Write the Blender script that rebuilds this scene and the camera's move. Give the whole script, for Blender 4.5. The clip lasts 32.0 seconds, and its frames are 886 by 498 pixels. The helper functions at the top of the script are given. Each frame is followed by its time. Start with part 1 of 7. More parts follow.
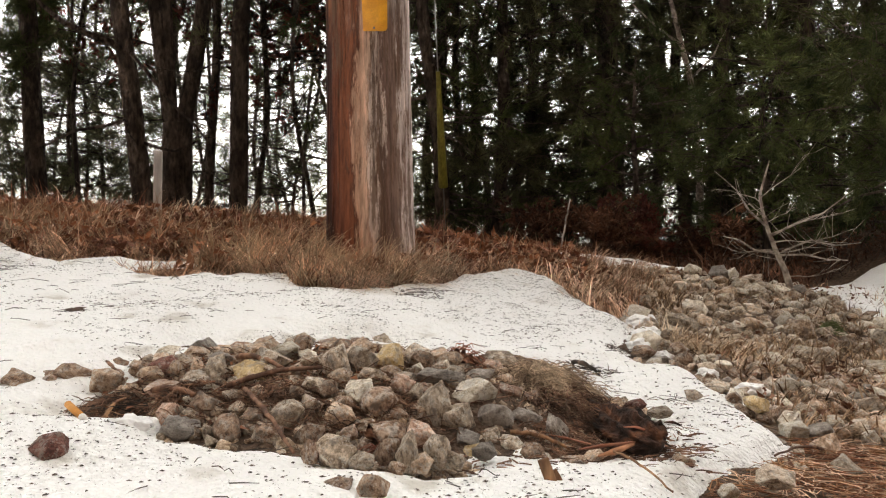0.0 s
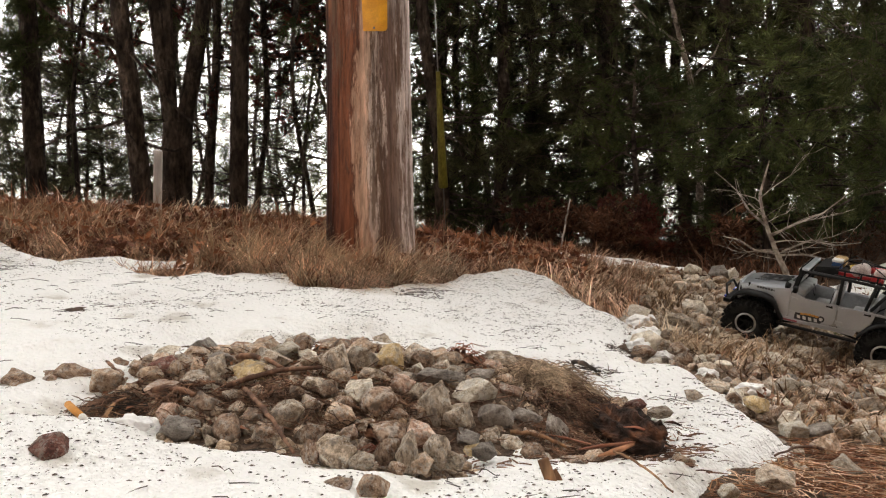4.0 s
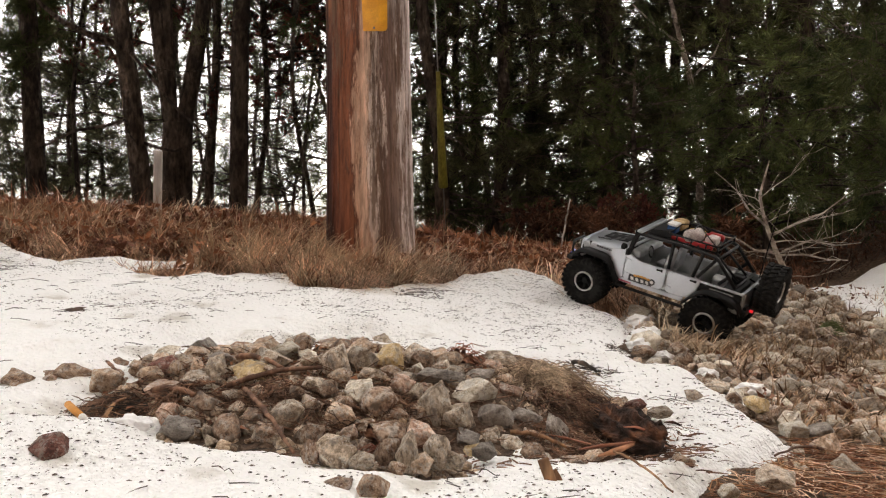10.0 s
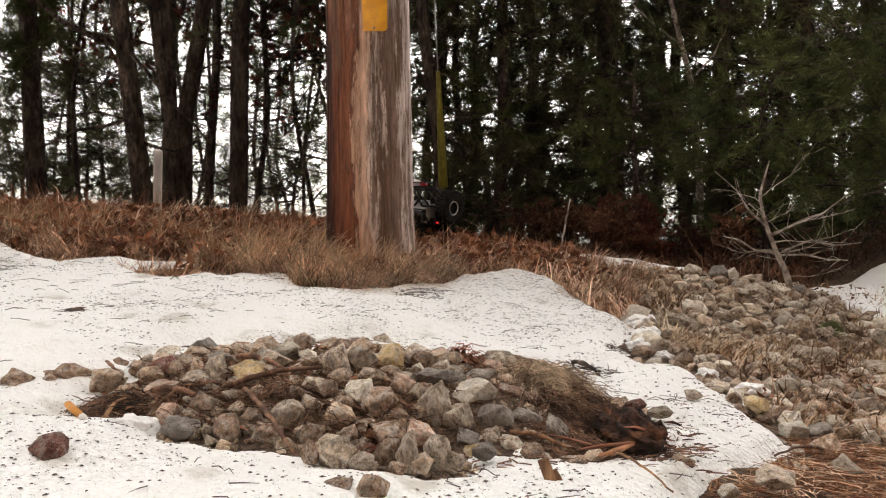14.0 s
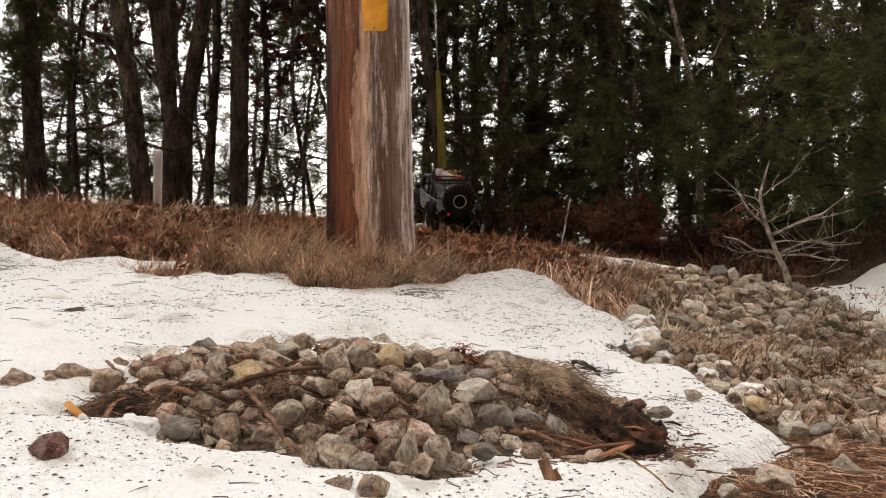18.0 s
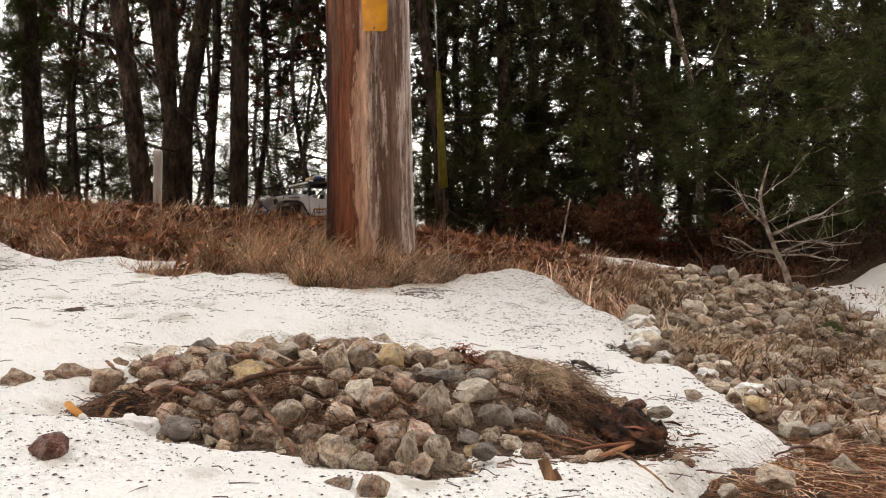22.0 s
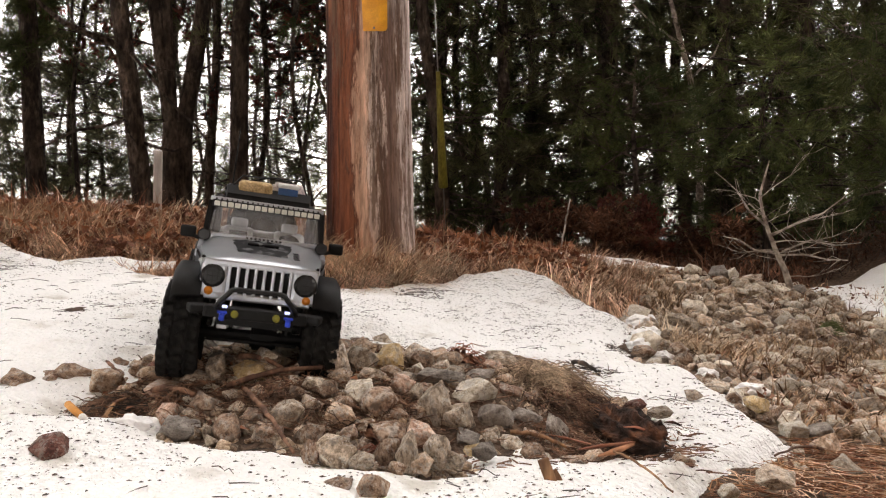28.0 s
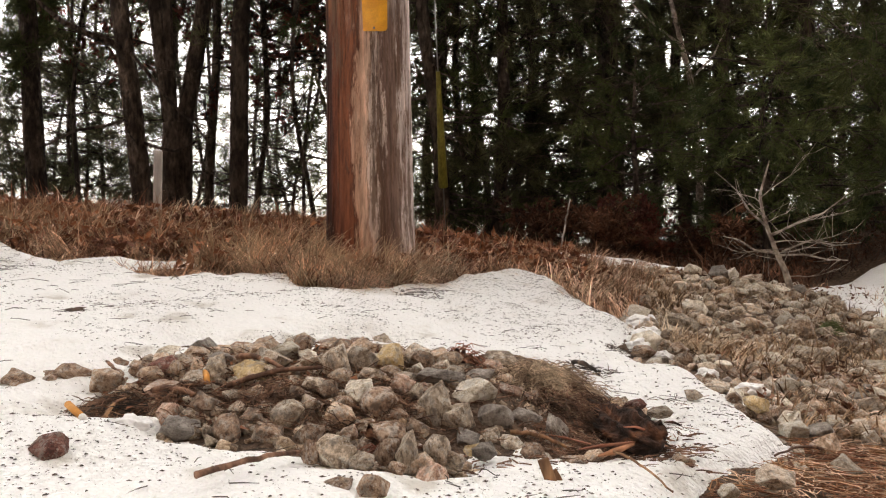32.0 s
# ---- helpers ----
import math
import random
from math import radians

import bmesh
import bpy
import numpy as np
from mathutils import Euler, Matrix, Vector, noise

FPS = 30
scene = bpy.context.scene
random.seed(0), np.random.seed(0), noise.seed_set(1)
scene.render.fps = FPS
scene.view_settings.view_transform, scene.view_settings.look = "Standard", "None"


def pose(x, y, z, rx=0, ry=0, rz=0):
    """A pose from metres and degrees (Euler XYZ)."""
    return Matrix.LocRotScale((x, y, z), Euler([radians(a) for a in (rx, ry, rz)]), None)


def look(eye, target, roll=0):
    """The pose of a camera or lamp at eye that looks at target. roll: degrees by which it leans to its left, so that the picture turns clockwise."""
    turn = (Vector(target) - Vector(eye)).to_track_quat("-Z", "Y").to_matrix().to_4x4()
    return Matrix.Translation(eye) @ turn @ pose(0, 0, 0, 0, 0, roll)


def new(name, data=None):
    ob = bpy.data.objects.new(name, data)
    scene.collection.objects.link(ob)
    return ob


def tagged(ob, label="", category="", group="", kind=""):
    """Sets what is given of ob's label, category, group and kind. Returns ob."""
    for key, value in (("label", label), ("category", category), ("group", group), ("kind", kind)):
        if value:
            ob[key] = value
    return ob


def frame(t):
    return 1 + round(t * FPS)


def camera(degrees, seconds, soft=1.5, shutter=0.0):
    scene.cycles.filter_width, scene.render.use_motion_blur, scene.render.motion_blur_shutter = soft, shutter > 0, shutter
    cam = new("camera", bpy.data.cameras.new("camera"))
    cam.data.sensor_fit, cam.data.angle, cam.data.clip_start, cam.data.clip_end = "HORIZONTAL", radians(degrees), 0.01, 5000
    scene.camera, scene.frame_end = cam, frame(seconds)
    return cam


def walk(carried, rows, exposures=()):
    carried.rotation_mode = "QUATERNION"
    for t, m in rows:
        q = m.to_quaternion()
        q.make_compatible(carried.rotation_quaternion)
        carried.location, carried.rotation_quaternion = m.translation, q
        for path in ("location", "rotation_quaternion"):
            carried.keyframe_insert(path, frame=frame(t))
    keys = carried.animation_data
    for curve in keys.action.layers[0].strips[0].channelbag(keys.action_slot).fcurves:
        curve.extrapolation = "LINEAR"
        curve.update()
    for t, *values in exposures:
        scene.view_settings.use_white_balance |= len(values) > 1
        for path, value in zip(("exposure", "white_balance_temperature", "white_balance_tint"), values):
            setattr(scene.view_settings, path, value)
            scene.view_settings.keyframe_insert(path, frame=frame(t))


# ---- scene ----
# Static camera low over the ground, looking at a roadside bank.
CH = 0.30
cam = camera(57.5, 32.0, soft=1.2, shutter=0.3)
walk(cam, [(0.0, pose(0, 0, CH, 90, 0, 0)), (32.0, pose(0, 0, CH, 90, 0, 0))], exposures=[(0.0, 3.22, 7500, 9), (3.5, 3.22, 7500, 9), (5.8, 3.21, 7550, 11.5), (25.5, 3.21, 7550, 11.5), (28.0, 3.36, 7550, 13), (30.0, 3.46, 7500, 12), (31.0, 3.48, 7450, 11), (32.0, 3.24, 7600, 12)])

# Overcast daylight.
world = bpy.data.worlds.new("overcast_sky")
scene.world = world
world.use_nodes = True
wn, wl = world.node_tree.nodes, world.node_tree.links
sky = wn.new("ShaderNodeTexSky")
sky.sky_type, sky.sun_disc = "NISHITA", False
sky.sun_elevation, sky.sun_rotation = radians(48), radians(180)
sky.air_density, sky.dust_density, sky.ozone_density = 1.0, 4.0, 1.0
grey = wn.new("ShaderNodeHueSaturation")
grey.inputs["Saturation"].default_value = 0.22
wl.new(sky.outputs[0], grey.inputs["Color"])
wl.new(grey.outputs[0], wn["Background"].inputs["Color"])
wn["Background"].inputs["Strength"].default_value = 0.125
sun = new("sun", bpy.data.lights.new("sun", "SUN"))
sun.data.energy, sun.data.angle, sun.data.color = 2.0, radians(22), (1.0, 0.96, 0.9)
sun.matrix_world = look((-0.6, -3.0, 5.0), (0, 0, 0))

# ---- materials ----
def mat(name, stops, scale=8.0, rough=0.85, bump=0.3, fine=70.0, metal=0.0, mottle=0.35, per=0.0, island=0.0, stretch=(1, 1, 1), spec=0.4, dist=0.004):
    """Two-scale procedural surface: stops are (position, colour) of the coarse noise; mottle is the fine variation."""
    m = bpy.data.materials.new(name)
    m.use_nodes = True
    n, l = m.node_tree.nodes, m.node_tree.links
    b = n["Principled BSDF"]
    tc = n.new("ShaderNodeTexCoord")
    mp = n.new("ShaderNodeMapping")
    mp.inputs["Scale"].default_value = stretch
    l.new(tc.outputs["Object"], mp.inputs["Vector"])
    n1 = n.new("ShaderNodeTexNoise")
    n1.inputs["Scale"].default_value, n1.inputs["Detail"].default_value = scale, 5
    n2 = n.new("ShaderNodeTexNoise")
    n2.inputs["Scale"].default_value, n2.inputs["Detail"].default_value = fine, 4
    info = n.new("ShaderNodeObjectInfo")
    for q in (n1, n2):
        l.new(mp.outputs[0], q.inputs["Vector"])
    if per or island:
        add = n.new("ShaderNodeVectorMath")
        mul = n.new("ShaderNodeVectorMath")
        mul.operation = "MULTIPLY_ADD"
        l.new(info.outputs["Random"], mul.inputs[0])
        mul.inputs[1].default_value = (37, 11, 23)
        l.new(mp.outputs[0], mul.inputs[2])
        n.remove(add)
        for q in (n1, n2):
            l.new(mul.outputs[0], q.inputs["Vector"])
    ramp = n.new("ShaderNodeValToRGB")
    e = ramp.color_ramp.elements
    while len(e) < len(stops):
        e.new(0.5)
    for i, (p, c) in enumerate(stops):
        e[i].position, e[i].color = p, (*c, 1)
    wide = []
    for q in (n1, n2):
        r = n.new("ShaderNodeMapRange")
        r.inputs["From Min"].default_value, r.inputs["From Max"].default_value = 0.30, 0.70
        l.new(q.outputs["Fac"], r.inputs["Value"])
        wide.append(r.outputs[0])
    l.new(wide[0], ramp.inputs["Fac"])
    hs = n.new("ShaderNodeHueSaturation")
    l.new(ramp.outputs[0], hs.inputs["Color"])
    val = n.new("ShaderNodeMath")
    val.operation = "MULTIPLY_ADD"
    l.new(wide[1], val.inputs[0])
    val.inputs[1].default_value, val.inputs[2].default_value = 2 * mottle, 1 - mottle
    out = val
    for amount, src in ((per, info.outputs["Random"]), (island, None)):
        if amount:
            if src is None:
                src = n.new("ShaderNodeNewGeometry").outputs["Random Per Island"]
            v = n.new("ShaderNodeMath")
            v.operation = "MULTIPLY_ADD"
            l.new(src, v.inputs[0])
            v.inputs[1].default_value, v.inputs[2].default_value = 2 * amount, 1 - amount
            w = n.new("ShaderNodeMath")
            w.operation = "MULTIPLY"
            l.new(out.outputs[0], w.inputs[0])
            l.new(v.outputs[0], w.inputs[1])
            out = w
    l.new(out.outputs[0], hs.inputs["Value"])
    l.new(hs.outputs[0], b.inputs["Base Color"])
    b.inputs["Roughness"].default_value, b.inputs["Metallic"].default_value = rough, metal
    b.inputs["Specular IOR Level"].default_value = spec
    if bump:
        bp = n.new("ShaderNodeBump")
        bp.inputs["Strength"].default_value, bp.inputs["Distance"].default_value = bump, dist
        l.new(wide[1], bp.inputs["Height"])
        l.new(bp.outputs[0], b.inputs["Normal"])
    return m


def plain(name, colour, rough=0.5, metal=0.0, glow=0.0):
    m = mat(name, [(0.3, tuple(c * 0.85 for c in colour)), (0.7, colour)], 30, rough, 0.08, 400, metal, 0.12, dist=0.0006)
    if glow:
        b = m.node_tree.nodes["Principled BSDF"]
        b.inputs["Emission Color"].default_value, b.inputs["Emission Strength"].default_value = (*colour, 1), glow
    return m


SOIL = mat("soil", [(0.1, (0.060, 0.037, 0.025)), (0.55, (0.10, 0.062, 0.040)), (0.95, (0.15, 0.10, 0.066))], 9, 0.95, 0.9, 90, mottle=0.5, dist=0.01)
SNOW = mat("old_snow", [(0.0, (0.68, 0.655, 0.60)), (0.20, (0.935, 0.935, 0.91)), (0.45, (0.972, 0.978, 0.962))], 10, 0.6, 0.8, 150, mottle=0.045, dist=0.005)
SLUSH = mat("ice", [(0.3, (0.84, 0.84, 0.83)), (0.7, (0.95, 0.95, 0.94))], 25, 0.5, 0.5, 130, mottle=0.04, dist=0.002)


def rock(name, dark, mid, light, crust=0.4, mud=0.5, rough=0.88, joined=False):
    """Weathered stone, in the stone's own unit space: crystals, blotches, pale crust and clinging soil, different on each stone."""
    m = bpy.data.materials.new(name)
    m.use_nodes = True
    n, l = m.node_tree.nodes, m.node_tree.links
    b = n["Principled BSDF"]
    tc, info, off = n.new("ShaderNodeTexCoord"), n.new("ShaderNodeObjectInfo"), n.new("ShaderNodeVectorMath")
    off.operation = "MULTIPLY_ADD"
    chance = n.new("ShaderNodeNewGeometry").outputs["Random Per Island"] if joined else info.outputs["Random"]
    l.new(chance, off.inputs[0])
    off.inputs[1].default_value = (37, 11, 23)
    if joined:
        unit = n.new("ShaderNodeVectorMath")
        unit.operation = "SCALE"
        unit.inputs["Scale"].default_value = 38.0
        l.new(tc.outputs["Object"], unit.inputs[0])
        l.new(unit.outputs[0], off.inputs[2])
    else:
        l.new(tc.outputs["Object"], off.inputs[2])

    def field(scale, detail, rg_, lo, hi):
        q, r = n.new("ShaderNodeTexNoise"), n.new("ShaderNodeMapRange")
        q.inputs["Scale"].default_value, q.inputs["Detail"].default_value, q.inputs["Roughness"].default_value = scale, detail, rg_
        l.new(off.outputs[0], q.inputs["Vector"])
        l.new(q.outputs["Fac"], r.inputs["Value"])
        r.inputs["From Min"].default_value, r.inputs["From Max"].default_value = lo, hi
        return r.outputs[0]

    def mix(fac, a, c, amount=1.0):
        k, q = n.new("ShaderNodeMath"), n.new("ShaderNodeMix")
        k.operation = "MULTIPLY"
        l.new(fac, k.inputs[0])
        k.inputs[1].default_value = amount
        q.data_type = "RGBA"
        l.new(k.outputs[0], q.inputs[0])
        for v, s in ((a, 6), (c, 7)):
            if isinstance(v, tuple):
                q.inputs[s].default_value = (*v, 1)
            else:
                l.new(v, q.inputs[s])
        return q.outputs[2]

    blotch, grain, specks_ = field(1.9, 4, 0.65, 0.41, 0.59), field(6, 5, 0.75, 0.42, 0.58), field(17, 3, 0.7, 0.58, 0.65)
    col = mix(grain, mix(blotch, dark, mid), mix(blotch, mid, light))
    col = mix(field(2.6, 6, 0.75, 0.51, 0.56), col, (0.80, 0.77, 0.70), crust)
    col = mix(specks_, col, (0.06, 0.046, 0.036), 0.55)
    col = mix(field(1.3, 5, 0.7, 0.54, 0.62), col, (0.085, 0.052, 0.034), mud)
    hs, v = n.new("ShaderNodeHueSaturation"), n.new("ShaderNodeMath")
    v.operation = "MULTIPLY_ADD"
    l.new(chance, v.inputs[0])
    v.inputs[1].default_value, v.inputs[2].default_value = 0.55, 0.66
    l.new(v.outputs[0], hs.inputs["Value"])
    l.new(col, hs.inputs["Color"])
    l.new(hs.outputs[0], b.inputs["Base Color"])
    b.inputs["Roughness"].default_value = rough
    b.inputs["Specular IOR Level"].default_value = 0.3
    bp = n.new("ShaderNodeBump")
    bp.inputs["Strength"].default_value, bp.inputs["Distance"].default_value = 0.8, 0.0011
    l.new(field(7, 7, 0.78, 0.3, 0.7), bp.inputs["Height"])
    l.new(bp.outputs[0], b.inputs["Normal"])
    return m


GRANITE = rock("granite", (0.125, 0.090, 0.064), (0.42, 0.325, 0.24), (0.70, 0.585, 0.465), 0.5, 0.7)
PALE = rock("pale_granite", (0.30, 0.24, 0.17), (0.66, 0.58, 0.46), (0.84, 0.78, 0.68), 0.85, 0.3)
TAN = rock("tan_stone", (0.20, 0.120, 0.075), (0.51, 0.36, 0.25), (0.74, 0.56, 0.42), 0.5, 0.55)
OCHRE = rock("ochre_stone", (0.30, 0.195, 0.09), (0.52, 0.37, 0.18), (0.66, 0.51, 0.31), 0.35, 0.5)
PINK = rock("pink_stone", (0.20, 0.105, 0.072), (0.48, 0.30, 0.215), (0.70, 0.51, 0.40), 0.45, 0.5)
RED = rock("red_stone", (0.065, 0.024, 0.020), (0.17, 0.068, 0.052), (0.32, 0.16, 0.125), 0.25, 0.4)
SLATE = rock("slate", (0.105, 0.088, 0.076), (0.24, 0.205, 0.178), (0.41, 0.365, 0.32), 0.2, 0.45, 0.7)
DIRTY = rock("muddy_stone", (0.085, 0.047, 0.030), (0.28, 0.172, 0.113), (0.53, 0.39, 0.29), 0.4, 0.75)
LOOSE = [rock("loose_granite", (0.120, 0.090, 0.064), (0.40, 0.32, 0.235), (0.68, 0.58, 0.46), 0.5, 0.8, joined=True), rock("loose_tan", (0.20, 0.125, 0.078), (0.50, 0.36, 0.245), (0.72, 0.57, 0.42), 0.5, 0.7, joined=True),
         rock("loose_pale", (0.30, 0.24, 0.17), (0.66, 0.58, 0.46), (0.84, 0.78, 0.68), 0.85, 0.3, joined=True), rock("loose_muddy", (0.085, 0.050, 0.031), (0.25, 0.165, 0.105), (0.48, 0.37, 0.27), 0.4, 0.9, joined=True)]
BARK = mat("bark", [(0.3, (0.045, 0.033, 0.026)), (0.7, (0.14, 0.105, 0.083))], 12, 0.95, 1.0, 50, mottle=0.5, per=0.25, stretch=(1, 1, 0.4), dist=0.02)
TWIG = mat("twig", [(0.35, (0.085, 0.045, 0.028)), (0.65, (0.25, 0.14, 0.09))], 30, 0.9, 0.4, 90, island=0.4)
GREYTWIG = mat("grey_twig", [(0.35, (0.24, 0.20, 0.17)), (0.65, (0.48, 0.42, 0.36))], 30, 0.9, 0.4, 90, mottle=0.3)
GRASS = mat("dead_grass", [(0.25, (0.25, 0.120, 0.068)), (0.45, (0.52, 0.325, 0.21)), (0.65, (0.75, 0.53, 0.385))], 9, 0.85, 0, 40, island=0.62)
DUN = mat("dun_weeds", [(0.3, (0.145, 0.082, 0.046)), (0.7, (0.37, 0.24, 0.145))], 6, 0.9, 0, 40, island=0.45)
RUST = mat("rusty_grass", [(0.3, (0.16, 0.058, 0.036)), (0.6, (0.34, 0.143, 0.092))], 4, 0.9, 0, 40, island=0.5)
PALEGRASS = mat("bleached_grass", [(0.3, (0.40, 0.29, 0.19)), (0.7, (0.66, 0.53, 0.38))], 9, 0.85, 0, 40, island=0.35)
LEAF = mat("dry_leaf", [(0.3, (0.15, 0.055, 0.03)), (0.7, (0.34, 0.15, 0.075))], 8, 0.8, 0.2, 60, island=0.4)
NEEDLE = mat("needles", [(0.3, (0.075, 0.078, 0.038)), (0.7, (0.15, 0.152, 0.070))], 2.0, 0.85, 0, 20, island=0.25, per=0.25)
NEEDLE2 = mat("green_needles", [(0.3, (0.050, 0.068, 0.022)), (0.7, (0.105, 0.125, 0.040))], 2.0, 0.85, 0, 20, island=0.25, per=0.2)
OAK = mat("withered_leaves", [(0.3, (0.09, 0.028, 0.020)), (0.7, (0.22, 0.07, 0.045))], 3.0, 0.85, 0, 20, island=0.4)
STRAW = mat("pine_straw", [(0.3, (0.24, 0.10, 0.05)), (0.7, (0.50, 0.27, 0.13))], 8, 0.85, 0, 60, island=0.45)
SPECK = mat("dark_debris", [(0.3, (0.02, 0.016, 0.013)), (0.7, (0.085, 0.06, 0.046))], 40, 0.9, 0, 60, island=0.5)
ROT = mat("rotten_wood", [(0.3, (0.020, 0.011, 0.008)), (0.65, (0.065, 0.030, 0.019)), (0.95, (0.16, 0.065, 0.032))], 40, 0.9, 0.9, 90, mottle=0.4, dist=0.006)
CUTWOOD = mat("broken_wood", [(0.3, (0.15, 0.075, 0.04)), (0.7, (0.36, 0.20, 0.105))], 30, 0.8, 0.4, 120, stretch=(1, 1, 0.2))

# ---- mesh tools ----
class Acc:
    """Collects tubes, triangles and sheets into one mesh."""

    def __init__(self):
        self.v, self.f, self.s = [], [], []

    def tube(self, pts, radii, segs=6, caps=True):
        pts = [Vector(p) for p in pts]
        base = len(self.v)
        for i, p in enumerate(pts):
            t = (pts[min(i + 1, len(pts) - 1)] - pts[max(i - 1, 0)]).normalized()
            a = t.cross(Vector((0.31, 0.17, 0.93)) if abs(t.z) < 0.9 else Vector((1, 0.1, 0))).normalized()
            b = t.cross(a)
            r = radii[i] if not isinstance(radii, (int, float)) else radii
            for k in range(segs):
                w = 2 * math.pi * k / segs
                self.v.append(p + (a * math.cos(w) + b * math.sin(w)) * r)
        for i in range(len(pts) - 1):
            for k in range(segs):
                q = base + i * segs
                self.f.append((q + k, q + (k + 1) % segs, q + segs + (k + 1) % segs, q + segs + k))
        if caps:
            self.f.append(tuple(base + k for k in reversed(range(segs))))
            q = base + (len(pts) - 1) * segs
            self.f.append(tuple(q + k for k in range(segs)))

    def poly(self, pts):
        base = len(self.v)
        self.v += [Vector(p) for p in pts]
        self.f.append(tuple(range(base, base + len(pts))))

    def mesh(self, name, material, smooth=True):
        me = bpy.data.meshes.new(name)
        me.from_pydata([tuple(p) for p in self.v], [], self.f)
        me.materials.append(material)
        if smooth:
            me.polygons.foreach_set("use_smooth", [True] * len(me.polygons))
        return me


def arrays(name, verts, faces, material, smooth=False):
    """A mesh from numpy arrays: verts (n, 3), faces (m, 3) or (m, 4)."""
    me = bpy.data.meshes.new(name)
    k = faces.shape[1]
    me.vertices.add(len(verts))
    me.vertices.foreach_set("co", np.ascontiguousarray(verts, np.float32).ravel())
    me.loops.add(faces.size)
    me.loops.foreach_set("vertex_index", np.ascontiguousarray(faces, np.int32).ravel())
    me.polygons.add(len(faces))
    me.polygons.foreach_set("loop_start", np.arange(0, faces.size, k, dtype=np.int32))
    if smooth:
        me.polygons.foreach_set("use_smooth", np.ones(len(faces), bool))
    me.materials.append(material)
    me.update(calc_edges=True)
    return me


def child(name, me, parent, label="", m=None):
    ob = new(name, me)
    ob.parent = parent
    if m is not None:
        ob.matrix_basis = m
    return tagged(ob, label)


def part(name, bm, material, parent, label="", smooth=False):
    me = bpy.data.meshes.new(name)
    bmesh.ops.recalc_face_normals(bm, faces=bm.faces)
    bm.to_mesh(me)
    bm.free()
    me.materials.append(material)
    if smooth:
        me.polygons.foreach_set("use_smooth", [True] * len(me.polygons))
    return child(name, me, parent, label)


def box(cx, cy, cz, sx, sy, sz, bevel=0.0, segs=2, m=None):
    bm = bmesh.new()
    bmesh.ops.create_cube(bm, size=1)
    bmesh.ops.scale(bm, vec=(sx, sy, sz), verts=bm.verts)
    if bevel:
        bmesh.ops.bevel(bm, geom=list(bm.edges), offset=bevel, segments=segs, affect="EDGES", profile=0.6)
    if m is not None:
        bmesh.ops.transform(bm, matrix=m, verts=bm.verts)
    bmesh.ops.translate(bm, vec=(cx, cy, cz), verts=bm.verts)
    return bm


def cyl(p, q, r, r2=None, segs=20, bevel=0.0):
    """A cylinder or cone from p to q."""
    p, q = Vector(p), Vector(q)
    bm = bmesh.new()
    d = (q - p)
    bmesh.ops.create_cone(bm, cap_ends=True, segments=segs, radius1=r, radius2=r if r2 is None else r2, depth=d.length)
    if bevel:
        bmesh.ops.bevel(bm, geom=[e for e in bm.edges if len(e.link_faces) == 2 and any(len(f.verts) > 4 for f in e.link_faces)], offset=bevel, segments=2, affect="EDGES")
    m = Matrix.Translation((p + q) / 2) @ d.to_track_quat("Z", "Y").to_matrix().to_4x4()
    bmesh.ops.transform(bm, matrix=m, verts=bm.verts)
    return bm


def prism(outline, y0, y1, bevel=0.0):
    """A plate with an x-z outline, from y0 to y1."""
    bm = bmesh.new()
    vs = [bm.verts.new((x, y0, z)) for x, z in outline]
    f = bm.faces.new(vs)
    r = bmesh.ops.extrude_face_region(bm, geom=[f])
    for g in r["geom"]:
        if isinstance(g, bmesh.types.BMVert):
            g.co.y = y1
    if bevel:
        bmesh.ops.bevel(bm, geom=[e for e in bm.edges], offset=bevel, segments=2, affect="EDGES")
    return bm


def merge(*bms):
    out = bmesh.new()
    for b in bms:
        me = bpy.data.meshes.new("joined")
        b.to_mesh(me)
        b.free()
        out.from_mesh(me)
        bpy.data.meshes.remove(me)
    return out


def sm(a, b, v):
    t = np.clip((v - a) / (b - a), 0.0, 1.0)
    return t * t * (3 - 2 * t)


_rg = np.random.default_rng(5)
_waves = [(f * math.cos(a), f * math.sin(a), p, 1 / f ** 0.9) for f in (2, 3.1, 4.7, 7, 10.5, 16, 24, 37, 55) for a, p in (_rg.uniform(0, 6.28, 2), _rg.uniform(0, 6.28, 2), _rg.uniform(0, 6.28, 2))]


def rough_field(x, y, k=1.0):
    """A smooth random field of about unit size."""
    s = np.zeros_like(x)
    for a, b, p, w in _waves:
        s = s + w * np.sin(k * (a * x + b * y) + p)
    return s * 0.9

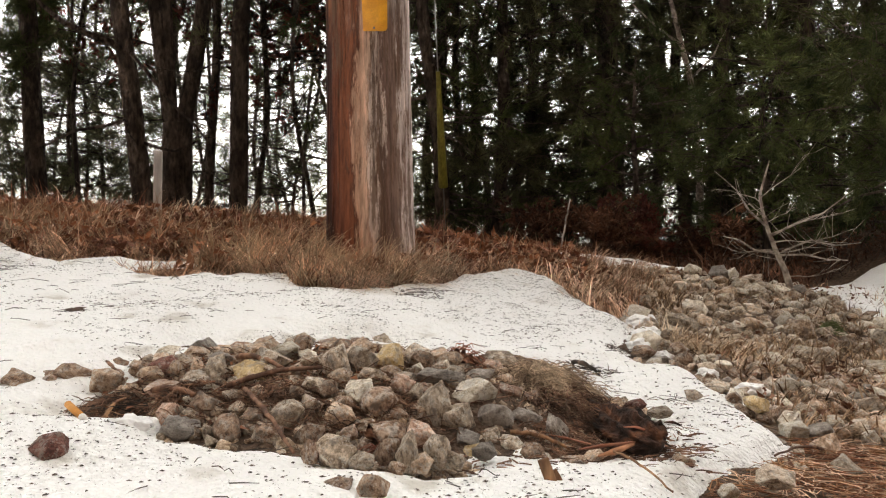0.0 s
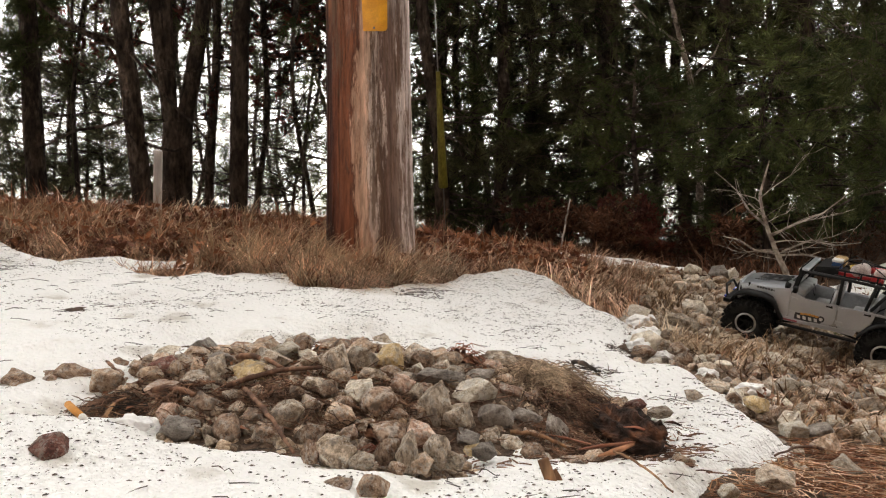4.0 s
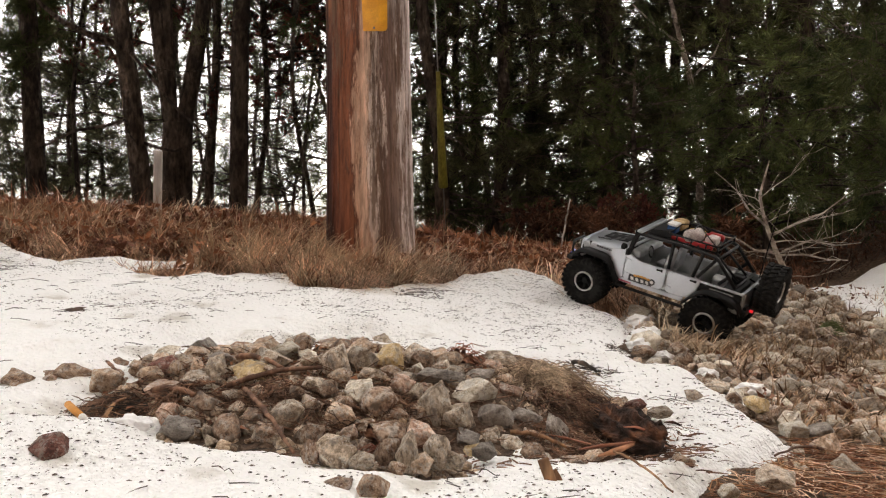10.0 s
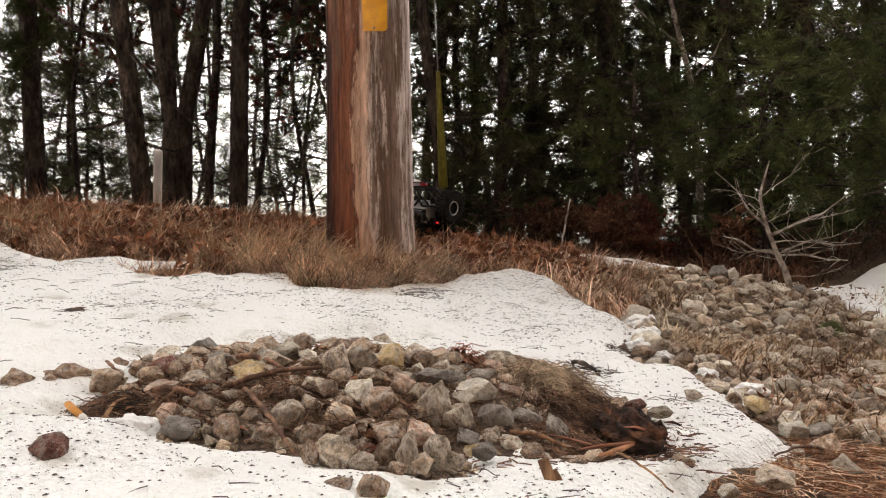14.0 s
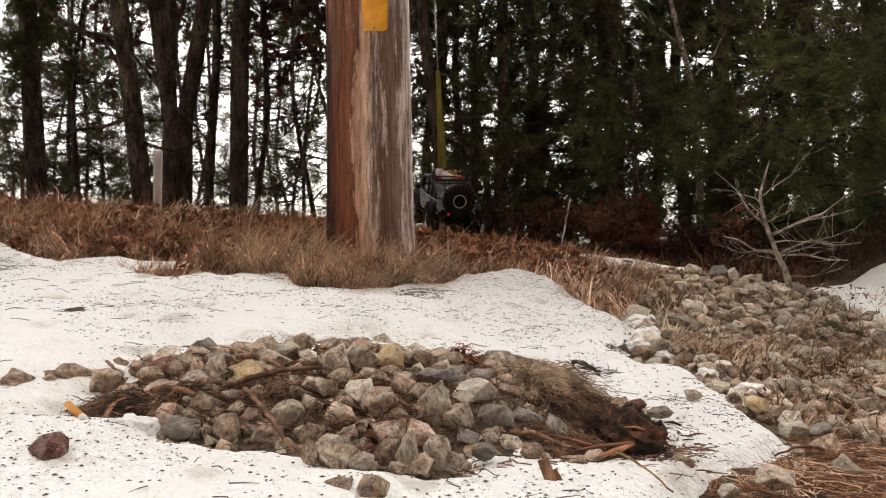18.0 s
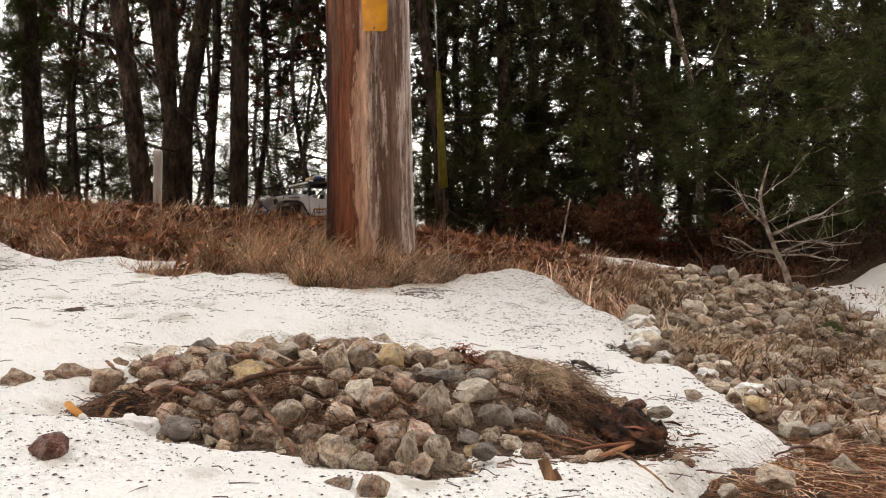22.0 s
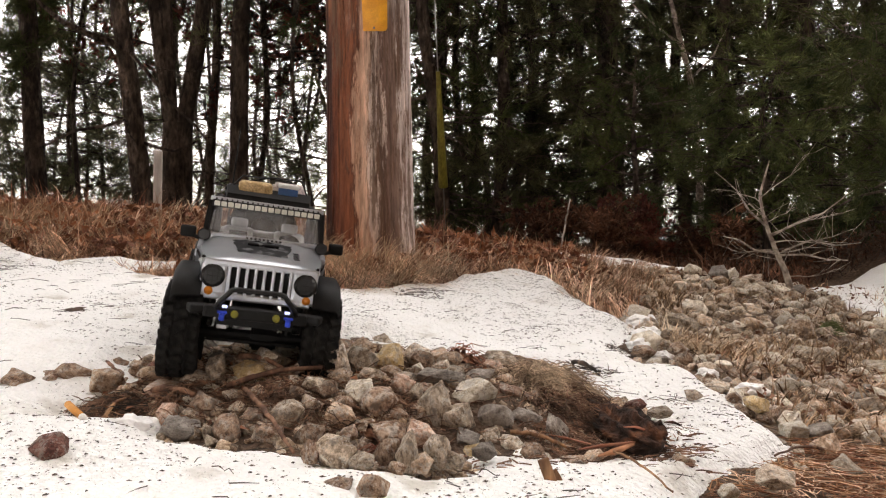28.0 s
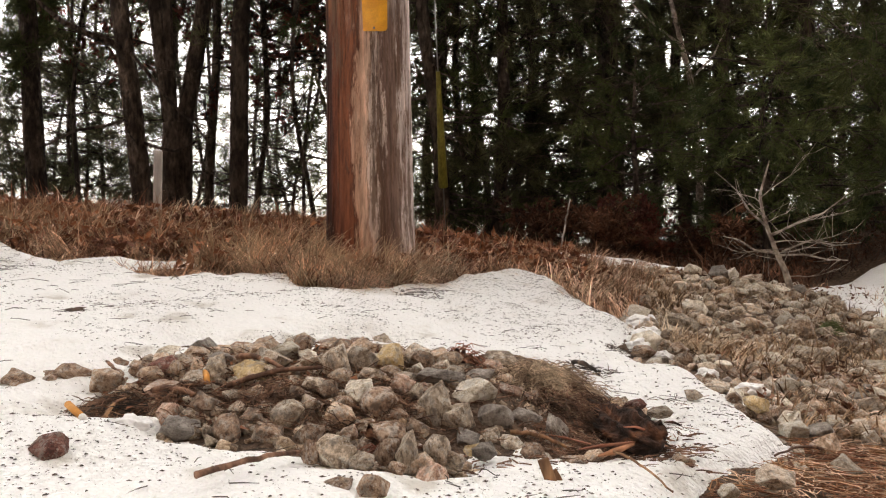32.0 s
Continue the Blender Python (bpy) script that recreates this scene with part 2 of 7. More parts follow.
# ---- ground, snow ----
def base_height(x, y):
    """The bank: it rises away from the camera to a crest, and falls towards the right into a stony gully."""
    u = 2.2 * np.tanh(x / 2.2)
    v = np.minimum(y, 2.85) - 0.0625 * np.exp(-np.abs(y - 2.85) / 0.25)
    b = -0.268 - 0.115 * u + 0.027 * v - 0.022 * u * u + 0.026 * v * v
    b = b - 0.035 * np.exp(-((x + 0.5) ** 2 + (y - 0.7) ** 2) / 0.12)
    b = b - 0.045 * np.exp(-((x - 0.95) / 0.33) ** 2 - ((y - 1.92) / 0.3) ** 2)
    b = b + 0.14 * sm(0.2, 0.65, x) * (1 - sm(0.6, 0.8, y)) - 0.06 * sm(1.1, 1.35, x) * np.exp(-((y - 2.0) / 0.4) ** 2)
    floor = -0.03 + 0.02 * np.clip(y - 4, 0, 5)
    k = sm(3.0, 4.4, y)
    b = b + (0.10 * sm(1.30, 1.95, x) + 0.10 * sm(1.50, 2.0, x)) * sm(2.4, 3.4, y) * (1 - sm(4.5, 7, y))
    return CH + b * (1 - k) + floor * k + (0.10 * sm(1.3, 1.9, x) + 0.10 * sm(1.50, 2.0, x)) * k * (1 - sm(4.5, 7, y))


def mound(x, y):
    d = np.sqrt(((x + 0.09) / 0.42) ** 2 + ((y - 1.055 - 0.05 * x) / 0.21) ** 2)
    return 0.046 * (1 - sm(0.30, 1.05, d))


def height(x, y):
    """Ground with the rubble mound."""
    x, y = np.asarray(x, float), np.asarray(y, float)
    return base_height(x, y) + mound(x, y)


def h1(x, y):
    return float(height(x, y))


def spread(lo, fine_lo, fine_hi, hi, step):
    """Coordinates with an even fine stretch and growing steps outside."""
    mid = list(np.arange(fine_lo, fine_hi, step))
    up, s = [fine_hi], step
    while up[-1] < hi:
        s *= 1.35
        up.append(up[-1] + s)
    dn, s = [fine_lo - step], step
    while dn[-1] > lo:
        s *= 1.35
        dn.append(dn[-1] - s)
    return np.array(dn[::-1] + mid + up)


def sheet(name, xs, ys, zfun, material):
    gx, gy = np.meshgrid(xs, ys)
    gz = zfun(gx, gy)
    nx, ny = len(xs), len(ys)
    i = np.arange(nx * ny).reshape(ny, nx)
    f = np.stack([i[:-1, :-1], i[:-1, 1:], i[1:, 1:], i[1:, :-1]], -1).reshape(-1, 4)
    return new(name, arrays(name, np.stack([gx, gy, gz], -1).reshape(-1, 3), f, material, True))


ground = sheet("ground", spread(-600, -2.4, 2.6, 600, 0.025), spread(-600, 0.2, 4.0, 900, 0.025),
               lambda x, y: height(x, y) + 0.006 * rough_field(x, y, 1.6) * (1 - sm(6, 20, np.abs(y))), SOIL)
tagged(ground, "brown leaf-littered soil of a roadside bank", "ground", kind="structure")


def snow_far_edge(x):
    return np.interp(x, [-12, -8, -5, -3, -1.6, -1.13, -0.97, -0.81, -0.72, -0.6, -0.51, -0.4, -0.3, -0.2, -0.08, 0.07, 0.2, 0.28, 0.36, 0.5],
                     [3.4, 2.2, 3.0, 2.3, 2.2, 2.07, 1.97, 1.91, 1.85, 1.78, 1.9, 2.02, 1.83, 1.84, 2.0, 2.23, 2.38, 2.44, 2.27, 1.95])


def snow_right_edge(y):
    return np.interp(y, [-14, -9, -5, -2, 0.0, 0.5, 0.83, 0.97, 1.05, 1.12, 1.24, 1.31, 1.40, 1.43, 1.48, 1.53, 1.64, 1.81, 1.93, 1.98, 2.03, 2.17, 2.30, 2.5],
                     [-3.0, 1.0, -0.8, 0.7, 0.02, 0.12, 0.25, 0.37, 0.45, 0.455, 0.475, 0.477, 0.470, 0.43, 0.39, 0.385, 0.425, 0.468, 0.457, 0.41, 0.375, 0.335, 0.33, 0.25])




# ---- utility pole, tag, stake, guy guard ----
def pole_material():
    m = bpy.data.materials.new("weathered_pole")
    m.use_nodes = True
    n, l = m.node_tree.nodes, m.node_tree.links
    b = n["Principled BSDF"]
    tc = n.new("ShaderNodeTexCoord")
    mp = n.new("ShaderNodeMapping")
    mp.inputs["Scale"].default_value = (1, 1, 0.10)
    l.new(tc.outputs["Object"], mp.inputs["Vector"])

    def noise_node(scale, detail=6, rough=0.6):
        q = n.new("ShaderNodeTexNoise")
        q.inputs["Scale"].default_value, q.inputs["Detail"].default_value, q.inputs["Roughness"].default_value = scale, detail, rough
        l.new(mp.outputs[0], q.inputs["Vector"])
        return q

    def ramp(fac, stops):
        r = n.new("ShaderNodeValToRGB")
        e = r.color_ramp.elements
        while len(e) < len(stops):
            e.new(0.5)
        for i, (p, c) in enumerate(stops):
            e[i].position, e[i].color = p, (*c, 1)
        l.new(fac, r.inputs["Fac"])
        return r.outputs[0]

    def mix(fac, a, c):
        q = n.new("ShaderNodeMix")
        q.data_type = "RGBA"
        l.new(fac, q.inputs[0])
        l.new(a, q.inputs[6])
        l.new(c, q.inputs[7])
        return q.outputs[2]

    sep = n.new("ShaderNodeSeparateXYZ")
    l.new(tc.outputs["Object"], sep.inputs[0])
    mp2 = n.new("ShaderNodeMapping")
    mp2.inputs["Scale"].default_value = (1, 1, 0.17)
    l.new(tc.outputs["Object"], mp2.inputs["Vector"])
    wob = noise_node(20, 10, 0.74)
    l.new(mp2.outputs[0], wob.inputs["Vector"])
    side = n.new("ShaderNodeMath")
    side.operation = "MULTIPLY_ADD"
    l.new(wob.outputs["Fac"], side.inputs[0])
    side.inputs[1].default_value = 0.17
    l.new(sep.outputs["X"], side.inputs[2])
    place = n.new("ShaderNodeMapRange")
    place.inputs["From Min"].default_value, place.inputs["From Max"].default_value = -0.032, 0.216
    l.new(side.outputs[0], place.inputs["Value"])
    # Colour bands by x: darkest at the left edge, palest at the right.
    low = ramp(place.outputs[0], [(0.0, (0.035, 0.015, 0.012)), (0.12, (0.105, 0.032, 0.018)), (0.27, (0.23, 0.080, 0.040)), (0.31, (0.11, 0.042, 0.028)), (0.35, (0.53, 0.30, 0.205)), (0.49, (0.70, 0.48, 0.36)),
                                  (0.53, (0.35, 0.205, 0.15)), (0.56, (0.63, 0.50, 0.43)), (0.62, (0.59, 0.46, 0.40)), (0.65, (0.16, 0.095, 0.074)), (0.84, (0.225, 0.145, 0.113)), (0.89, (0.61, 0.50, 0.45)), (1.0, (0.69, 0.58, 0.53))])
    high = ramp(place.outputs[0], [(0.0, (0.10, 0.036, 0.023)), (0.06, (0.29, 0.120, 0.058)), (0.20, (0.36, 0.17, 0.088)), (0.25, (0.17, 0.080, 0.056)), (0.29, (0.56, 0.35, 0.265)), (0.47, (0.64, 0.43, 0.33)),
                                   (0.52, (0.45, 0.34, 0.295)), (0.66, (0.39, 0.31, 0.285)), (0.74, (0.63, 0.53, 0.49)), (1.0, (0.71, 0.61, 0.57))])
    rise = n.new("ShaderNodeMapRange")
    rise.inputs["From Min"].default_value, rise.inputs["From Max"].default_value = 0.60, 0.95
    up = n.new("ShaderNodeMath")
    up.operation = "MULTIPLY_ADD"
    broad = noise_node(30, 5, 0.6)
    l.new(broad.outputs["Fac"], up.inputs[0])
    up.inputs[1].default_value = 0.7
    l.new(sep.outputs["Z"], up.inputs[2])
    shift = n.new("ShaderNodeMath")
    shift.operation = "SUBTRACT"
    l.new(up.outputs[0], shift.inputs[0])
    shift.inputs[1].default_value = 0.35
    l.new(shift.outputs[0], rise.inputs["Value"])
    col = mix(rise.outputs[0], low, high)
    streak = noise_node(75, 7, 0.75)
    hs = n.new("ShaderNodeHueSaturation")
    vr = n.new("ShaderNodeMapRange")
    vr.inputs["From Min"].default_value, vr.inputs["From Max"].default_value = 0.34, 0.66
    vr.inputs["To Min"].default_value, vr.inputs["To Max"].default_value = 0.48, 1.45
    l.new(streak.outputs["Fac"], vr.inputs["Value"])
    l.new(vr.outputs[0], hs.inputs["Value"])
    l.new(col, hs.inputs["Color"])
    stain = noise_node(22, 9, 0.75)
    ks = ramp(stain.outputs["Fac"], [(0.54, (0, 0, 0)), (0.58, (0.8, 0.8, 0.8))])
    dark = ramp(streak.outputs["Fac"], [(0.3, (0.06, 0.03, 0.02)), (0.7, (0.20, 0.115, 0.075))])
    col = mix(ks, hs.outputs[0], dark)
    line, gate = noise_node(34, 6, 0.6), noise_node(11, 4, 0.6)
    kl = ramp(line.outputs["Fac"], [(0.485, (0, 0, 0)), (0.495, (1, 1, 1)), (0.503, (1, 1, 1)), (0.513, (0, 0, 0))])
    kg = ramp(gate.outputs["Fac"], [(0.47, (0, 0, 0)), (0.53, (0.9, 0.9, 0.9))])
    both = n.new("ShaderNodeMath")
    both.operation = "MULTIPLY"
    l.new(kl, both.inputs[0])
    l.new(kg, both.inputs[1])
    col = mix(both.outputs[0], col, dark)
    l.new(col, b.inputs["Base Color"])
    b.inputs["Roughness"].default_value = 0.9
    b.inputs["Specular IOR Level"].default_value = 0.25
    fib = noise_node(90, 6, 0.7)
    bp = n.new("ShaderNodeBump")
    bp.inputs["Strength"].default_value, bp.inputs["Distance"].default_value = 1.0, 0.005
    l.new(fib.outputs["Fac"], bp.inputs["Height"])
    l.new(bp.outputs[0], b.inputs["Normal"])
    return m


PX, PY = -0.207, 2.30


def build_pole():
    segs, zs = 400, list(np.arange(-0.1, 1.6, 0.02)) + [2.0, 3.0, 5.0, 7.0, 9.0]
    rg = np.random.default_rng(3)
    cracks = [(rg.uniform(0, 6.283), rg.uniform(0.009, 0.018), rg.uniform(0.003, 0.010), rg.uniform(-0.1, 1.2), rg.uniform(0.2, 0.7)) for _ in range(60)]
    ang = np.arange(segs) / segs * 2 * math.pi
    v = []
    for z in zs:
        r = np.full(segs, 0.1245 - 0.0105 * z + 0.004 * math.exp(-max(z, 0) / 0.08))
        r += 0.0018 * np.sin(3 * ang + 0.5) + 0.0012 * np.sin(7 * ang + 1 + z) + 0.0007 * np.sin(23 * ang + 0.7 * z)
        for a, w, d, z0, ln in cracks:
            u = (z - z0) / ln
            if -0.5 < u < 0.5:
                da = (ang - a - 0.05 * math.sin(5 * z + 3 * a) - 0.02 * math.sin(17 * z + a) + math.pi) % (2 * math.pi) - math.pi
                r -= d * (1 - 4 * u * u) * np.exp(-(da / w) ** 2)
        v.append(np.stack([r * np.cos(ang) - 0.0125 * z, r * np.sin(ang), np.full(segs, z)], 1))
    v = np.concatenate(v)
    i = np.arange(len(zs) * segs).reshape(len(zs), segs)
    j = np.roll(i, -1, 1)
    f = np.stack([i[:-1], j[:-1], j[1:], i[1:]], -1).reshape(-1, 4)
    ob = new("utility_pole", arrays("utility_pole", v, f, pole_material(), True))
    ob.location = (PX, PY, h1(PX, PY))
    return tagged(ob, "weathered cracked wooden utility pole standing in dead grass", "utility pole")


pole = build_pole()


def build_tag():
    """Reflective plate bent round the pole."""
    yellow = mat("yellow_reflector", [(0.3, (0.78, 0.33, 0.02)), (0.7, (0.9, 0.42, 0.03))], 20, 0.35, 0.25, 300, mottle=0.1, spec=0.6, dist=0.001)
    hz, w, hgt, rad = 0.888, 0.0355, 0.17, 0.012
    pts = []
    for cx, cz, a0 in ((w - rad, rad, -90), (w - rad, hgt - rad, 0), (-w + rad, hgt - rad, 90), (-w + rad, rad, 180)):
        for s in range(6):
            a = radians(a0 + 18 * s)
            pts.append((cx + rad * math.cos(a), cz + rad * math.sin(a)))
    bm = bmesh.new()
    vs = [bm.verts.new((x, 0, z)) for x, z in pts]
    f = bm.faces.new(vs)
    for xc in np.linspace(-0.03, 0.03, 7):
        bmesh.ops.bisect_plane(bm, geom=bm.verts[:] + bm.edges[:] + bm.faces[:], plane_co=(xc, 0, 0), plane_no=(1, 0, 0))
    r = bmesh.ops.extrude_face_region(bm, geom=bm.faces[:])
    for g in r["geom"]:
        if isinstance(g, bmesh.types.BMVert):
            g.co.y = -0.0016
    for vt in bm.verts:
        vt.co.y += 0.118 - math.sqrt(0.118 ** 2 - vt.co.x ** 2) + 0.0025 * math.sin(60 * vt.co.z) * abs(vt.co.x) / w
    root = new("pole_tag")
    root.location = (-0.186, PY - 0.1225, hz)
    part("plate", bm, yellow, root)
    part("nail_head", cyl((0, -0.001, 0.008), (0, -0.004, 0.008), 0.0035, 0.0025, 12), plain("nail_steel", (0.3, 0.26, 0.22), 0.4, 0.9), root)
    part("nail_head", cyl((0, -0.001, 0.160), (0, -0.004, 0.160), 0.0035, 0.0025, 12), bpy.data.materials["nail_steel"], root)
    return tagged(root, "orange-yellow reflective plate with rounded corners nailed to the pole", "sign")


build_tag()


def build_stake():
    wood = mat("grey_stake_wood", [(0.35, (0.45, 0.42, 0.39)), (0.65, (0.66, 0.63, 0.59))], 15, 0.9, 0.6, 90, mottle=0.25, stretch=(1, 1, 0.15))
    bm = box(0, 0, 0.16, 0.029, 0.016, 0.42, 0.0015)
    for vt in bm.verts:
        if vt.co.z > 0.3:
            vt.co.z -= 0.006 * (vt.co.x > 0)
    me = bpy.data.meshes.new("stake")
    bm.to_mesh(me)
    bm.free()
    me.materials.append(wood)
    ob = new("survey_stake", me)
    x, y = -1.034, 2.92
    ob.matrix_world = pose(x, y, 0.289, 0, 0.6, 12)
    return tagged(ob, "weathered grey wooden stake standing in the grass", "stake")


build_stake()


def build_guard():
    """Guy wire with a yellow plastic guard, anchored beyond the crest."""
    yel = mat("faded_yellow_plastic", [(0.3, (0.22, 0.19, 0.035)), (0.7, (0.36, 0.32, 0.06))], 14, 0.6, 0.3, 90, mottle=0.25, stretch=(1, 1, 0.3))
    low, top = Vector((0.002, 5.0, CH + 0.385)), Vector((-0.042, 4.6, CH + 1.29))
    way = (top - low).normalized()
    root = new("guy_wire")
    root.location = low
    foot = way * -((low.z - h1(low.x, low.y)) / way.z + 0.04)
    a = Acc()
    a.tube([foot, (0, 0, 0), way * 5], 0.004, 8)
    child("wire", a.mesh("wire", plain("galvanised_wire", (0.3, 0.3, 0.29), 0.5, 0.8)), root)
    b = Acc()
    k = (top - low).length
    b.tube([way * (k * 0.72 * t / 8) for t in range(9)], [0.030 - 0.0022 * t for t in range(9)], 12)
    child("guard", b.mesh("guard", yel), root, "faded yellow plastic guard tube")
    return tagged(root, "guy wire with a faded yellow plastic guard", "guy wire")


build_guard()

# ---- trees ----
def needle_mesh(name, centres, ways, count, length, width, spread_, rg, material):
    """Tufts: count thin triangles round each centre, fanned about its way."""
    c = np.repeat(np.asarray(centres), count, 0)
    w = np.repeat(np.asarray(ways), count, 0)
    n = len(c)
    d = w + rg.normal(0, spread_, (n, 3))
    d /= np.linalg.norm(d, axis=1, keepdims=True) + 1e-9
    s = np.cross(d, rg.normal(0, 1, (n, 3)))
    s /= np.linalg.norm(s, axis=1, keepdims=True) + 1e-9
    ln = length * rg.uniform(0.6, 1.25, (n, 1))
    wd = width * rg.uniform(0.7, 1.3, (n, 1))
    o = c + rg.normal(0, length * 0.18, (n, 3))
    v = np.stack([o - s * wd / 2, o + s * wd / 2, o + d * ln], 1).reshape(-1, 3)
    return arrays(name, v, np.arange(3 * n).reshape(-1, 3), material)


def limb_set(acc, rg, base, n, zlo, zhi, ln, up, droop, r0, twigs, sway=0.15, az=None):
    """Limbs with side twigs from a trunk given by base(z); returns where the tufts sit."""
    tips, ways = [], []
    for i in range(n):
        z = rg.uniform(zlo, zhi)
        o = base(z)
        a = rg.uniform(0, 6.283) if az is None else rg.uniform(*az)
        L = ln * rg.uniform(0.5, 1.15) * (1.0 if zhi < 3 else 1.0 - 0.55 * (z - zlo) / (zhi - zlo))
        e = up + rg.normal(0, 0.18)
        d = Vector((math.cos(a) * math.cos(e), math.sin(a) * math.cos(e), math.sin(e)))
        pts, p = [Vector(o)], Vector(o)
        for s in range(5):
            d = (d + Vector((rg.normal(0, sway), rg.normal(0, sway), rg.normal(0, sway * 0.7) - droop))).normalized()
            p = p + d * (L / 5)
            pts.append(p.copy())
        acc.tube(pts, [r0 * (1 - 0.16 * q) for q in range(6)], 5, False)
        for t in range(twigs):
            s = rg.uniform(1.0, 4.95)
            k = int(s)
            q = pts[k].lerp(pts[min(k + 1, 5)], s - k)
            td = (pts[min(k + 1, 5)] - pts[k]).normalized()
            side = td.cross(Vector((rg.normal(), rg.normal(), rg.normal()))).normalized()
            td = (td * 0.7 + side * 0.9 + Vector((0, 0, rg.normal(0.05, 0.2)))).normalized()
            tl = L * rg.uniform(0.16, 0.34)
            mid, end = q + td * tl * 0.5 + Vector((0, 0, -droop * tl * 0.4)), q + td * tl + Vector((rg.normal(0, 0.03), rg.normal(0, 0.03), -droop * tl))
            acc.tube([q, mid, end], [r0 * 0.30, r0 * 0.22, r0 * 0.12], 4, False)
            for u in (0.45, 0.75, 1.0):
                tips.append(tuple(q.lerp(end, u)))
                ways.append(tuple((end - q).normalized()))
    return tips, ways


def trunk_path(x, y, H, tx, bend, rg):
    z0 = h1(x, y) - 0.06
    ph = rg.uniform(0, 6.28)

    def at(z):
        t = z - z0
        return Vector((x + tx * t + bend * math.sin(0.9 * t + ph) - bend * math.sin(ph) + 0.45 * bend * math.sin(2.7 * t + 3 * ph) - 0.45 * bend * math.sin(3 * ph), y + 0.5 * bend * math.sin(0.7 * t + 2 * ph), z))
    return z0, at


def tree(name, seed, x, y, r, H, tx=0.0, bend=0.03, low=(8, 0.5, 2.6, 1.0, 0.15, 0.02), tufts=(8, 0.10, 0.005), leaf=None, crown=(34, 2.3), label="", fork=None, dead=0, group="pine trees", keep=1.0):
    """Trunk, limbs and a needle crown. low: limbs in the lower storey (number, from, to, length, rise, droop)."""
    rg = np.random.default_rng(seed)
    root = new(name)
    z0, at = trunk_path(x, y, H, tx, bend, rg)
    root.location = (x, y, z0)
    off = Vector((x, y, z0))
    zs = [z0 + H * (t / 28) ** 1.6 for t in range(29)]
    a = Acc()
    rad = [r * (1.0 - 0.8 * (t / 28) ** 1.6) * rg.uniform(0.95, 1.05) + r * 0.4 * math.exp(-t * 0.9) for t in range(29)]
    if fork:
        zf = z0 + fork[0]
        zs = [z0 + (zf + 0.12 - z0) * t / 6 for t in range(7)]
        a.tube([at(z) - off for z in zs], [r * 1.25 - 0.12 * r * t / 6 for t in range(7)], 12)
        for sgn, tilt, rr in fork[1:]:
            p = [at(zf) - off + Vector((sgn * (0.02 + tilt * t + 0.03 * math.sin(1.3 * t)), 0.03 * t * sgn, t - 0.06)) for t in (0, 0.3, 0.7, 1.2, 1.9, 3.0, H - fork[0])]
            a.tube(p, [rr, rr * 0.95, rr * 0.92, rr * 0.88, rr * 0.8, rr * 0.6, rr * 0.2], 10)
    else:
        a.tube([at(z) - off for z in zs], rad, 12)
    child("trunk", a.mesh("trunk", BARK), root)
    b = Acc()
    rel = lambda z: at(z) - off
    n, lo, hi, ln, up, droop = low
    tips, ways = limb_set(b, rg, rel, n, z0 + lo, z0 + hi, ln, up, droop, max(0.007, r * 0.12), 6)
    if dead:
        limb_set(b, rg, rel, dead, z0 + 0.3, z0 + 2.6, 0.9, 0.1, 0.02, 0.009, 3, 0.28)
    ct, cw = limb_set(b, rg, rel, crown[0], z0 + 2.6, z0 + H * 0.97, crown[1], 0.25, 0.03, r * 0.16, 5)
    tagged(child("branchwork", b.mesh("branchwork", BARK), root), kind="stuff")
    if keep < 1:
        few = [k for k in range(len(tips)) if rg.uniform() < keep]
        tips, ways = [tips[k] for k in few], [ways[k] for k in few]
    if tips:
        tagged(child("foliage", needle_mesh("foliage", tips, ways, tufts[0], tufts[1], tufts[2], 0.55, rg, leaf or NEEDLE), root), kind="stuff")
    # Near crowns lie above the view; long limbs and broad needles added for shade.
    tagged(child("crown", needle_mesh("crown", ct, cw, 12, 0.28, 0.045 if y < 7 else 0.012, 0.6, rg, leaf or NEEDLE), root), kind="stuff")
    return tagged(root, label or "dark pine with rough bark and sparse lower limbs", "tree", group)


# Left of the pole: dark trunks against the sky.
tree("pine_tree", 11, -3.08, 6.2, 0.082, 8, -0.06, 0.03, (16, 1.15, 2.5, 0.36, 0.05, 0.05), (16, 0.10, 0.008), NEEDLE2, label="pine with a broad dark trunk and drooping green branches")
tree("pine_tree", 24, -3.62, 5.9, 0.080, 8, 0.0, 0.03, (15, 1.15, 2.6, 0.60, 0.0, 0.06), (18, 0.10, 0.008), NEEDLE2, label="pine with dense drooping green branches")
tree("pine_tree", 12, -1.965, 5.4, 0.070, 9, -0.115, 0.012, (5, 1.1, 2.6, 1.0, 0.3, 0.0), (9, 0.10, 0.005), dead=4, label="grey-brown pine trunk with a long rising side limb")
tree("pine_tree", 13, -1.98, 6.0, 0.098, 9, 0.0, 0.01, (4, 1.2, 2.6, 0.9, 0.2, 0.0), (9, 0.10, 0.005), fork=(0.86, (-1, 0.10, 0.058), (1, 0.13, 0.066), (-1, 0.02, 0.042)), label="forked pine with three dark stems")
tree("pine_tree", 14, -1.96, 6.8, 0.042, 8, 0.003, 0.03, (7, 0.6, 2.6, 0.9, 0.1, 0.0), (8, 0.10, 0.005), dead=16)
tree("pine_tree", 15, -1.43, 5.6, 0.068, 9, 0.02, 0.018, (3, 1.2, 2.6, 0.9, 0.2, 0.0), (8, 0.10, 0.005), dead=6, label="dark pine trunk with a few dead limbs")
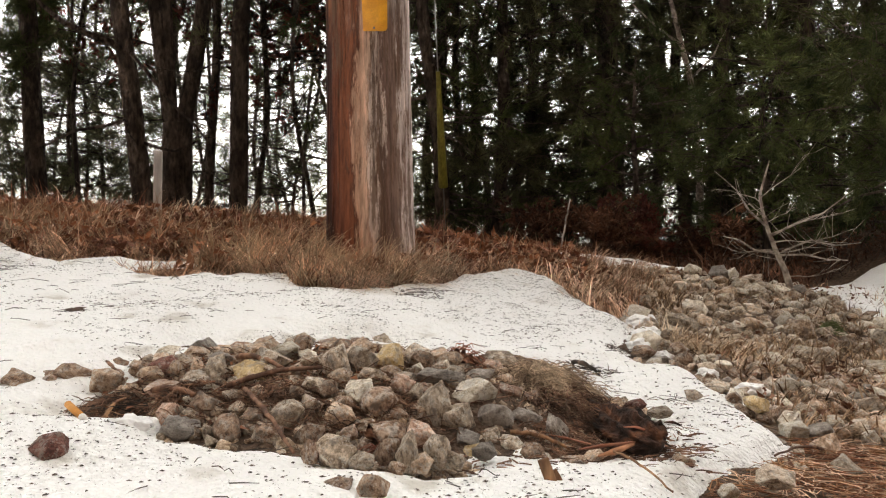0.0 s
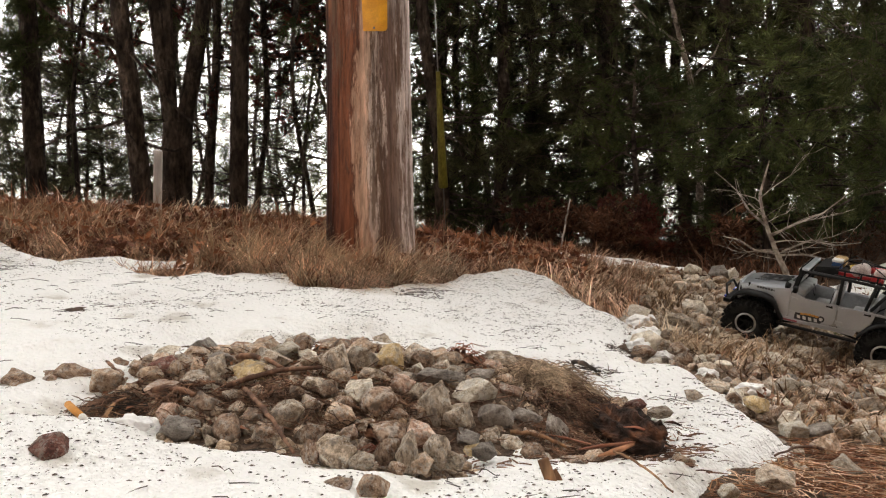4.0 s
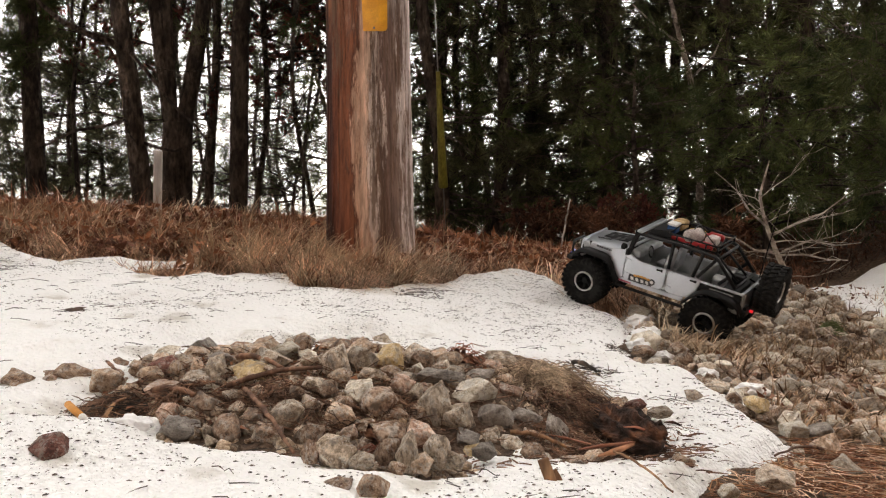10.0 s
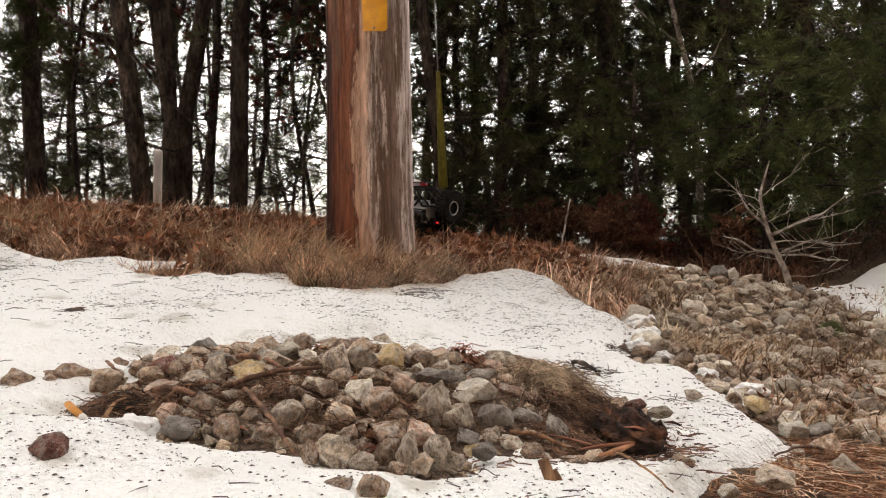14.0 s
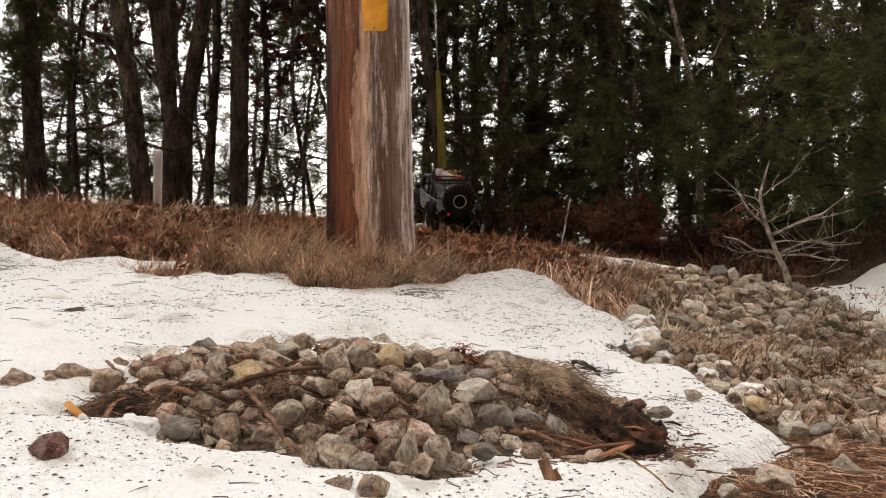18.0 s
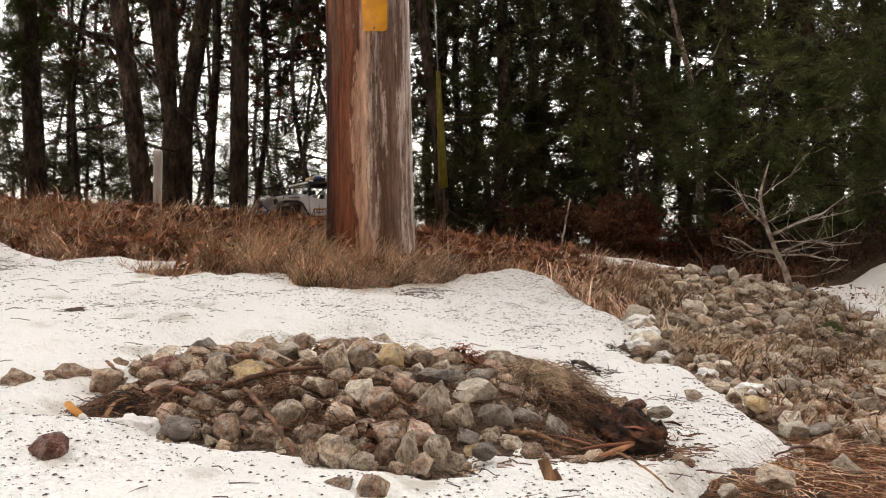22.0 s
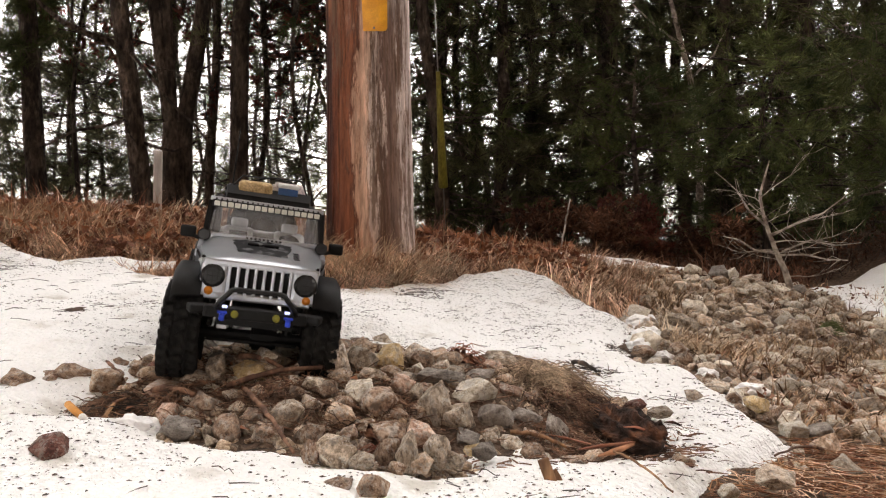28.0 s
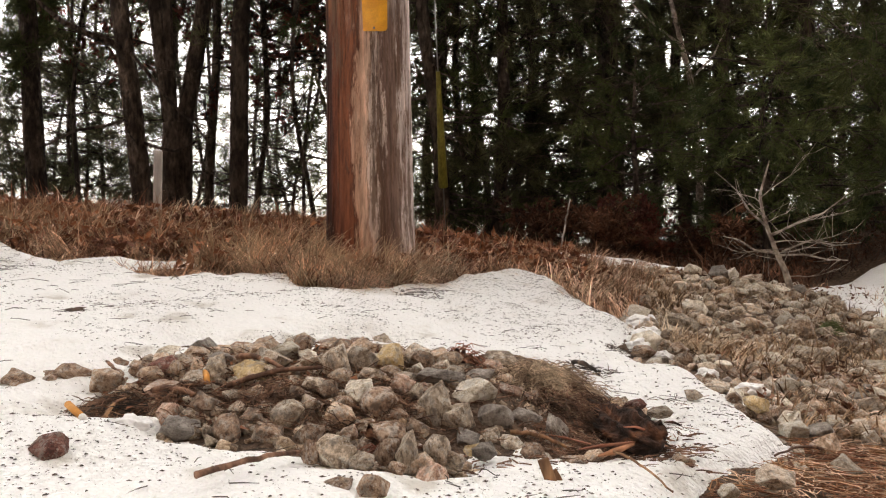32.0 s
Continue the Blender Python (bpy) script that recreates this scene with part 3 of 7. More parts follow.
tree("pine_tree", 16, -1.66, 7.2, 0.030, 7, 0.03, 0.15, (6, 0.9, 2.8, 1.0, 0.1, 0.0), (8, 0.10, 0.005), dead=26, label="crooked slender pine with dead limbs")
tree("pine_tree", 17, -1.46, 8.0, 0.018, 7, -0.01, 0.14, (6, 0.6, 3.0, 1.1, 0.1, 0.0), (8, 0.10, 0.005), dead=26, label="crooked slender pine with dead limbs")
tree("pine_tree", 18, -0.99, 6.4, 0.020, 8, 0.0, 0.10, (5, 0.7, 2.6, 1.0, 0.1, 0.0), (8, 0.10, 0.005), dead=26)
tree("pine_tree", 19, -3.86, 8.5, 0.022, 7, 0.01, 0.05, (36, 0.4, 1.9, 1.1, 0.05, 0.01), (34, 0.13, 0.007), dead=14, keep=0.36)
tree("pine_tree", 20, -4.22, 10.0, 0.025, 8, 0.0, 0.05, (36, 0.3, 2.3, 1.3, 0.05, 0.01), (34, 0.14, 0.007), dead=14, keep=0.36)
tree("oak_tree", 21, -1.30, 7.6, 0.018, 7, 0.02, 0.05, (64, 1.7, 3.0, 1.3, 0.1, 0.0), (9, 0.075, 0.038), OAK, label="oak hung with withered dark red leaves", group="oak trees", keep=0.8)
tree("oak_tree", 22, -2.73, 8.6, 0.04, 7, -0.02, 0.05, (24, 1.8, 3.2, 1.2, 0.1, 0.0), (7, 0.08, 0.036), OAK, label="oak hung with withered dark red leaves", group="oak trees", keep=0.42)
tree("oak_tree", 23, -3.45, 7.6, 0.025, 7, 0.0, 0.08, (14, 1.7, 3.0, 1.0, 0.1, 0.0), (8, 0.075, 0.036), OAK, label="oak hung with withered dark red leaves", group="oak trees", keep=0.42)
for i, (u, d) in enumerate(((-6.41, 12.0), (-6.46, 13.5), (-5.23, 14.0), (-3.84, 12.5), (-3.13, 13.0), (-2.87, 15.0), (-1.63, 12.0))):
    tree("pine_tree", 30 + i, u, d, 0.035, 8, 0.02 * (i % 3 - 1), 0.14, (44, 0.4, 4.6, 1.6, 0.05, 0.0), (30, 0.17, 0.007), dead=40, crown=(10, 1.6), label="slender pine with thin tangled branches", keep=0.28)
for i, (u, d) in enumerate(((-4.2, 9.5), (-2.60, 8.4), (-5.26, 11.0), (-1.99, 10.0), (-2.75, 9.6), (-4.75, 9.2))):
    tree("pine_tree", 45 + i, u, d, 0.022, 7, 0.02 * (i % 3 - 1), 0.09, (34, 0.3, 2.3, 1.2, 0.05, 0.02), (34, 0.125, 0.007), dead=16, crown=(12, 1.4), label="young pine with greyish needles and thin branches", keep=0.30)
# Right of the pole: dense dark evergreens.
for i, (u, d, r) in enumerate(((-0.01, 5.8, 0.055), (0.23, 7.0, 0.035), (0.42, 6.2, 0.055), (0.83, 7.4, 0.05), (1.00, 6.6, 0.045), (1.28, 6.0, 0.075), (1.84, 7.2, 0.05), (1.93, 6.4, 0.05),
                               (2.02, 5.6, 0.06), (2.77, 6.6, 0.06), (2.57, 5.4, 0.06), (3.19, 6.0, 0.07), (3.35, 5.6, 0.07))):
    dense = 38 if u < 1.1 else 42
    tree("cedar_tree", 60 + i, u, d, r, 7.5, 0.01 * ((i * 7) % 5 - 2), 0.06, (dense, 0.10 if u > 1.8 else 0.15, 2.5, 1.1, 0.02, 0.05), (22, 0.10, 0.009), NEEDLE if i % 3 else NEEDLE2,
         dead=14, label="dark dense evergreen with low drooping branches", group="evergreens", keep=0.56)
for i, (u, d) in enumerate(((-0.16, 9.5), (0.12, 8.3), (0.38, 11.5), (0.53, 10.0), (1.13, 9.2), (1.89, 9.8), (2.37, 9.0), (3.23, 9.5), (3.75, 9.0), (4.64, 9.4), (5.14, 9.0))):
    tree("cedar_tree", 80 + i, u, d, 0.05, 8, 0.0, 0.08, (40, 0.2, 3.5, 1.4, 0.03, 0.03), (20, 0.14, 0.011), NEEDLE, crown=(12, 1.6), dead=16, label="dense dark evergreen deep in the wood", group="evergreens", keep=0.46)
for i, (u, d) in enumerate(((0.78, 8.6), (1.52, 8.2), (2.60, 7.8), (1.45, 10.6))):
    tree("cedar_tree", 100 + i, u, d, 0.035, 8, 0.02 * (i % 3 - 1), 0.10, (40, 0.2, 3.2, 1.3, 0.05, 0.03), (20, 0.13, 0.010), NEEDLE, crown=(12, 1.6), dead=24, label="dense dark evergreen deep in the wood", group="evergreens", keep=0.35)


def dark_screen(name, path, top, seed):
    """An added screen out of view, uneven like treetops, that darkens reflections and low sky."""
    rg = np.random.default_rng(seed)
    v, f = [], []
    for k in range(len(path) - 1):
        a, b = Vector(path[k]), Vector(path[k + 1])
        for s in range(24):
            p = a.lerp(b, s / 24)
            v += [(p.x, p.y, -1.0), (p.x, p.y, top * rg.uniform(0.7, 1.15))]
    for k in range(len(v) // 2 - 1):
        f.append((2 * k, 2 * k + 2, 2 * k + 3, 2 * k + 1))
    return tagged(new(name, arrays(name, np.array(v), np.array(f), NEEDLE)), "unseen dark screen added beside the wood to darken reflections", "woods", kind="structure")


# Unseen screens left and right, there only to darken what the paint mirrors.
dark_screen("backdrop", [(-9, 14, 0), (-9, 8, 0), (-9.5, 5, 0), (-10, 2.5, 0)], 5.5, 97)
dark_screen("backdrop", [(9, 14, 0), (8.5, 7, 0), (9, 4, 0), (10, 2, 0)], 5.5, 98)

# ---- stones ----
def stone_mesh(seed, sub, flat):
    """A broken stone: the hull of a few points, its edges worn round, its faces slightly uneven."""
    rg = np.random.default_rng(seed)
    bm = bmesh.new()
    n = 9 + seed % 5
    for k in range(n):
        z = 1 - 2 * (k + 0.5) / n
        a = 2.4 * k + rg.uniform(-0.5, 0.5)
        q = Vector((math.sqrt(1 - z * z) * math.cos(a), math.sqrt(1 - z * z) * math.sin(a), z)) * rg.uniform(0.78, 1.15)
        bm.verts.new((q.x, q.y * 0.85, q.z * flat))
    hull = bmesh.ops.convex_hull(bm, input=bm.verts)
    loose = list({g for g in hull["geom_interior"] + hull["geom_unused"] if isinstance(g, bmesh.types.BMVert)})
    if loose:
        bmesh.ops.delete(bm, geom=loose, context="VERTS")
    bmesh.ops.dissolve_limit(bm, angle_limit=0.25, verts=bm.verts, edges=bm.edges)
    bmesh.ops.bevel(bm, geom=bm.edges[:] + bm.verts[:], offset=0.055, segments=1 if sub < 3 else 2, affect="EDGES", profile=0.5, clamp_overlap=True)
    bmesh.ops.triangulate(bm, faces=bm.faces)
    for least in {1: (), 2: (), 3: (0.45,), 4: (0.4, 0.28)}[sub]:
        bmesh.ops.subdivide_edges(bm, edges=[e for e in bm.edges if e.calc_length() > least], cuts=1)
        bmesh.ops.triangulate(bm, faces=bm.faces)
    k = Vector(rg.uniform(0, 10, 3))
    for v in bm.verts:
        v.co *= 1 + 0.10 * noise.noise(v.co * 1.6 + k) + 0.05 * noise.noise(v.co * 4 + k) + 0.035 * noise.noise(v.co * 9 + k)
    me = bpy.data.meshes.new("stone")
    bm.to_mesh(me)
    bm.free()
    me.polygons.foreach_set("use_smooth", [True] * len(me.polygons))
    me.set_sharp_from_angle(angle=radians(30))
    return me


KINDS = {"granite": GRANITE, "pale": PALE, "tan": TAN, "ochre": OCHRE, "pink": PINK, "red": RED, "slate": SLATE, "dirty": DIRTY}
WORDS = {"granite": "grey speckled granite stone", "pale": "pale speckled granite stone", "tan": "tan brown stone", "ochre": "ochre yellow stone", "pink": "pinkish brown stone",
         "red": "dark reddish stone", "slate": "dark grey smooth stone", "dirty": "muddy brown stone"}
STONES = {}
PILE = []


def shape(kind, variant, sub=3):
    key = (kind, variant, sub)
    if key not in STONES:
        me = stone_mesh(100 + variant, sub, 0.62 + 0.09 * (variant % 5))
        me.materials.append(KINDS[kind])
        STONES[key] = me
    return STONES[key]


def stone(x, y, z, w, h, kind, variant=0, turn=0.0, tilt=0.0, where="in the rubble pile", group="stones of the rubble pile", sub=4):
    """w, h: breadth and height in metres; z: its middle."""
    ob = new("stone", shape(kind, variant % 9, sub))
    ob.matrix_world = pose(x, y, z, tilt, 0.6 * tilt, turn)
    f = 0.62 + 0.09 * (variant % 9 % 5)
    ob.scale = (w / 2, w / 2 * 1.05, h / 2 / f)
    if group == "stones of the rubble pile" and sub > 3:
        PILE.append((x, y, w))
    return tagged(ob, WORDS[kind] + " " + where, "stone", group)

stone(-0.367, 1.209, 0.147, 0.080, 0.050, "slate", 0, -20, -12)
stone(-0.280, 1.031, 0.159, 0.049, 0.023, "slate", 7, 173, -5)
stone(-0.353, 1.023, 0.149, 0.044, 0.038, "red", 8, 6, 2)
stone(-0.332, 1.006, 0.148, 0.023, 0.033, "tan", 3, 199, 9)
stone(-0.365, 1.007, 0.142, 0.044, 0.031, "tan", 1, -8, -8)
stone(-0.401, 1.066, 0.144, 0.030, 0.024, "granite", 8, 185, -1)
stone(-0.327, 0.965, 0.132, 0.083, 0.022, "pink", 6, 18, 6)
stone(-0.296, 0.977, 0.142, 0.056, 0.024, "granite", 4, 171, -11)
stone(-0.275, 0.987, 0.152, 0.043, 0.047, "granite", 2, 4, -4)
stone(-0.306, 1.008, 0.153, 0.024, 0.031, "tan", 0, 197, 3)
stone(-0.231, 0.979, 0.150, 0.056, 0.030, "ochre", 7, -10, 10)
stone(-0.213, 1.009, 0.160, 0.063, 0.038, "granite", 5, 183, -7)
stone(-0.256, 1.018, 0.158, 0.025, 0.023, "dirty", 3, 16, 0)
stone(-0.192, 1.103, 0.168, 0.040, 0.036, "dirty", 1, 169, 7)
stone(-0.195, 1.331, 0.140, 0.083, 0.030, "dirty", 8, 2, -10)
stone(-0.165, 1.029, 0.157, 0.055, 0.028, "granite", 6, 195, -3)
stone(-0.132, 1.001, 0.157, 0.044, 0.058, "granite", 4, -12, 4)
stone(-0.141, 1.351, 0.138, 0.064, 0.036, "dirty", 2, 181, 11)
stone(-0.109, 1.395, 0.139, 0.053, 0.038, "granite", 0, 14, -6)
stone(-0.104, 1.029, 0.156, 0.051, 0.049, "granite", 7, 167, 1)
stone(-0.071, 1.043, 0.155, 0.054, 0.052, "ochre", 5, 0, 8)
stone(-0.029, 1.069, 0.151, 0.047, 0.040, "dirty", 3, 193, -9)
stone(0.093, 1.317, 0.112, 0.078, 0.057, "granite", 1, -14, -2)
stone(-0.006, 1.003, 0.141, 0.072, 0.029, "slate", 8, 179, 5)
stone(0.038, 0.969, 0.127, 0.075, 0.050, "pale", 6, 12, -12)
stone(-0.050, 0.959, 0.136, 0.035, 0.038, "pink", 4, 165, -5)
stone(-0.095, 0.945, 0.134, 0.059, 0.035, "pale", 2, -2, 2)
stone(-0.151, 0.955, 0.140, 0.047, 0.026, "granite", 0, 191, 9)
stone(-0.124, 0.973, 0.146, 0.037, 0.026, "tan", 7, -16, -8)
stone(-0.147, 0.917, 0.121, 0.042, 0.032, "granite", 5, 177, -1)
stone(-0.116, 0.901, 0.112, 0.043, 0.037, "tan", 3, 10, 6)
stone(-0.074, 0.923, 0.123, 0.063, 0.048, "dirty", 1, 163, -11)
stone(-0.009, 0.923, 0.117, 0.046, 0.073, "granite", 8, -4, -4)
stone(0.060, 0.935, 0.105, 0.064, 0.048, "slate", 6, 189, 3)
stone(0.018, 0.919, 0.105, 0.049, 0.048, "granite", 4, -18, 10)
stone(0.026, 0.899, 0.089, 0.048, 0.026, "slate", 2, 175, -7)
stone(0.033, 0.873, 0.077, 0.046, 0.031, "ochre", 0, 8, 0)
stone(-0.105, 0.791, 0.101, 0.050, 0.043, "granite", 7, 161, 7)
stone(-0.035, 0.790, 0.099, 0.030, 0.051, "granite", 5, -6, -10)
stone(-0.005, 0.808, 0.097, 0.034, 0.047, "granite", 3, 187, -3)
stone(0.076, 0.901, 0.080, 0.039, 0.030, "granite", 1, -20, 4)
stone(0.131, 0.930, 0.086, 0.032, 0.058, "slate", 8, 173, 11)
stone(0.132, 0.915, 0.073, 0.054, 0.026, "tan", 6, 6, -6)
stone(-0.290, 0.883, 0.102, 0.055, 0.038, "slate", 4, 199, 1)
stone(-0.310, 0.915, 0.113, 0.040, 0.034, "pink", 2, -8, 8)
stone(-0.270, 0.925, 0.123, 0.049, 0.040, "dirty", 0, 185, -9)
stone(-0.232, 0.875, 0.102, 0.037, 0.047, "dirty", 7, 18, -2)
stone(-0.254, 0.880, 0.099, 0.027, 0.024, "granite", 5, 171, 5)
stone(-0.173, 0.901, 0.115, 0.048, 0.043, "granite", 3, 4, -12)
stone(-0.142, 0.871, 0.097, 0.043, 0.038, "dirty", 1, 197, -5)
stone(-0.064, 0.881, 0.096, 0.060, 0.038, "dirty", 8, -10, 2)
stone(-0.062, 0.711, 0.091, 0.042, 0.032, "dirty", 6, 183, 9)
stone(-0.379, 0.781, 0.107, 0.043, 0.036, "red", 7, 16, -8)
stone(-0.520, 0.987, 0.138, 0.053, 0.037, "dirty", 2, 169, -1)
stone(-0.493, 1.005, 0.138, 0.052, 0.029, "dirty", 0, 2, 6)
stone(-0.469, 1.023, 0.143, 0.064, 0.030, "dirty", 7, 195, -11)
stone(0.253, 1.058, 0.096, 0.032, 0.018, "red", 8, -12, -4)
stone(0.012, 1.093, 0.148, 0.042, 0.034, "tan", 3, 181, 3)
stone(0.107, 1.083, 0.130, 0.041, 0.040, "pink", 1, 14, 10)
stone(0.097, 0.955, 0.100, 0.045, 0.030, "slate", 8, 167, -7)
stone(-0.212, 0.895, 0.110, 0.039, 0.037, "dirty", 6, 0, 0)
stone(-0.192, 0.875, 0.099, 0.042, 0.033, "dirty", 4, 193, 7)
stone(-0.101, 0.880, 0.097, 0.033, 0.027, "dirty", 2, -14, -10)
stone(-0.028, 0.899, 0.100, 0.038, 0.033, "dirty", 0, 179, -3)
stone(-0.135, 0.945, 0.136, 0.036, 0.025, "dirty", 7, 12, 4)
stone(-0.166, 0.935, 0.131, 0.039, 0.025, "dirty", 5, 165, 11)
stone(-0.053, 0.911, 0.110, 0.035, 0.028, "dirty", 3, -2, -6)
stone(0.048, 1.041, 0.137, 0.059, 0.022, "slate", 1, 191, 1)
stone(-0.093, 0.720, 0.090, 0.030, 0.013, "dirty", 8, -16, 8)
stone(0.263, 0.882, 0.069, 0.034, 0.020, "tan", 6, 177, -9)
stone(0.287, 1.063, 0.085, 0.044, 0.018, "granite", 4, 10, -2)
stone(-0.210, 0.989, 0.152, 0.038, 0.022, "granite", 2, 163, 5)
stone(-0.182, 0.988, 0.152, 0.034, 0.022, "tan", 0, -4, -12)
stone(-0.089, 0.985, 0.146, 0.041, 0.024, "granite", 7, 189, -5)
stone(-0.033, 0.948, 0.128, 0.032, 0.033, "granite", 5, -18, 2)
stone(-0.066, 1.007, 0.146, 0.034, 0.023, "tan", 3, 175, 9)
stone(-0.112, 0.924, 0.123, 0.032, 0.023, "dirty", 1, 8, -8)
stone(-0.283, 0.912, 0.112, 0.026, 0.021, "granite", 8, 161, -1)
stone(-0.233, 0.916, 0.118, 0.031, 0.023, "granite", 6, -6, 6)
stone(-0.083, 0.856, 0.085, 0.028, 0.030, "dirty", 4, 187, -11)
stone(0.055, 0.909, 0.088, 0.040, 0.028, "granite", 2, -20, -4)
stone(0.101, 0.927, 0.086, 0.035, 0.025, "dirty", 0, 173, 3)
stone(-0.025, 0.920, 0.111, 0.030, 0.029, "tan", 7, 6, 10)
stone(-0.126, 0.790, 0.100, 0.032, 0.033, "dirty", 5, 199, -7)
stone(-0.078, 0.776, 0.095, 0.032, 0.024, "granite", 3, -8, 0)
stone(-0.053, 0.801, 0.098, 0.035, 0.036, "dirty", 1, 185, 7)
stone(-0.020, 0.784, 0.092, 0.025, 0.024, "tan", 8, 18, -10)
stone(0.012, 0.804, 0.091, 0.031, 0.025, "granite", 6, 171, -3)
stone(0.044, 0.834, 0.091, 0.032, 0.022, "slate", 4, 4, 4)
stone(0.133, 0.835, 0.080, 0.043, 0.017, "dirty", 2, 197, 11)
stone(0.162, 0.866, 0.079, 0.033, 0.016, "tan", 0, -10, -6)
stone(-0.045, 0.766, 0.092, 0.022, 0.017, "dirty", 7, 183, 1)
stone(0.093, 0.853, 0.086, 0.036, 0.019, "dirty", 5, 16, 8)
stone(0.465, 1.195, 0.071, 0.045, 0.032, "ochre", 3, 169, -9)
stone(0.371, 1.203, 0.082, 0.034, 0.022, "granite", 1, 2, -2)
stone(0.282, 0.796, 0.061, 0.030, 0.021, "pale", 6, -12, -12)
stone(0.349, 0.851, 0.058, 0.052, 0.030, "granite", 4, 181, -5)

loose_stone = stone(*(-0.026, 0.880, 0.096), 0.042, 0.038, "pink", 3)
for x, y, w in ((-0.06, 0.868, 0.09), (0.0, 0.872, 0.09), (-0.125, 0.872, 0.07), (0.05, 0.88, 0.06), (0.15, 0.895, 0.05)):
    PILE.append((x, y, w))
PILE.append((0.150, 1.055, 0.13))
PILE.append((0.190, 1.00, 0.10))
PILE.append((-0.345, 0.945, 0.10))
PILE.append((-0.385, 0.94, 0.07))
for n, (x, y, w, h, k) in enumerate(((0.972, 2.86, 0.100, 0.085, "slate"), (0.880, 2.86, 0.085, 0.070, "pale"), (1.015, 2.80, 0.045, 0.042, "pale"), (1.065, 2.83, 0.070, 0.052, "granite"), (0.80, 2.84, 0.075, 0.045, "tan"),
                                    (1.195, 2.72, 0.075, 0.055, "slate"), (1.135, 2.70, 0.078, 0.050, "pale"), (1.09, 2.74, 0.050, 0.038, "granite"), (0.74, 2.52, 0.070, 0.045, "tan"), (0.46, 1.83, 0.062, 0.046, "granite"))):
    stone(x, y, h1(x, y) + h * 0.30, w, h, k, n, 67 * n, 12, "among the loose stones of the gully", "stones of the gully", 3)
# Smaller stones that fill the pile.
rg = np.random.default_rng(21)
filled, tries = list(PILE), 0
while len(filled) < len(PILE) + 150 and tries < 6000:
    tries += 1
    a, q = rg.uniform(0, 6.283), rg.uniform(0, 1) ** 0.5
    x, y = -0.08 + 0.36 * q * math.cos(a), 1.055 + 0.165 * q * math.sin(a)
    w = rg.uniform(0.030, 0.056) if y > 0.98 else rg.uniform(0.022, 0.036)
    if any((x - e) ** 2 + (y - f) ** 2 < (0.36 * (w + g)) ** 2 for e, f, g in filled):
        continue
    filled.append((x, y, w))
for i, (x, y, w) in enumerate(filled[len(PILE):]):
    stone(x, y, h1(x, y) + w * 0.20, w, w * rg.uniform(0.6, 0.85), ["tan", "granite", "pink", "tan", "pale", "dirty", "granite", "tan"][i * 3 % 8], i, rg.uniform(0, 360), rg.uniform(-22, 22), sub=3)

# Stones underneath, packed close.
def pile_spots(count, seed):
    rg = np.random.default_rng(seed)
    out = []
    while len(out) < count:
        a, q = rg.uniform(0, 6.283), rg.uniform(0, 1) ** 0.5
        x, y = -0.08 + 0.33 * q * math.cos(a), 1.045 + 0.185 * q * math.sin(a)
        out.append((x, y, rg.uniform(0.014, 0.030), rg.uniform(-0.006, 0.005)))
    return out



# The stony gully.
rg = np.random.default_rng(22)
placed = []


def gully(x, y):
    """True where stones cover the ground."""
    if y > 2.95 or x < float(snow_right_edge(np.array(y))) - 0.025:
        return False
    if y > 1.95 and x < 0.44 + (y - 1.95) * 0.30:
        return False
    if ((x - 0.63) / 0.12) ** 2 + ((y - 1.74) / 0.11) ** 2 < 1 or ((x - 1.05) / 0.25) ** 2 + ((y - 1.93) / 0.14) ** 2 < 1:
        return math.sin(131 * x + 77 * y) > 0.7
    if ((x - 1.80) / 0.50) ** 2 + ((y - 2.80) / 0.48) ** 2 < 1:
        return False
    return (y > 1.16 or (y > 0.97 and math.sin(91 * x + 57 * y) > 0.86)) and x < 1.75


tries = 0
while len(placed) < 470 and tries < 40000:
    tries += 1
    x, y = rg.uniform(0.25, 1.75), rg.uniform(0.8, 2.95)
    if abs(x) > 0.56 * y + 0.08 or not gully(x, y):
        continue
    w = (rg.uniform(0.066, 0.105) if rg.uniform() < 0.3 and y > 1.65 and len(placed) < 170 else rg.uniform(0.030, 0.066)) * (1.08 if y > 1.7 else 0.92)
    if any((x - a) ** 2 + (y - b) ** 2 < (0.33 * (w + c)) ** 2 for a, b, c in placed):
        continue
    placed.append((x, y, w))
near = sorted(placed, key=lambda q: math.hypot(q[0], q[1]))
MIX = ["granite", "tan", "dirty", "pale", "granite", "slate", "dirty", "granite", "pale", "dirty"]
for i, (x, y, w) in enumerate(near[:128]):
    stone(x, y, h1(x, y) + w * 0.14, w, w * rg.uniform(0.55, 0.85), MIX[(i * 7 + i // 10) % 10], i * 5 % 9, rg.uniform(0, 360), rg.uniform(-32, 32), "among the loose stones of the gully", "stones of the gully", 3)


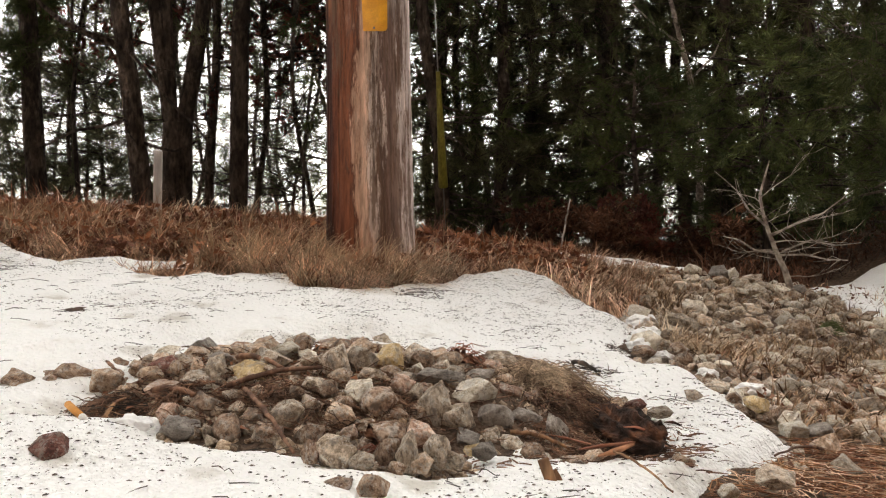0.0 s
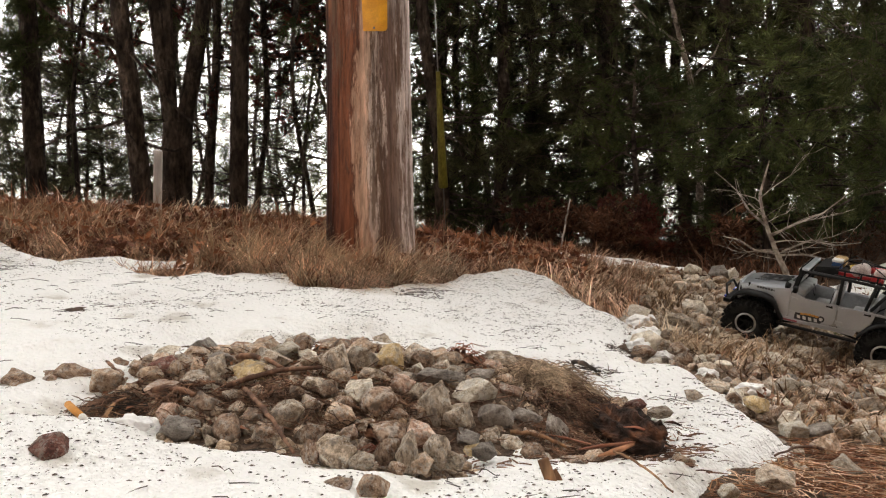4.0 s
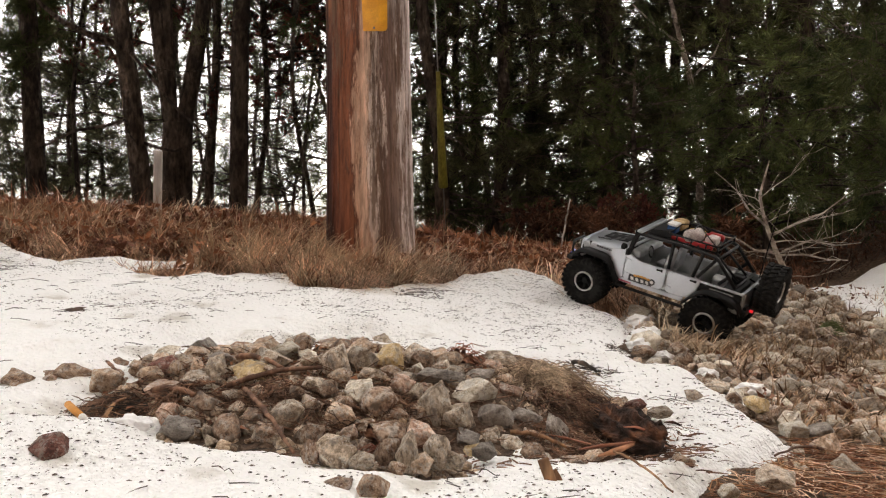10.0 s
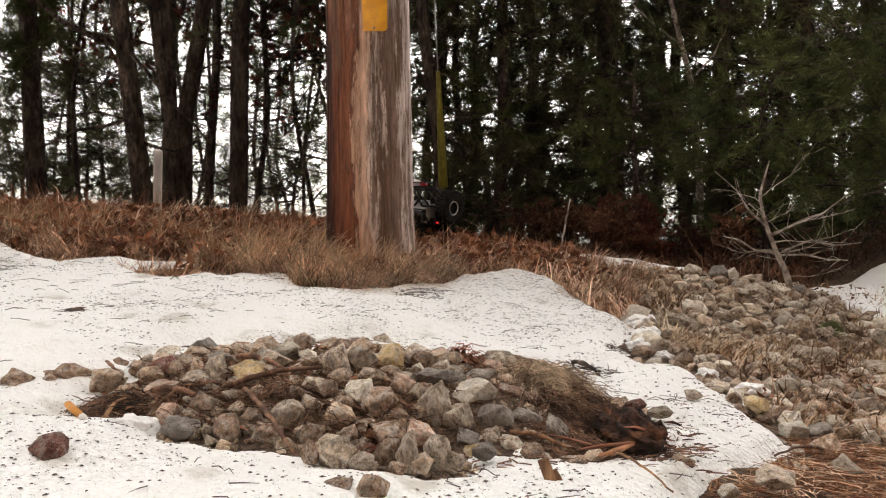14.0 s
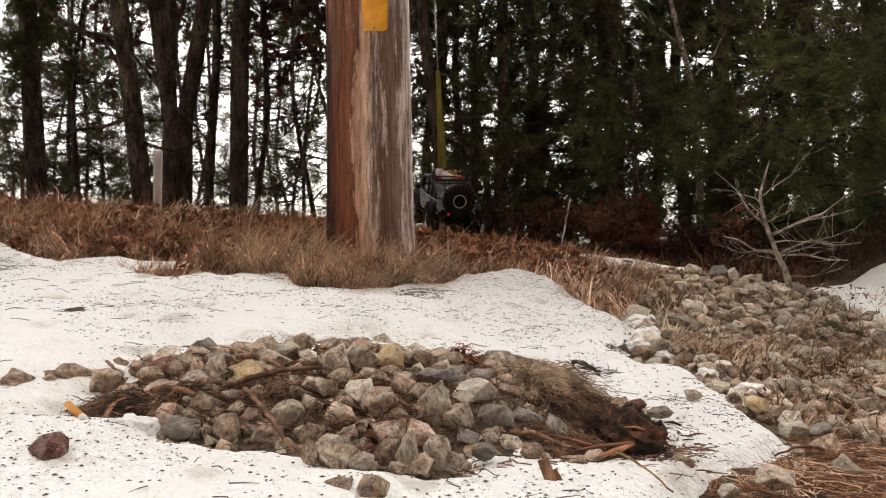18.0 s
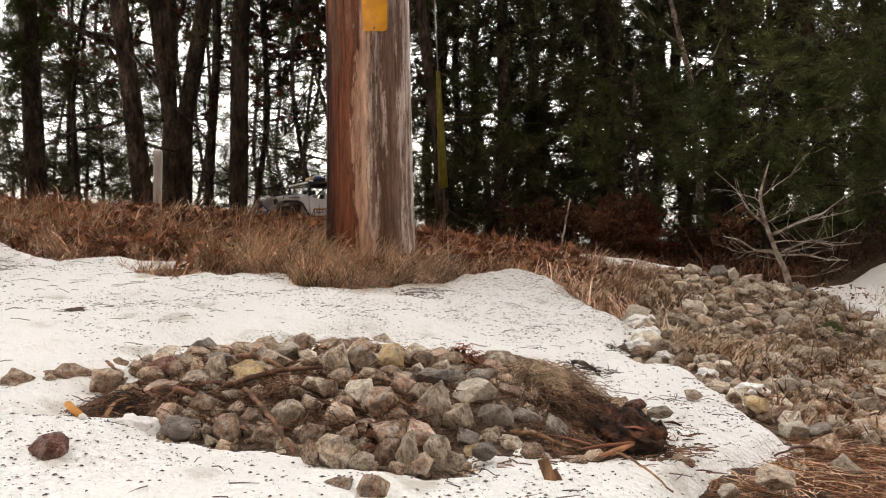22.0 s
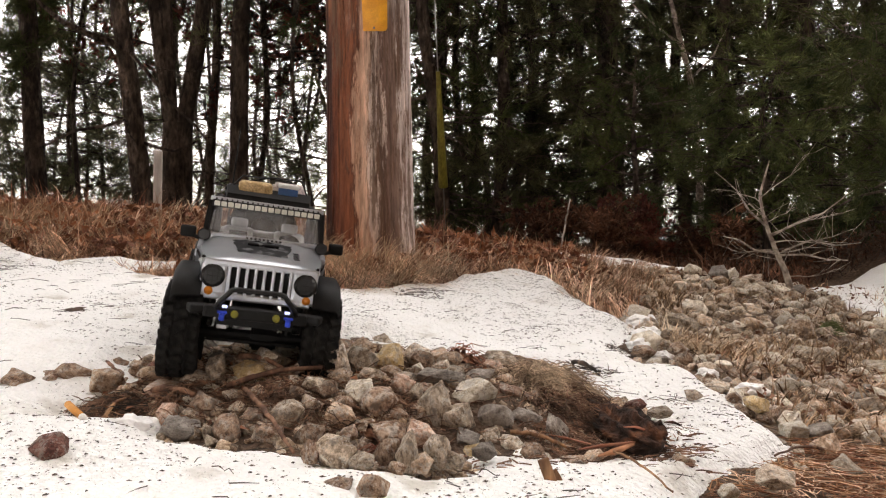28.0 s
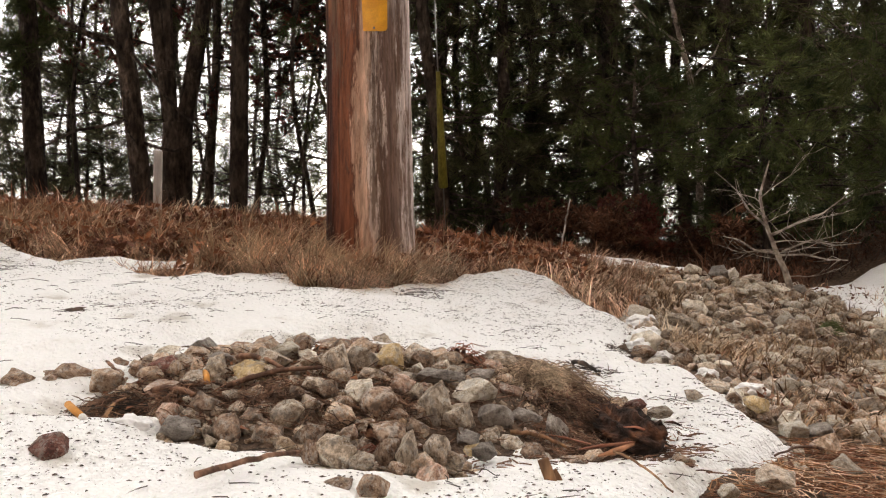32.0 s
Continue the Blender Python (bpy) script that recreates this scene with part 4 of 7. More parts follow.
def heap(name, items, kinds, label, seed, subs=2):
    """Stones in one mesh, where they are past counting."""
    rg = np.random.default_rng(seed)
    src = [stone_mesh(200 + k, subs, 0.7) for k in range(5)]
    cos = [np.array([v.co[:] for v in m.vertices]) for m in src]
    fcs = [np.array([p.vertices[:] for p in m.polygons]) for m in src]
    vs, fs, total = [], [], 0
    for n, (x, y, w, lift) in enumerate(items):
        a, b = rg.uniform(0, 6.28), rg.uniform(-0.5, 0.5)
        m = np.array(Matrix.Rotation(a, 3, "Z") @ Matrix.Rotation(b, 3, "X"))
        vs.append(cos[n % 5] @ m.T * (w / 2) * rg.uniform(0.85, 1.2, 3) + (x, y, h1(x, y) + lift))
        fs.append(fcs[n % 5] + total)
        total += len(cos[n % 5])
    me = arrays(name, np.concatenate(vs), np.concatenate(fs), kinds[0], subs > 2)
    for extra in kinds[1:]:
        me.materials.append(extra)
    me.polygons.foreach_set("material_index", np.concatenate([np.full(len(f), (7 * n + n // 9) % len(kinds)) for n, f in enumerate(fs)]).astype(np.int32))
    if subs > 2:
        me.set_sharp_from_angle(angle=radians(30))
    return tagged(new(name, me), label, "stones", kind="stuff")


rg = np.random.default_rng(28)
front = [(x, y, rg.uniform(0.012, 0.026), rg.uniform(-0.002, 0.006)) for x, y in zip(rg.uniform(-0.32, 0.17, 260), rg.uniform(0.845, 0.925, 260))]
front += [(x, y, rg.uniform(0.012, 0.026), rg.uniform(-0.001, 0.007)) for x, y in zip(rg.uniform(-0.11, 0.035, 130), rg.uniform(0.793, 0.85, 130))]
heap("pile_rubble", pile_spots(620, 26) + front, [LOOSE[3], LOOSE[0], LOOSE[1], LOOSE[3], LOOSE[1]], "smaller muddy stones packed in the rubble pile", 27)
heap("rubble", [(x, y, w, w * 0.12) for x, y, w in near[128:]], LOOSE, "weathered grey and tan stones farther up the gully", 24, 3)


def gravel_spots(count, seed):
    rg = np.random.default_rng(seed)
    out = []
    while len(out) < count:
        x, y = rg.uniform(0.2, 1.8), rg.uniform(0.85, 3.0)
        if abs(x) < 0.57 * y + 0.1 and gully(x, y):
            out.append((x, y, rg.uniform(0.010, 0.032), 0.001))
    return out


heap("gravel", gravel_spots(1500, 23), [LOOSE[3], LOOSE[1], LOOSE[0]], "small broken stones filling the gully", 25, 1)

# ---- snow ----
def snow_depth(x, y):
    """Positive inside the snow, in metres from its edge."""
    n = rough_field(x, y, 2.2)
    e = np.minimum(snow_far_edge(x) - y, snow_right_edge(y) - x) + 0.022 * n + 0.012 * rough_field(x, y, 6.0)
    # A tongue that runs back into the grass.
    t = np.clip((x + 0.86) / 0.19, 0, 1)
    e = np.maximum(e, 0.075 - 0.03 * t - np.hypot(x + 0.86 - 0.19 * t, (y - 1.905 - 0.13 * t) * 0.8) + 0.006 * n)
    hole = np.full(np.shape(x), 9.0)
    for sx, sy, sw in PILE:
        if sy < (0.78 if -0.085 < sx < 0.03 else 0.862) or sx < -0.44 or sx > 0.26:
            continue
        hole = np.minimum(hole, np.hypot(x - sx, y - sy - 0.018) - 0.52 * sw)
    # The rubble has melted the snow round it.
    pile = (np.sqrt(((x + 0.07) / 0.33) ** 2 + ((y - 1.02 - 0.08 * x) / 0.145) ** 2) - 1) * 0.16
    tail = (np.sqrt(((x - 0.155) / 0.10) ** 2 + ((y - 0.985) / 0.112) ** 2) - 1) * 0.09
    lobe = (np.sqrt(((x + 0.035) / 0.075) ** 2 + ((y - 0.845) / 0.05) ** 2) - 1) * 0.06
    hole = np.minimum(np.minimum(np.minimum(hole, pile), tail), lobe) + 0.010 * n + 0.008 * rough_field(x, y, 6.0)
    return np.minimum(e, hole)


def snow_top(x, y):
    d = snow_depth(x, y)
    lift = -0.03 + 0.03 * sm(-0.010, 0.004, d) + 0.020 * sm(0.0, 0.06, d)
    return base_height(x, y) + mound(x, y) + lift + 0.0055 * rough_field(x, y, 2.0) + 0.0042 * rough_field(x + 0.4 * y, 1.8 * y, 5.0) + 0.0030 * rough_field(x, y, 9.0) + 0.0010 * rough_field(x, 1.4 * y, 17.0)


# The stretch behind and far left of the camera is added, unseen, to bounce light.
snow = sheet("snow", spread(-12, -1.5, 0.62, 0.63, 0.0052), spread(-14, 0.45, 2.55, 2.56, 0.0052), snow_top, SNOW)
tagged(snow, "old granular snow speckled with dark debris on the bank, with an added unseen stretch behind", "snow", kind="structure")


def patch_top(x, y):
    d1 = 1 - np.sqrt(((x - 1.78) / 0.54) ** 2 + ((y - 2.70) / 0.50) ** 2)
    d2 = 1 - np.sqrt(((x - 0.62) / 0.36) ** 2 + ((y - 3.02) / 0.13) ** 2)
    d = np.maximum(d1 * 0.4, d2 * 0.085) + 0.034 * rough_field(x, y, 2.0)
    return base_height(x, y) - 0.04 + 0.04 * sm(-0.05, 0.0, d) + 0.03 * sm(0.0, 0.08, d) + 0.007 * rough_field(x, y, 3.0) + 0.003 * rough_field(x, y, 8.0)


snow_patch = sheet("snow_patch", np.arange(0.15, 2.7, 0.014), np.arange(2.15, 4.0, 0.014), patch_top, SNOW)
tagged(snow_patch, "remnant of old snow beside the stones under evergreens", "snow", kind="structure")


# ---- grass ----
def blades(name, xy, length, width, lean, rg, material, zfun=None):
    """Curved grass blades of three segments, one mesh."""
    n = len(xy)
    z = height(xy[:, 0], xy[:, 1]) if zfun is None else zfun(xy[:, 0], xy[:, 1])
    a = 2.6 * rough_field(xy[:, 0], xy[:, 1], 1.1) - 1.5 + rg.normal(0, 1.7, n)
    ln = length * (1 + 0.25 * rough_field(xy[:, 0], xy[:, 1], 2.0)) * rg.uniform(0.45, 1.3, n)
    le = np.clip(rg.normal(lean, 0.35, n), 0.05, 1.45)
    curl = rg.uniform(-0.1, 1.1, n)
    side = np.stack([-np.sin(a), np.cos(a), np.zeros(n)], 1)
    p = np.stack([xy[:, 0], xy[:, 1], z - 0.005], 1)
    wd = width * rg.uniform(0.6, 1.3, n)
    rows = []
    for k in range(4):
        w = wd * (1, 0.9, 0.65, 0.12)[k]
        rows.append(p - side * w[:, None] / 2)
        rows.append(p + side * w[:, None] / 2)
        e = le + curl * k * 0.45
        d = np.stack([np.cos(a) * np.sin(e), np.sin(a) * np.sin(e), np.cos(e)], 1)
        p = p + d * (ln / 3)[:, None]
    v = np.stack(rows, 1).reshape(-1, 3)
    b = np.arange(n)[:, None] * 8
    f = np.concatenate([b + np.array([[2 * k, 2 * k + 1, 2 * k + 3, 2 * k + 2]]) for k in range(3)], 0)
    return new(name, arrays(name, v, f, material))


def scatter(n, x0, x1, y0, y1, keep, rg):
    out = []
    while len(out) < n:
        x, y = rg.uniform(x0, x1, 4000), rg.uniform(y0, y1, 4000)
        m = keep(x, y)
        out += list(np.stack([x[m], y[m]], 1))
    return np.array(out[:n])


def tufts(name, centres, n, length, width, rg, material, rise=0.55, zfun=None):
    """Tussocks: n blades from each centre that lean the same way and fall over in an arc, one mesh."""
    m = len(centres)
    flow = 1.6 * rough_field(centres[:, 0], centres[:, 1], 0.9) - 1.3 + rg.normal(0, 0.8, m)
    size = rg.uniform(0.65, 1.25, m)
    k = np.repeat(np.arange(m), n)
    t = len(k)
    x = centres[k, 0] + rg.normal(0, 0.017, t)
    y = centres[k, 1] + rg.normal(0, 0.017, t)
    z = (height if zfun is None else zfun)(x, y) - 0.004
    a = flow[k] + rg.normal(0, 0.55, t)
    ln = length * size[k] * rg.uniform(0.45, 1.3, t)
    e = np.clip(rg.normal(rise, 0.28, t), 0.0, 1.3)
    bend = rg.uniform(0.15, 0.55, t)
    side = np.stack([-np.sin(a), np.cos(a), np.zeros(t)], 1)
    p, wd, rows = np.stack([x, y, z], 1), width * rg.uniform(0.6, 1.35, t), []
    for q in range(5):
        w = wd * (1, 0.95, 0.8, 0.55, 0.1)[q]
        rows += [p - side * w[:, None] / 2, p + side * w[:, None] / 2]
        d = np.stack([np.cos(a) * np.sin(e), np.sin(a) * np.sin(e), np.cos(e)], 1)
        p = p + d * (ln / 4)[:, None]
        e = np.minimum(e + bend * (0.6 + 0.35 * q), 1.9)
    v = np.stack(rows, 1).reshape(-1, 3)
    b = np.arange(t)[:, None] * 10
    f = np.concatenate([b + np.array([[2 * q, 2 * q + 1, 2 * q + 3, 2 * q + 2]]) for q in range(4)], 0)
    return new(name, arrays(name, v, f, material))


rg = np.random.default_rng(41)
on_bank = lambda x, y: (snow_depth(x, y) < -0.015) & (y > 1.6) & (x < 0.40 + 0.1 * (y - 2)) & (np.hypot(x - PX, y - PY) > 0.125) & (np.abs(x) < 0.57 * y + 0.1)
tan_zone = lambda x, y: on_bank(x, y) & (rg.uniform(0, 1, np.shape(x)) < 0.12 + 0.88 * sm(0.62, 0.05, y - snow_far_edge(x)) * sm(-0.5, 0.6, rough_field(x, y, 1.5)))
bare = lambda x, y: (x > -0.92) & (x < -0.50) & (y < 2.03)
worn = lambda x, y: (x > -0.12) & (y > 2.42) & (y < 3.15) & (rg.uniform(0, 1, np.shape(x)) < 0.86)
standing = lambda x, y: on_bank(x, y) & ~bare(x, y) & ~worn(x, y)
matted = lambda x, y: on_bank(x, y) & (y - snow_far_edge(x) < 0.16)
g = tufts("tussock_grass", scatter(760, -2.0, 0.75, 1.75, 3.1, lambda x, y: tan_zone(x, y) & ~bare(x, y) & ~worn(x, y), rg), 26, 0.115, 0.0027, rg, GRASS, 0.85)
tagged(g, "tan dead grass in tussocks fallen over on the bank", "grass", kind="stuff")
g = tufts("bleached_grass", scatter(340, -2.0, 0.75, 1.75, 3.0, lambda x, y: tan_zone(x, y) & ~bare(x, y) & ~worn(x, y), rg), 22, 0.13, 0.0026, rg, PALEGRASS, 0.75)
tagged(g, "long bleached stems of dead grass arching over the bank", "grass", kind="stuff")
g = blades("matted_grass", scatter(9000, -2.0, 0.75, 1.7, 3.1, matted, rg), 0.070, 0.0025, 1.5, rg, GRASS)
tagged(g, "matted tan dead grass lying along the edge of the snow", "grass", kind="stuff")
g = blades("dead_grass", scatter(6000, -2.0, 0.75, 1.75, 3.1, standing, rg), 0.08, 0.0024, 1.25, rg, GRASS)
tagged(g, "thin tan dead grass among withered leaves on the bank", "grass", kind="stuff")
g = blades("rusty_grass", scatter(15000, -2.0, 0.9, 1.85, 3.4, standing, rg), 0.060, 0.0036, 1.2, rg, RUST)
tagged(g, "rust-brown withered grass and fern on the bank", "grass", kind="stuff")

foot = lambda x, y: (np.hypot(x - PX, y - PY) > 0.128) & (np.hypot(x - PX, y - PY) < 0.20) & (y < PY + 0.05)
g = tufts("foot_grass", scatter(34, -0.5, 0.1, 2.0, 2.4, foot, rg), 24, 0.092, 0.0026, rg, GRASS, 0.55)
tagged(g, "tan dead grass standing round the foot of the pole", "grass", kind="stuff")
hang = lambda x, y: (snow_depth(x, y) < -0.002) & (snow_depth(x, y) > -0.05) & (y > 1.7) & (x < 0.45) & (rough_field(x, y, 1.3) > -0.4)
g = blades("edge_grass", scatter(3000, -1.3, 0.45, 1.75, 2.5, hang, rg), 0.06, 0.0024, 1.35, rg, GRASS)
tagged(g, "flattened tan grass hanging over the edge of the snow", "grass", kind="stuff")

BRUSH = mat("brush", [(0.2, (0.06, 0.026, 0.015)), (0.8, (0.20, 0.092, 0.052))], 4, 0.9, 0, 40, island=0.5)
# ---- brush, sapling, low evergreen ----
rg = np.random.default_rng(51)
in_wood = lambda x, y: (np.abs(x) < 0.58 * y + 0.2) & (rough_field(x, y, 1.2) > -0.5)
g = blades("withered_brush", scatter(14000, -0.2, 2.6, 3.05, 4.8, lambda x, y: in_wood(x, y) & ((x < 1.45) | (y > 3.25)), rg), 0.11, 0.004, 1.0, rg, BRUSH)
tagged(g, "rust-brown withered brush at the foot of the evergreens", "brush", kind="stuff")
g = blades("withered_brush", scatter(5000, -2.6, 0.0, 3.2, 4.6, in_wood, rg), 0.13, 0.004, 0.5, rg, RUST)
tagged(g, "rust-brown withered brush beyond the crest", "brush", kind="stuff")
tuft = lambda x, y: (((x - 0.63) / 0.14) ** 2 + ((y - 1.74) / 0.13) ** 2 < 1) | (((x - 1.05) / 0.27) ** 2 + ((y - 1.92) / 0.16) ** 2 < 1) | (((x - 0.56) / 0.17) ** 2 + ((y - 2.42) / 0.32) ** 2 < 1)
g = tufts("grass_tufts", scatter(120, 0.3, 1.75, 1.5, 2.8, tuft, rg), 24, 0.075, 0.0026, rg, PALEGRASS, 0.9)
tagged(g, "dry tan grass tufts between the stones", "grass", kind="stuff")
g = blades("brown_tufts", scatter(7500, 0.3, 1.75, 1.5, 2.8, tuft, rg), 0.06, 0.003, 1.15, rg, DUN)
tagged(g, "dun-brown withered grass tangled between the stones", "grass", kind="stuff")
among = lambda x, y: (x > snow_right_edge(y) + 0.03) & (x < 1.7) & (np.abs(x) < 0.57 * y + 0.05) & (rough_field(x, y, 2.4) > -0.15)
g = blades("gully_grass", scatter(3600, 0.3, 1.7, 1.15, 2.9, among, rg), 0.05, 0.0024, 1.2, rg, GRASS)
tagged(g, "thin dead grass lying between the stones of the gully", "grass", kind="stuff")
g = blades("gully_weeds", scatter(12000, 0.3, 1.7, 1.15, 2.9, among, rg), 0.05, 0.0030, 1.1, rg, DUN)
tagged(g, "dun-brown weeds lying between the stones of the gully", "grass", kind="stuff")
strip = lambda x, y: (x > snow_right_edge(y) + 0.01) & (x < 0.46 + 0.32 * (y - 1.95)) & (y > 1.8)
g = tufts("verge_grass", scatter(130, 0.25, 0.8, 1.8, 2.9, strip, rg), 26, 0.09, 0.0026, rg, GRASS, 0.75)
tagged(g, "tan dead grass between the snow and the stones", "grass", kind="stuff")

rg = np.random.default_rng(77)
xy = scatter(7000, -1.9, 0.6, 1.9, 3.3, lambda x, y: on_bank(x, y) & (y > snow_far_edge(x) + 0.13), rg)
c = np.stack([xy[:, 0], xy[:, 1], height(xy[:, 0], xy[:, 1]) + rg.uniform(0.003, 0.05, len(xy))], 1)
g = new("leaf_litter", needle_mesh("leaf_litter", c, rg.normal(0, 1, (len(c), 3)) * (1, 1, 0.5), 1, 0.036, 0.021, 0.3, rg, LEAF))
tagged(g, "scraps of reddish-brown oak leaves in the grass", "leaves", kind="stuff")


def build_sapling():
    """Bare grey sapling at the edge of the gully."""
    root = new("sapling")
    foot = Vector((1.197, 2.770, 0.139))
    root.location = foot
    P = lambda *q: [Vector(w) - foot for w in q]
    a = Acc()
    a.tube(P((1.205, 2.770, 0.099), (1.197, 2.770, 0.147), (1.174, 2.770, 0.224), (1.145, 2.770, 0.286), (1.112, 2.760, 0.360), (1.088, 2.750, 0.427), (1.075, 2.740, 0.484), (1.092, 2.730, 0.560), (1.099, 2.720, 0.597)), [0.015, 0.013, 0.0105, 0.0085, 0.007, 0.0058, 0.0045, 0.003, 0.0015], 10)
    child("trunk", a.mesh("trunk", GREYTWIG), root, "bent grey stem")
    rg = np.random.default_rng(4)
    starts = (((1.145, 2.770, 0.286), 1, 0.24, 0.0, 0.0045), ((1.139, 2.770, 0.292), -1, 0.18, 0.12, 0.004), ((1.116, 2.760, 0.350), 1, 0.20, 0.35, 0.004), ((1.088, 2.750, 0.417), -1, 0.16, 0.6, 0.0035), ((1.079, 2.740, 0.474), 1, 0.20, 0.8, 0.0035), ((1.121, 2.760, 0.321), 1, 0.26, 0.18, 0.0045), ((1.154, 2.770, 0.263), -1, 0.15, 0.2, 0.003), ((1.098, 2.750, 0.388), 1, 0.16, 0.55, 0.003), ((1.081, 2.740, 0.455), -1, 0.14, 0.75, 0.003), ((1.184, 2.770, 0.205), 1, 0.15, 0.25, 0.003))
    for p, sg, ln, up, r in starts:
        b = Acc()
        q, d = Vector(p) - foot, Vector((sg * math.cos(up), rg.uniform(-0.5, 0.3), math.sin(up))).normalized()
        pts = [q.copy()]
        for k in range(5):
            d = (d + Vector((rg.normal(0, 0.12), rg.normal(0, 0.12), rg.normal(-0.03, 0.16)))).normalized()
            q = q + d * ln / 5
            pts.append(q.copy())
            s = q.copy()
            e = (d + Vector((rg.normal(0, 0.5), rg.normal(0, 0.4), rg.normal(0.15, 0.5)))).normalized()
            b.tube([s, s + e * ln * 0.2, s + e * ln * 0.42 + Vector((0, 0, rg.normal(0, 0.012)))], [r * 0.28, r * 0.22, r * 0.15], 4)
        b.tube(pts, [0.6 * r * (1 - 0.15 * k) for k in range(6)], 5)
        tagged(child("branch", b.mesh("branch", GREYTWIG), root), kind="stuff")
    for q in (((1.152, 2.77, 0.283), (1.06, 2.74, 0.294), (0.99, 2.70, 0.331), (0.93, 2.68, 0.342)), ((1.155, 2.77, 0.279), (1.235, 2.76, 0.281), (1.31, 2.75, 0.264), (1.375, 2.74, 0.262)),
              ((1.165, 2.77, 0.292), (1.27, 2.79, 0.331), (1.36, 2.80, 0.312), (1.45, 2.80, 0.322)), ((1.12, 2.76, 0.345), (1.19, 2.72, 0.385), (1.27, 2.70, 0.42), (1.33, 2.68, 0.47)), ((1.10, 2.755, 0.38), (1.03, 2.72, 0.43), (0.98, 2.70, 0.50))):
        b = Acc()
        pts = [Vector(w) - foot for w in q]
        b.tube(pts, [0.0042, 0.0034, 0.0026, 0.0014][:len(pts)], 6)
        for k in range(9):
            t = rg.uniform(0.3, len(pts) - 1.05)
            p = pts[int(t)].lerp(pts[int(t) + 1], t - int(t))
            e = Vector((rg.normal(0, 0.05), rg.normal(0, 0.03), rg.normal(0.01, 0.04)))
            b.tube([p, p + e * 0.55, p + e + Vector((0, 0, rg.normal(0, 0.01)))], [0.0013, 0.001, 0.0006], 4)
        tagged(child("branch", b.mesh("branch", GREYTWIG), root), kind="stuff")
    return tagged(root, "bare grey sapling bending over the stones", "tree")


build_sapling()


def low_evergreen(seed, x, y, n, ln):
    rg = np.random.default_rng(seed)
    root = new("evergreen_bush")
    z0 = h1(x, y) - 0.03
    root.location = (x, y, z0)
    a = Acc()
    a.tube([(0, 0, 0), (0.01, 0, 0.3), (-0.01, 0.02, 0.7), (0, 0, 1.1)], [0.022, 0.018, 0.012, 0.004], 8)
    child("trunk", a.mesh("trunk", BARK), root)
    b = Acc()
    tips, ways = limb_set(b, rg, lambda z: Vector((0, 0, z)), n, 0.12, 1.0, ln, 0.15, 0.06, 0.007, 8)
    tagged(child("branchwork", b.mesh("branchwork", BARK), root), kind="stuff")
    tagged(child("foliage", needle_mesh("foliage", tips, ways, 18, 0.05, 0.0045, 0.55, rg, NEEDLE2), root), kind="stuff")
    return tagged(root, "low green evergreen bush beside the old snow", "bush", "evergreen bushes")


low_evergreen(3, 1.84, 3.25, 34, 0.5)
low_evergreen(4, 1.5, 3.75, 34, 0.5)
low_evergreen(5, 2.0, 4.3, 34, 0.6)
low_evergreen(6, 1.05, 4.4, 26, 0.45)


def rising_limb():
    """Long limb of the grey-brown pine, and two thin ones."""
    t = bpy.data.objects["pine_tree.002"]
    off = t.location
    a = Acc()
    for pts, r in ((((-2.114, 5.380, 1.602), (-2.183, 5.300, 1.657), (-2.305, 5.200, 1.693), (-2.404, 5.100, 1.737), (-2.479, 5.000, 1.807), (-2.584, 4.900, 1.948)), 0.030), (((-2.035, 5.400, 1.021), (-1.886, 5.350, 0.970), (-1.757, 5.300, 0.941), (-1.593, 5.250, 1.001)), 0.012), (((-2.100, 5.400, 1.172), (-2.202, 5.300, 1.112), (-2.378, 5.200, 1.060), (-2.546, 5.100, 0.938)), 0.012), (((-2.069, 5.360, 1.597), (-1.935, 5.300, 1.453), (-1.760, 5.200, 1.249), (-1.566, 5.100, 1.081), (-1.469, 5.050, 0.975)), 0.014)):
        a.tube([Vector(p) - off for p in pts], [r * (1 - 0.14 * k) for k in range(len(pts))], 8)
    tagged(child("branchwork", a.mesh("branchwork", BARK), t), kind="stuff")


rising_limb()


# ---- debris on snow and rubble ----
def specks(name, n, lo, hi, seed, label, near=0.6):
    """Flat dark crumbs lying on the snow, one mesh."""
    rg = np.random.default_rng(seed)
    keep = lambda x, y: (snow_depth(x, y) > 0.01) & (np.abs(x) < 0.57 * y + 0.05) & (rough_field(x, y, 2.7) + 0.8 * rough_field(x, y, 9.0) + rg.normal(0, 0.6, np.shape(x)) > 0.25)
    xy = scatter(n, -1.4, 0.6, near, 2.4, keep, rg)
    z = snow_top(xy[:, 0], xy[:, 1]) + 0.0004
    s = lo + (hi - lo) * rg.uniform(0, 1, n) ** 5
    a = rg.uniform(0, 6.283, n)
    st = rg.uniform(0.2, 0.9, n)
    v = []
    for k in range(4):
        b = a + k * math.pi / 2
        r = s * np.where(k % 2 == 0, 1.0, st) * rg.uniform(0.7, 1.2, n)
        v.append(np.stack([xy[:, 0] + r * np.cos(b), xy[:, 1] + r * np.sin(b), z], 1))
    v.append(np.stack([xy[:, 0], xy[:, 1], z + s * 0.38], 1))
    v = np.stack(v, 1).reshape(-1, 3)
    q = np.arange(n)[:, None] * 5
    f = np.concatenate([q + np.array([[k, (k + 1) % 4, 4]]) for k in range(4)], 0)
    return tagged(new(name, arrays(name, v, f, SPECK)), label, "debris", kind="stuff")


specks("bark_crumbs", 18000, 0.0005, 0.0036, 61, "dark bark crumbs and seeds strewn over the snow")


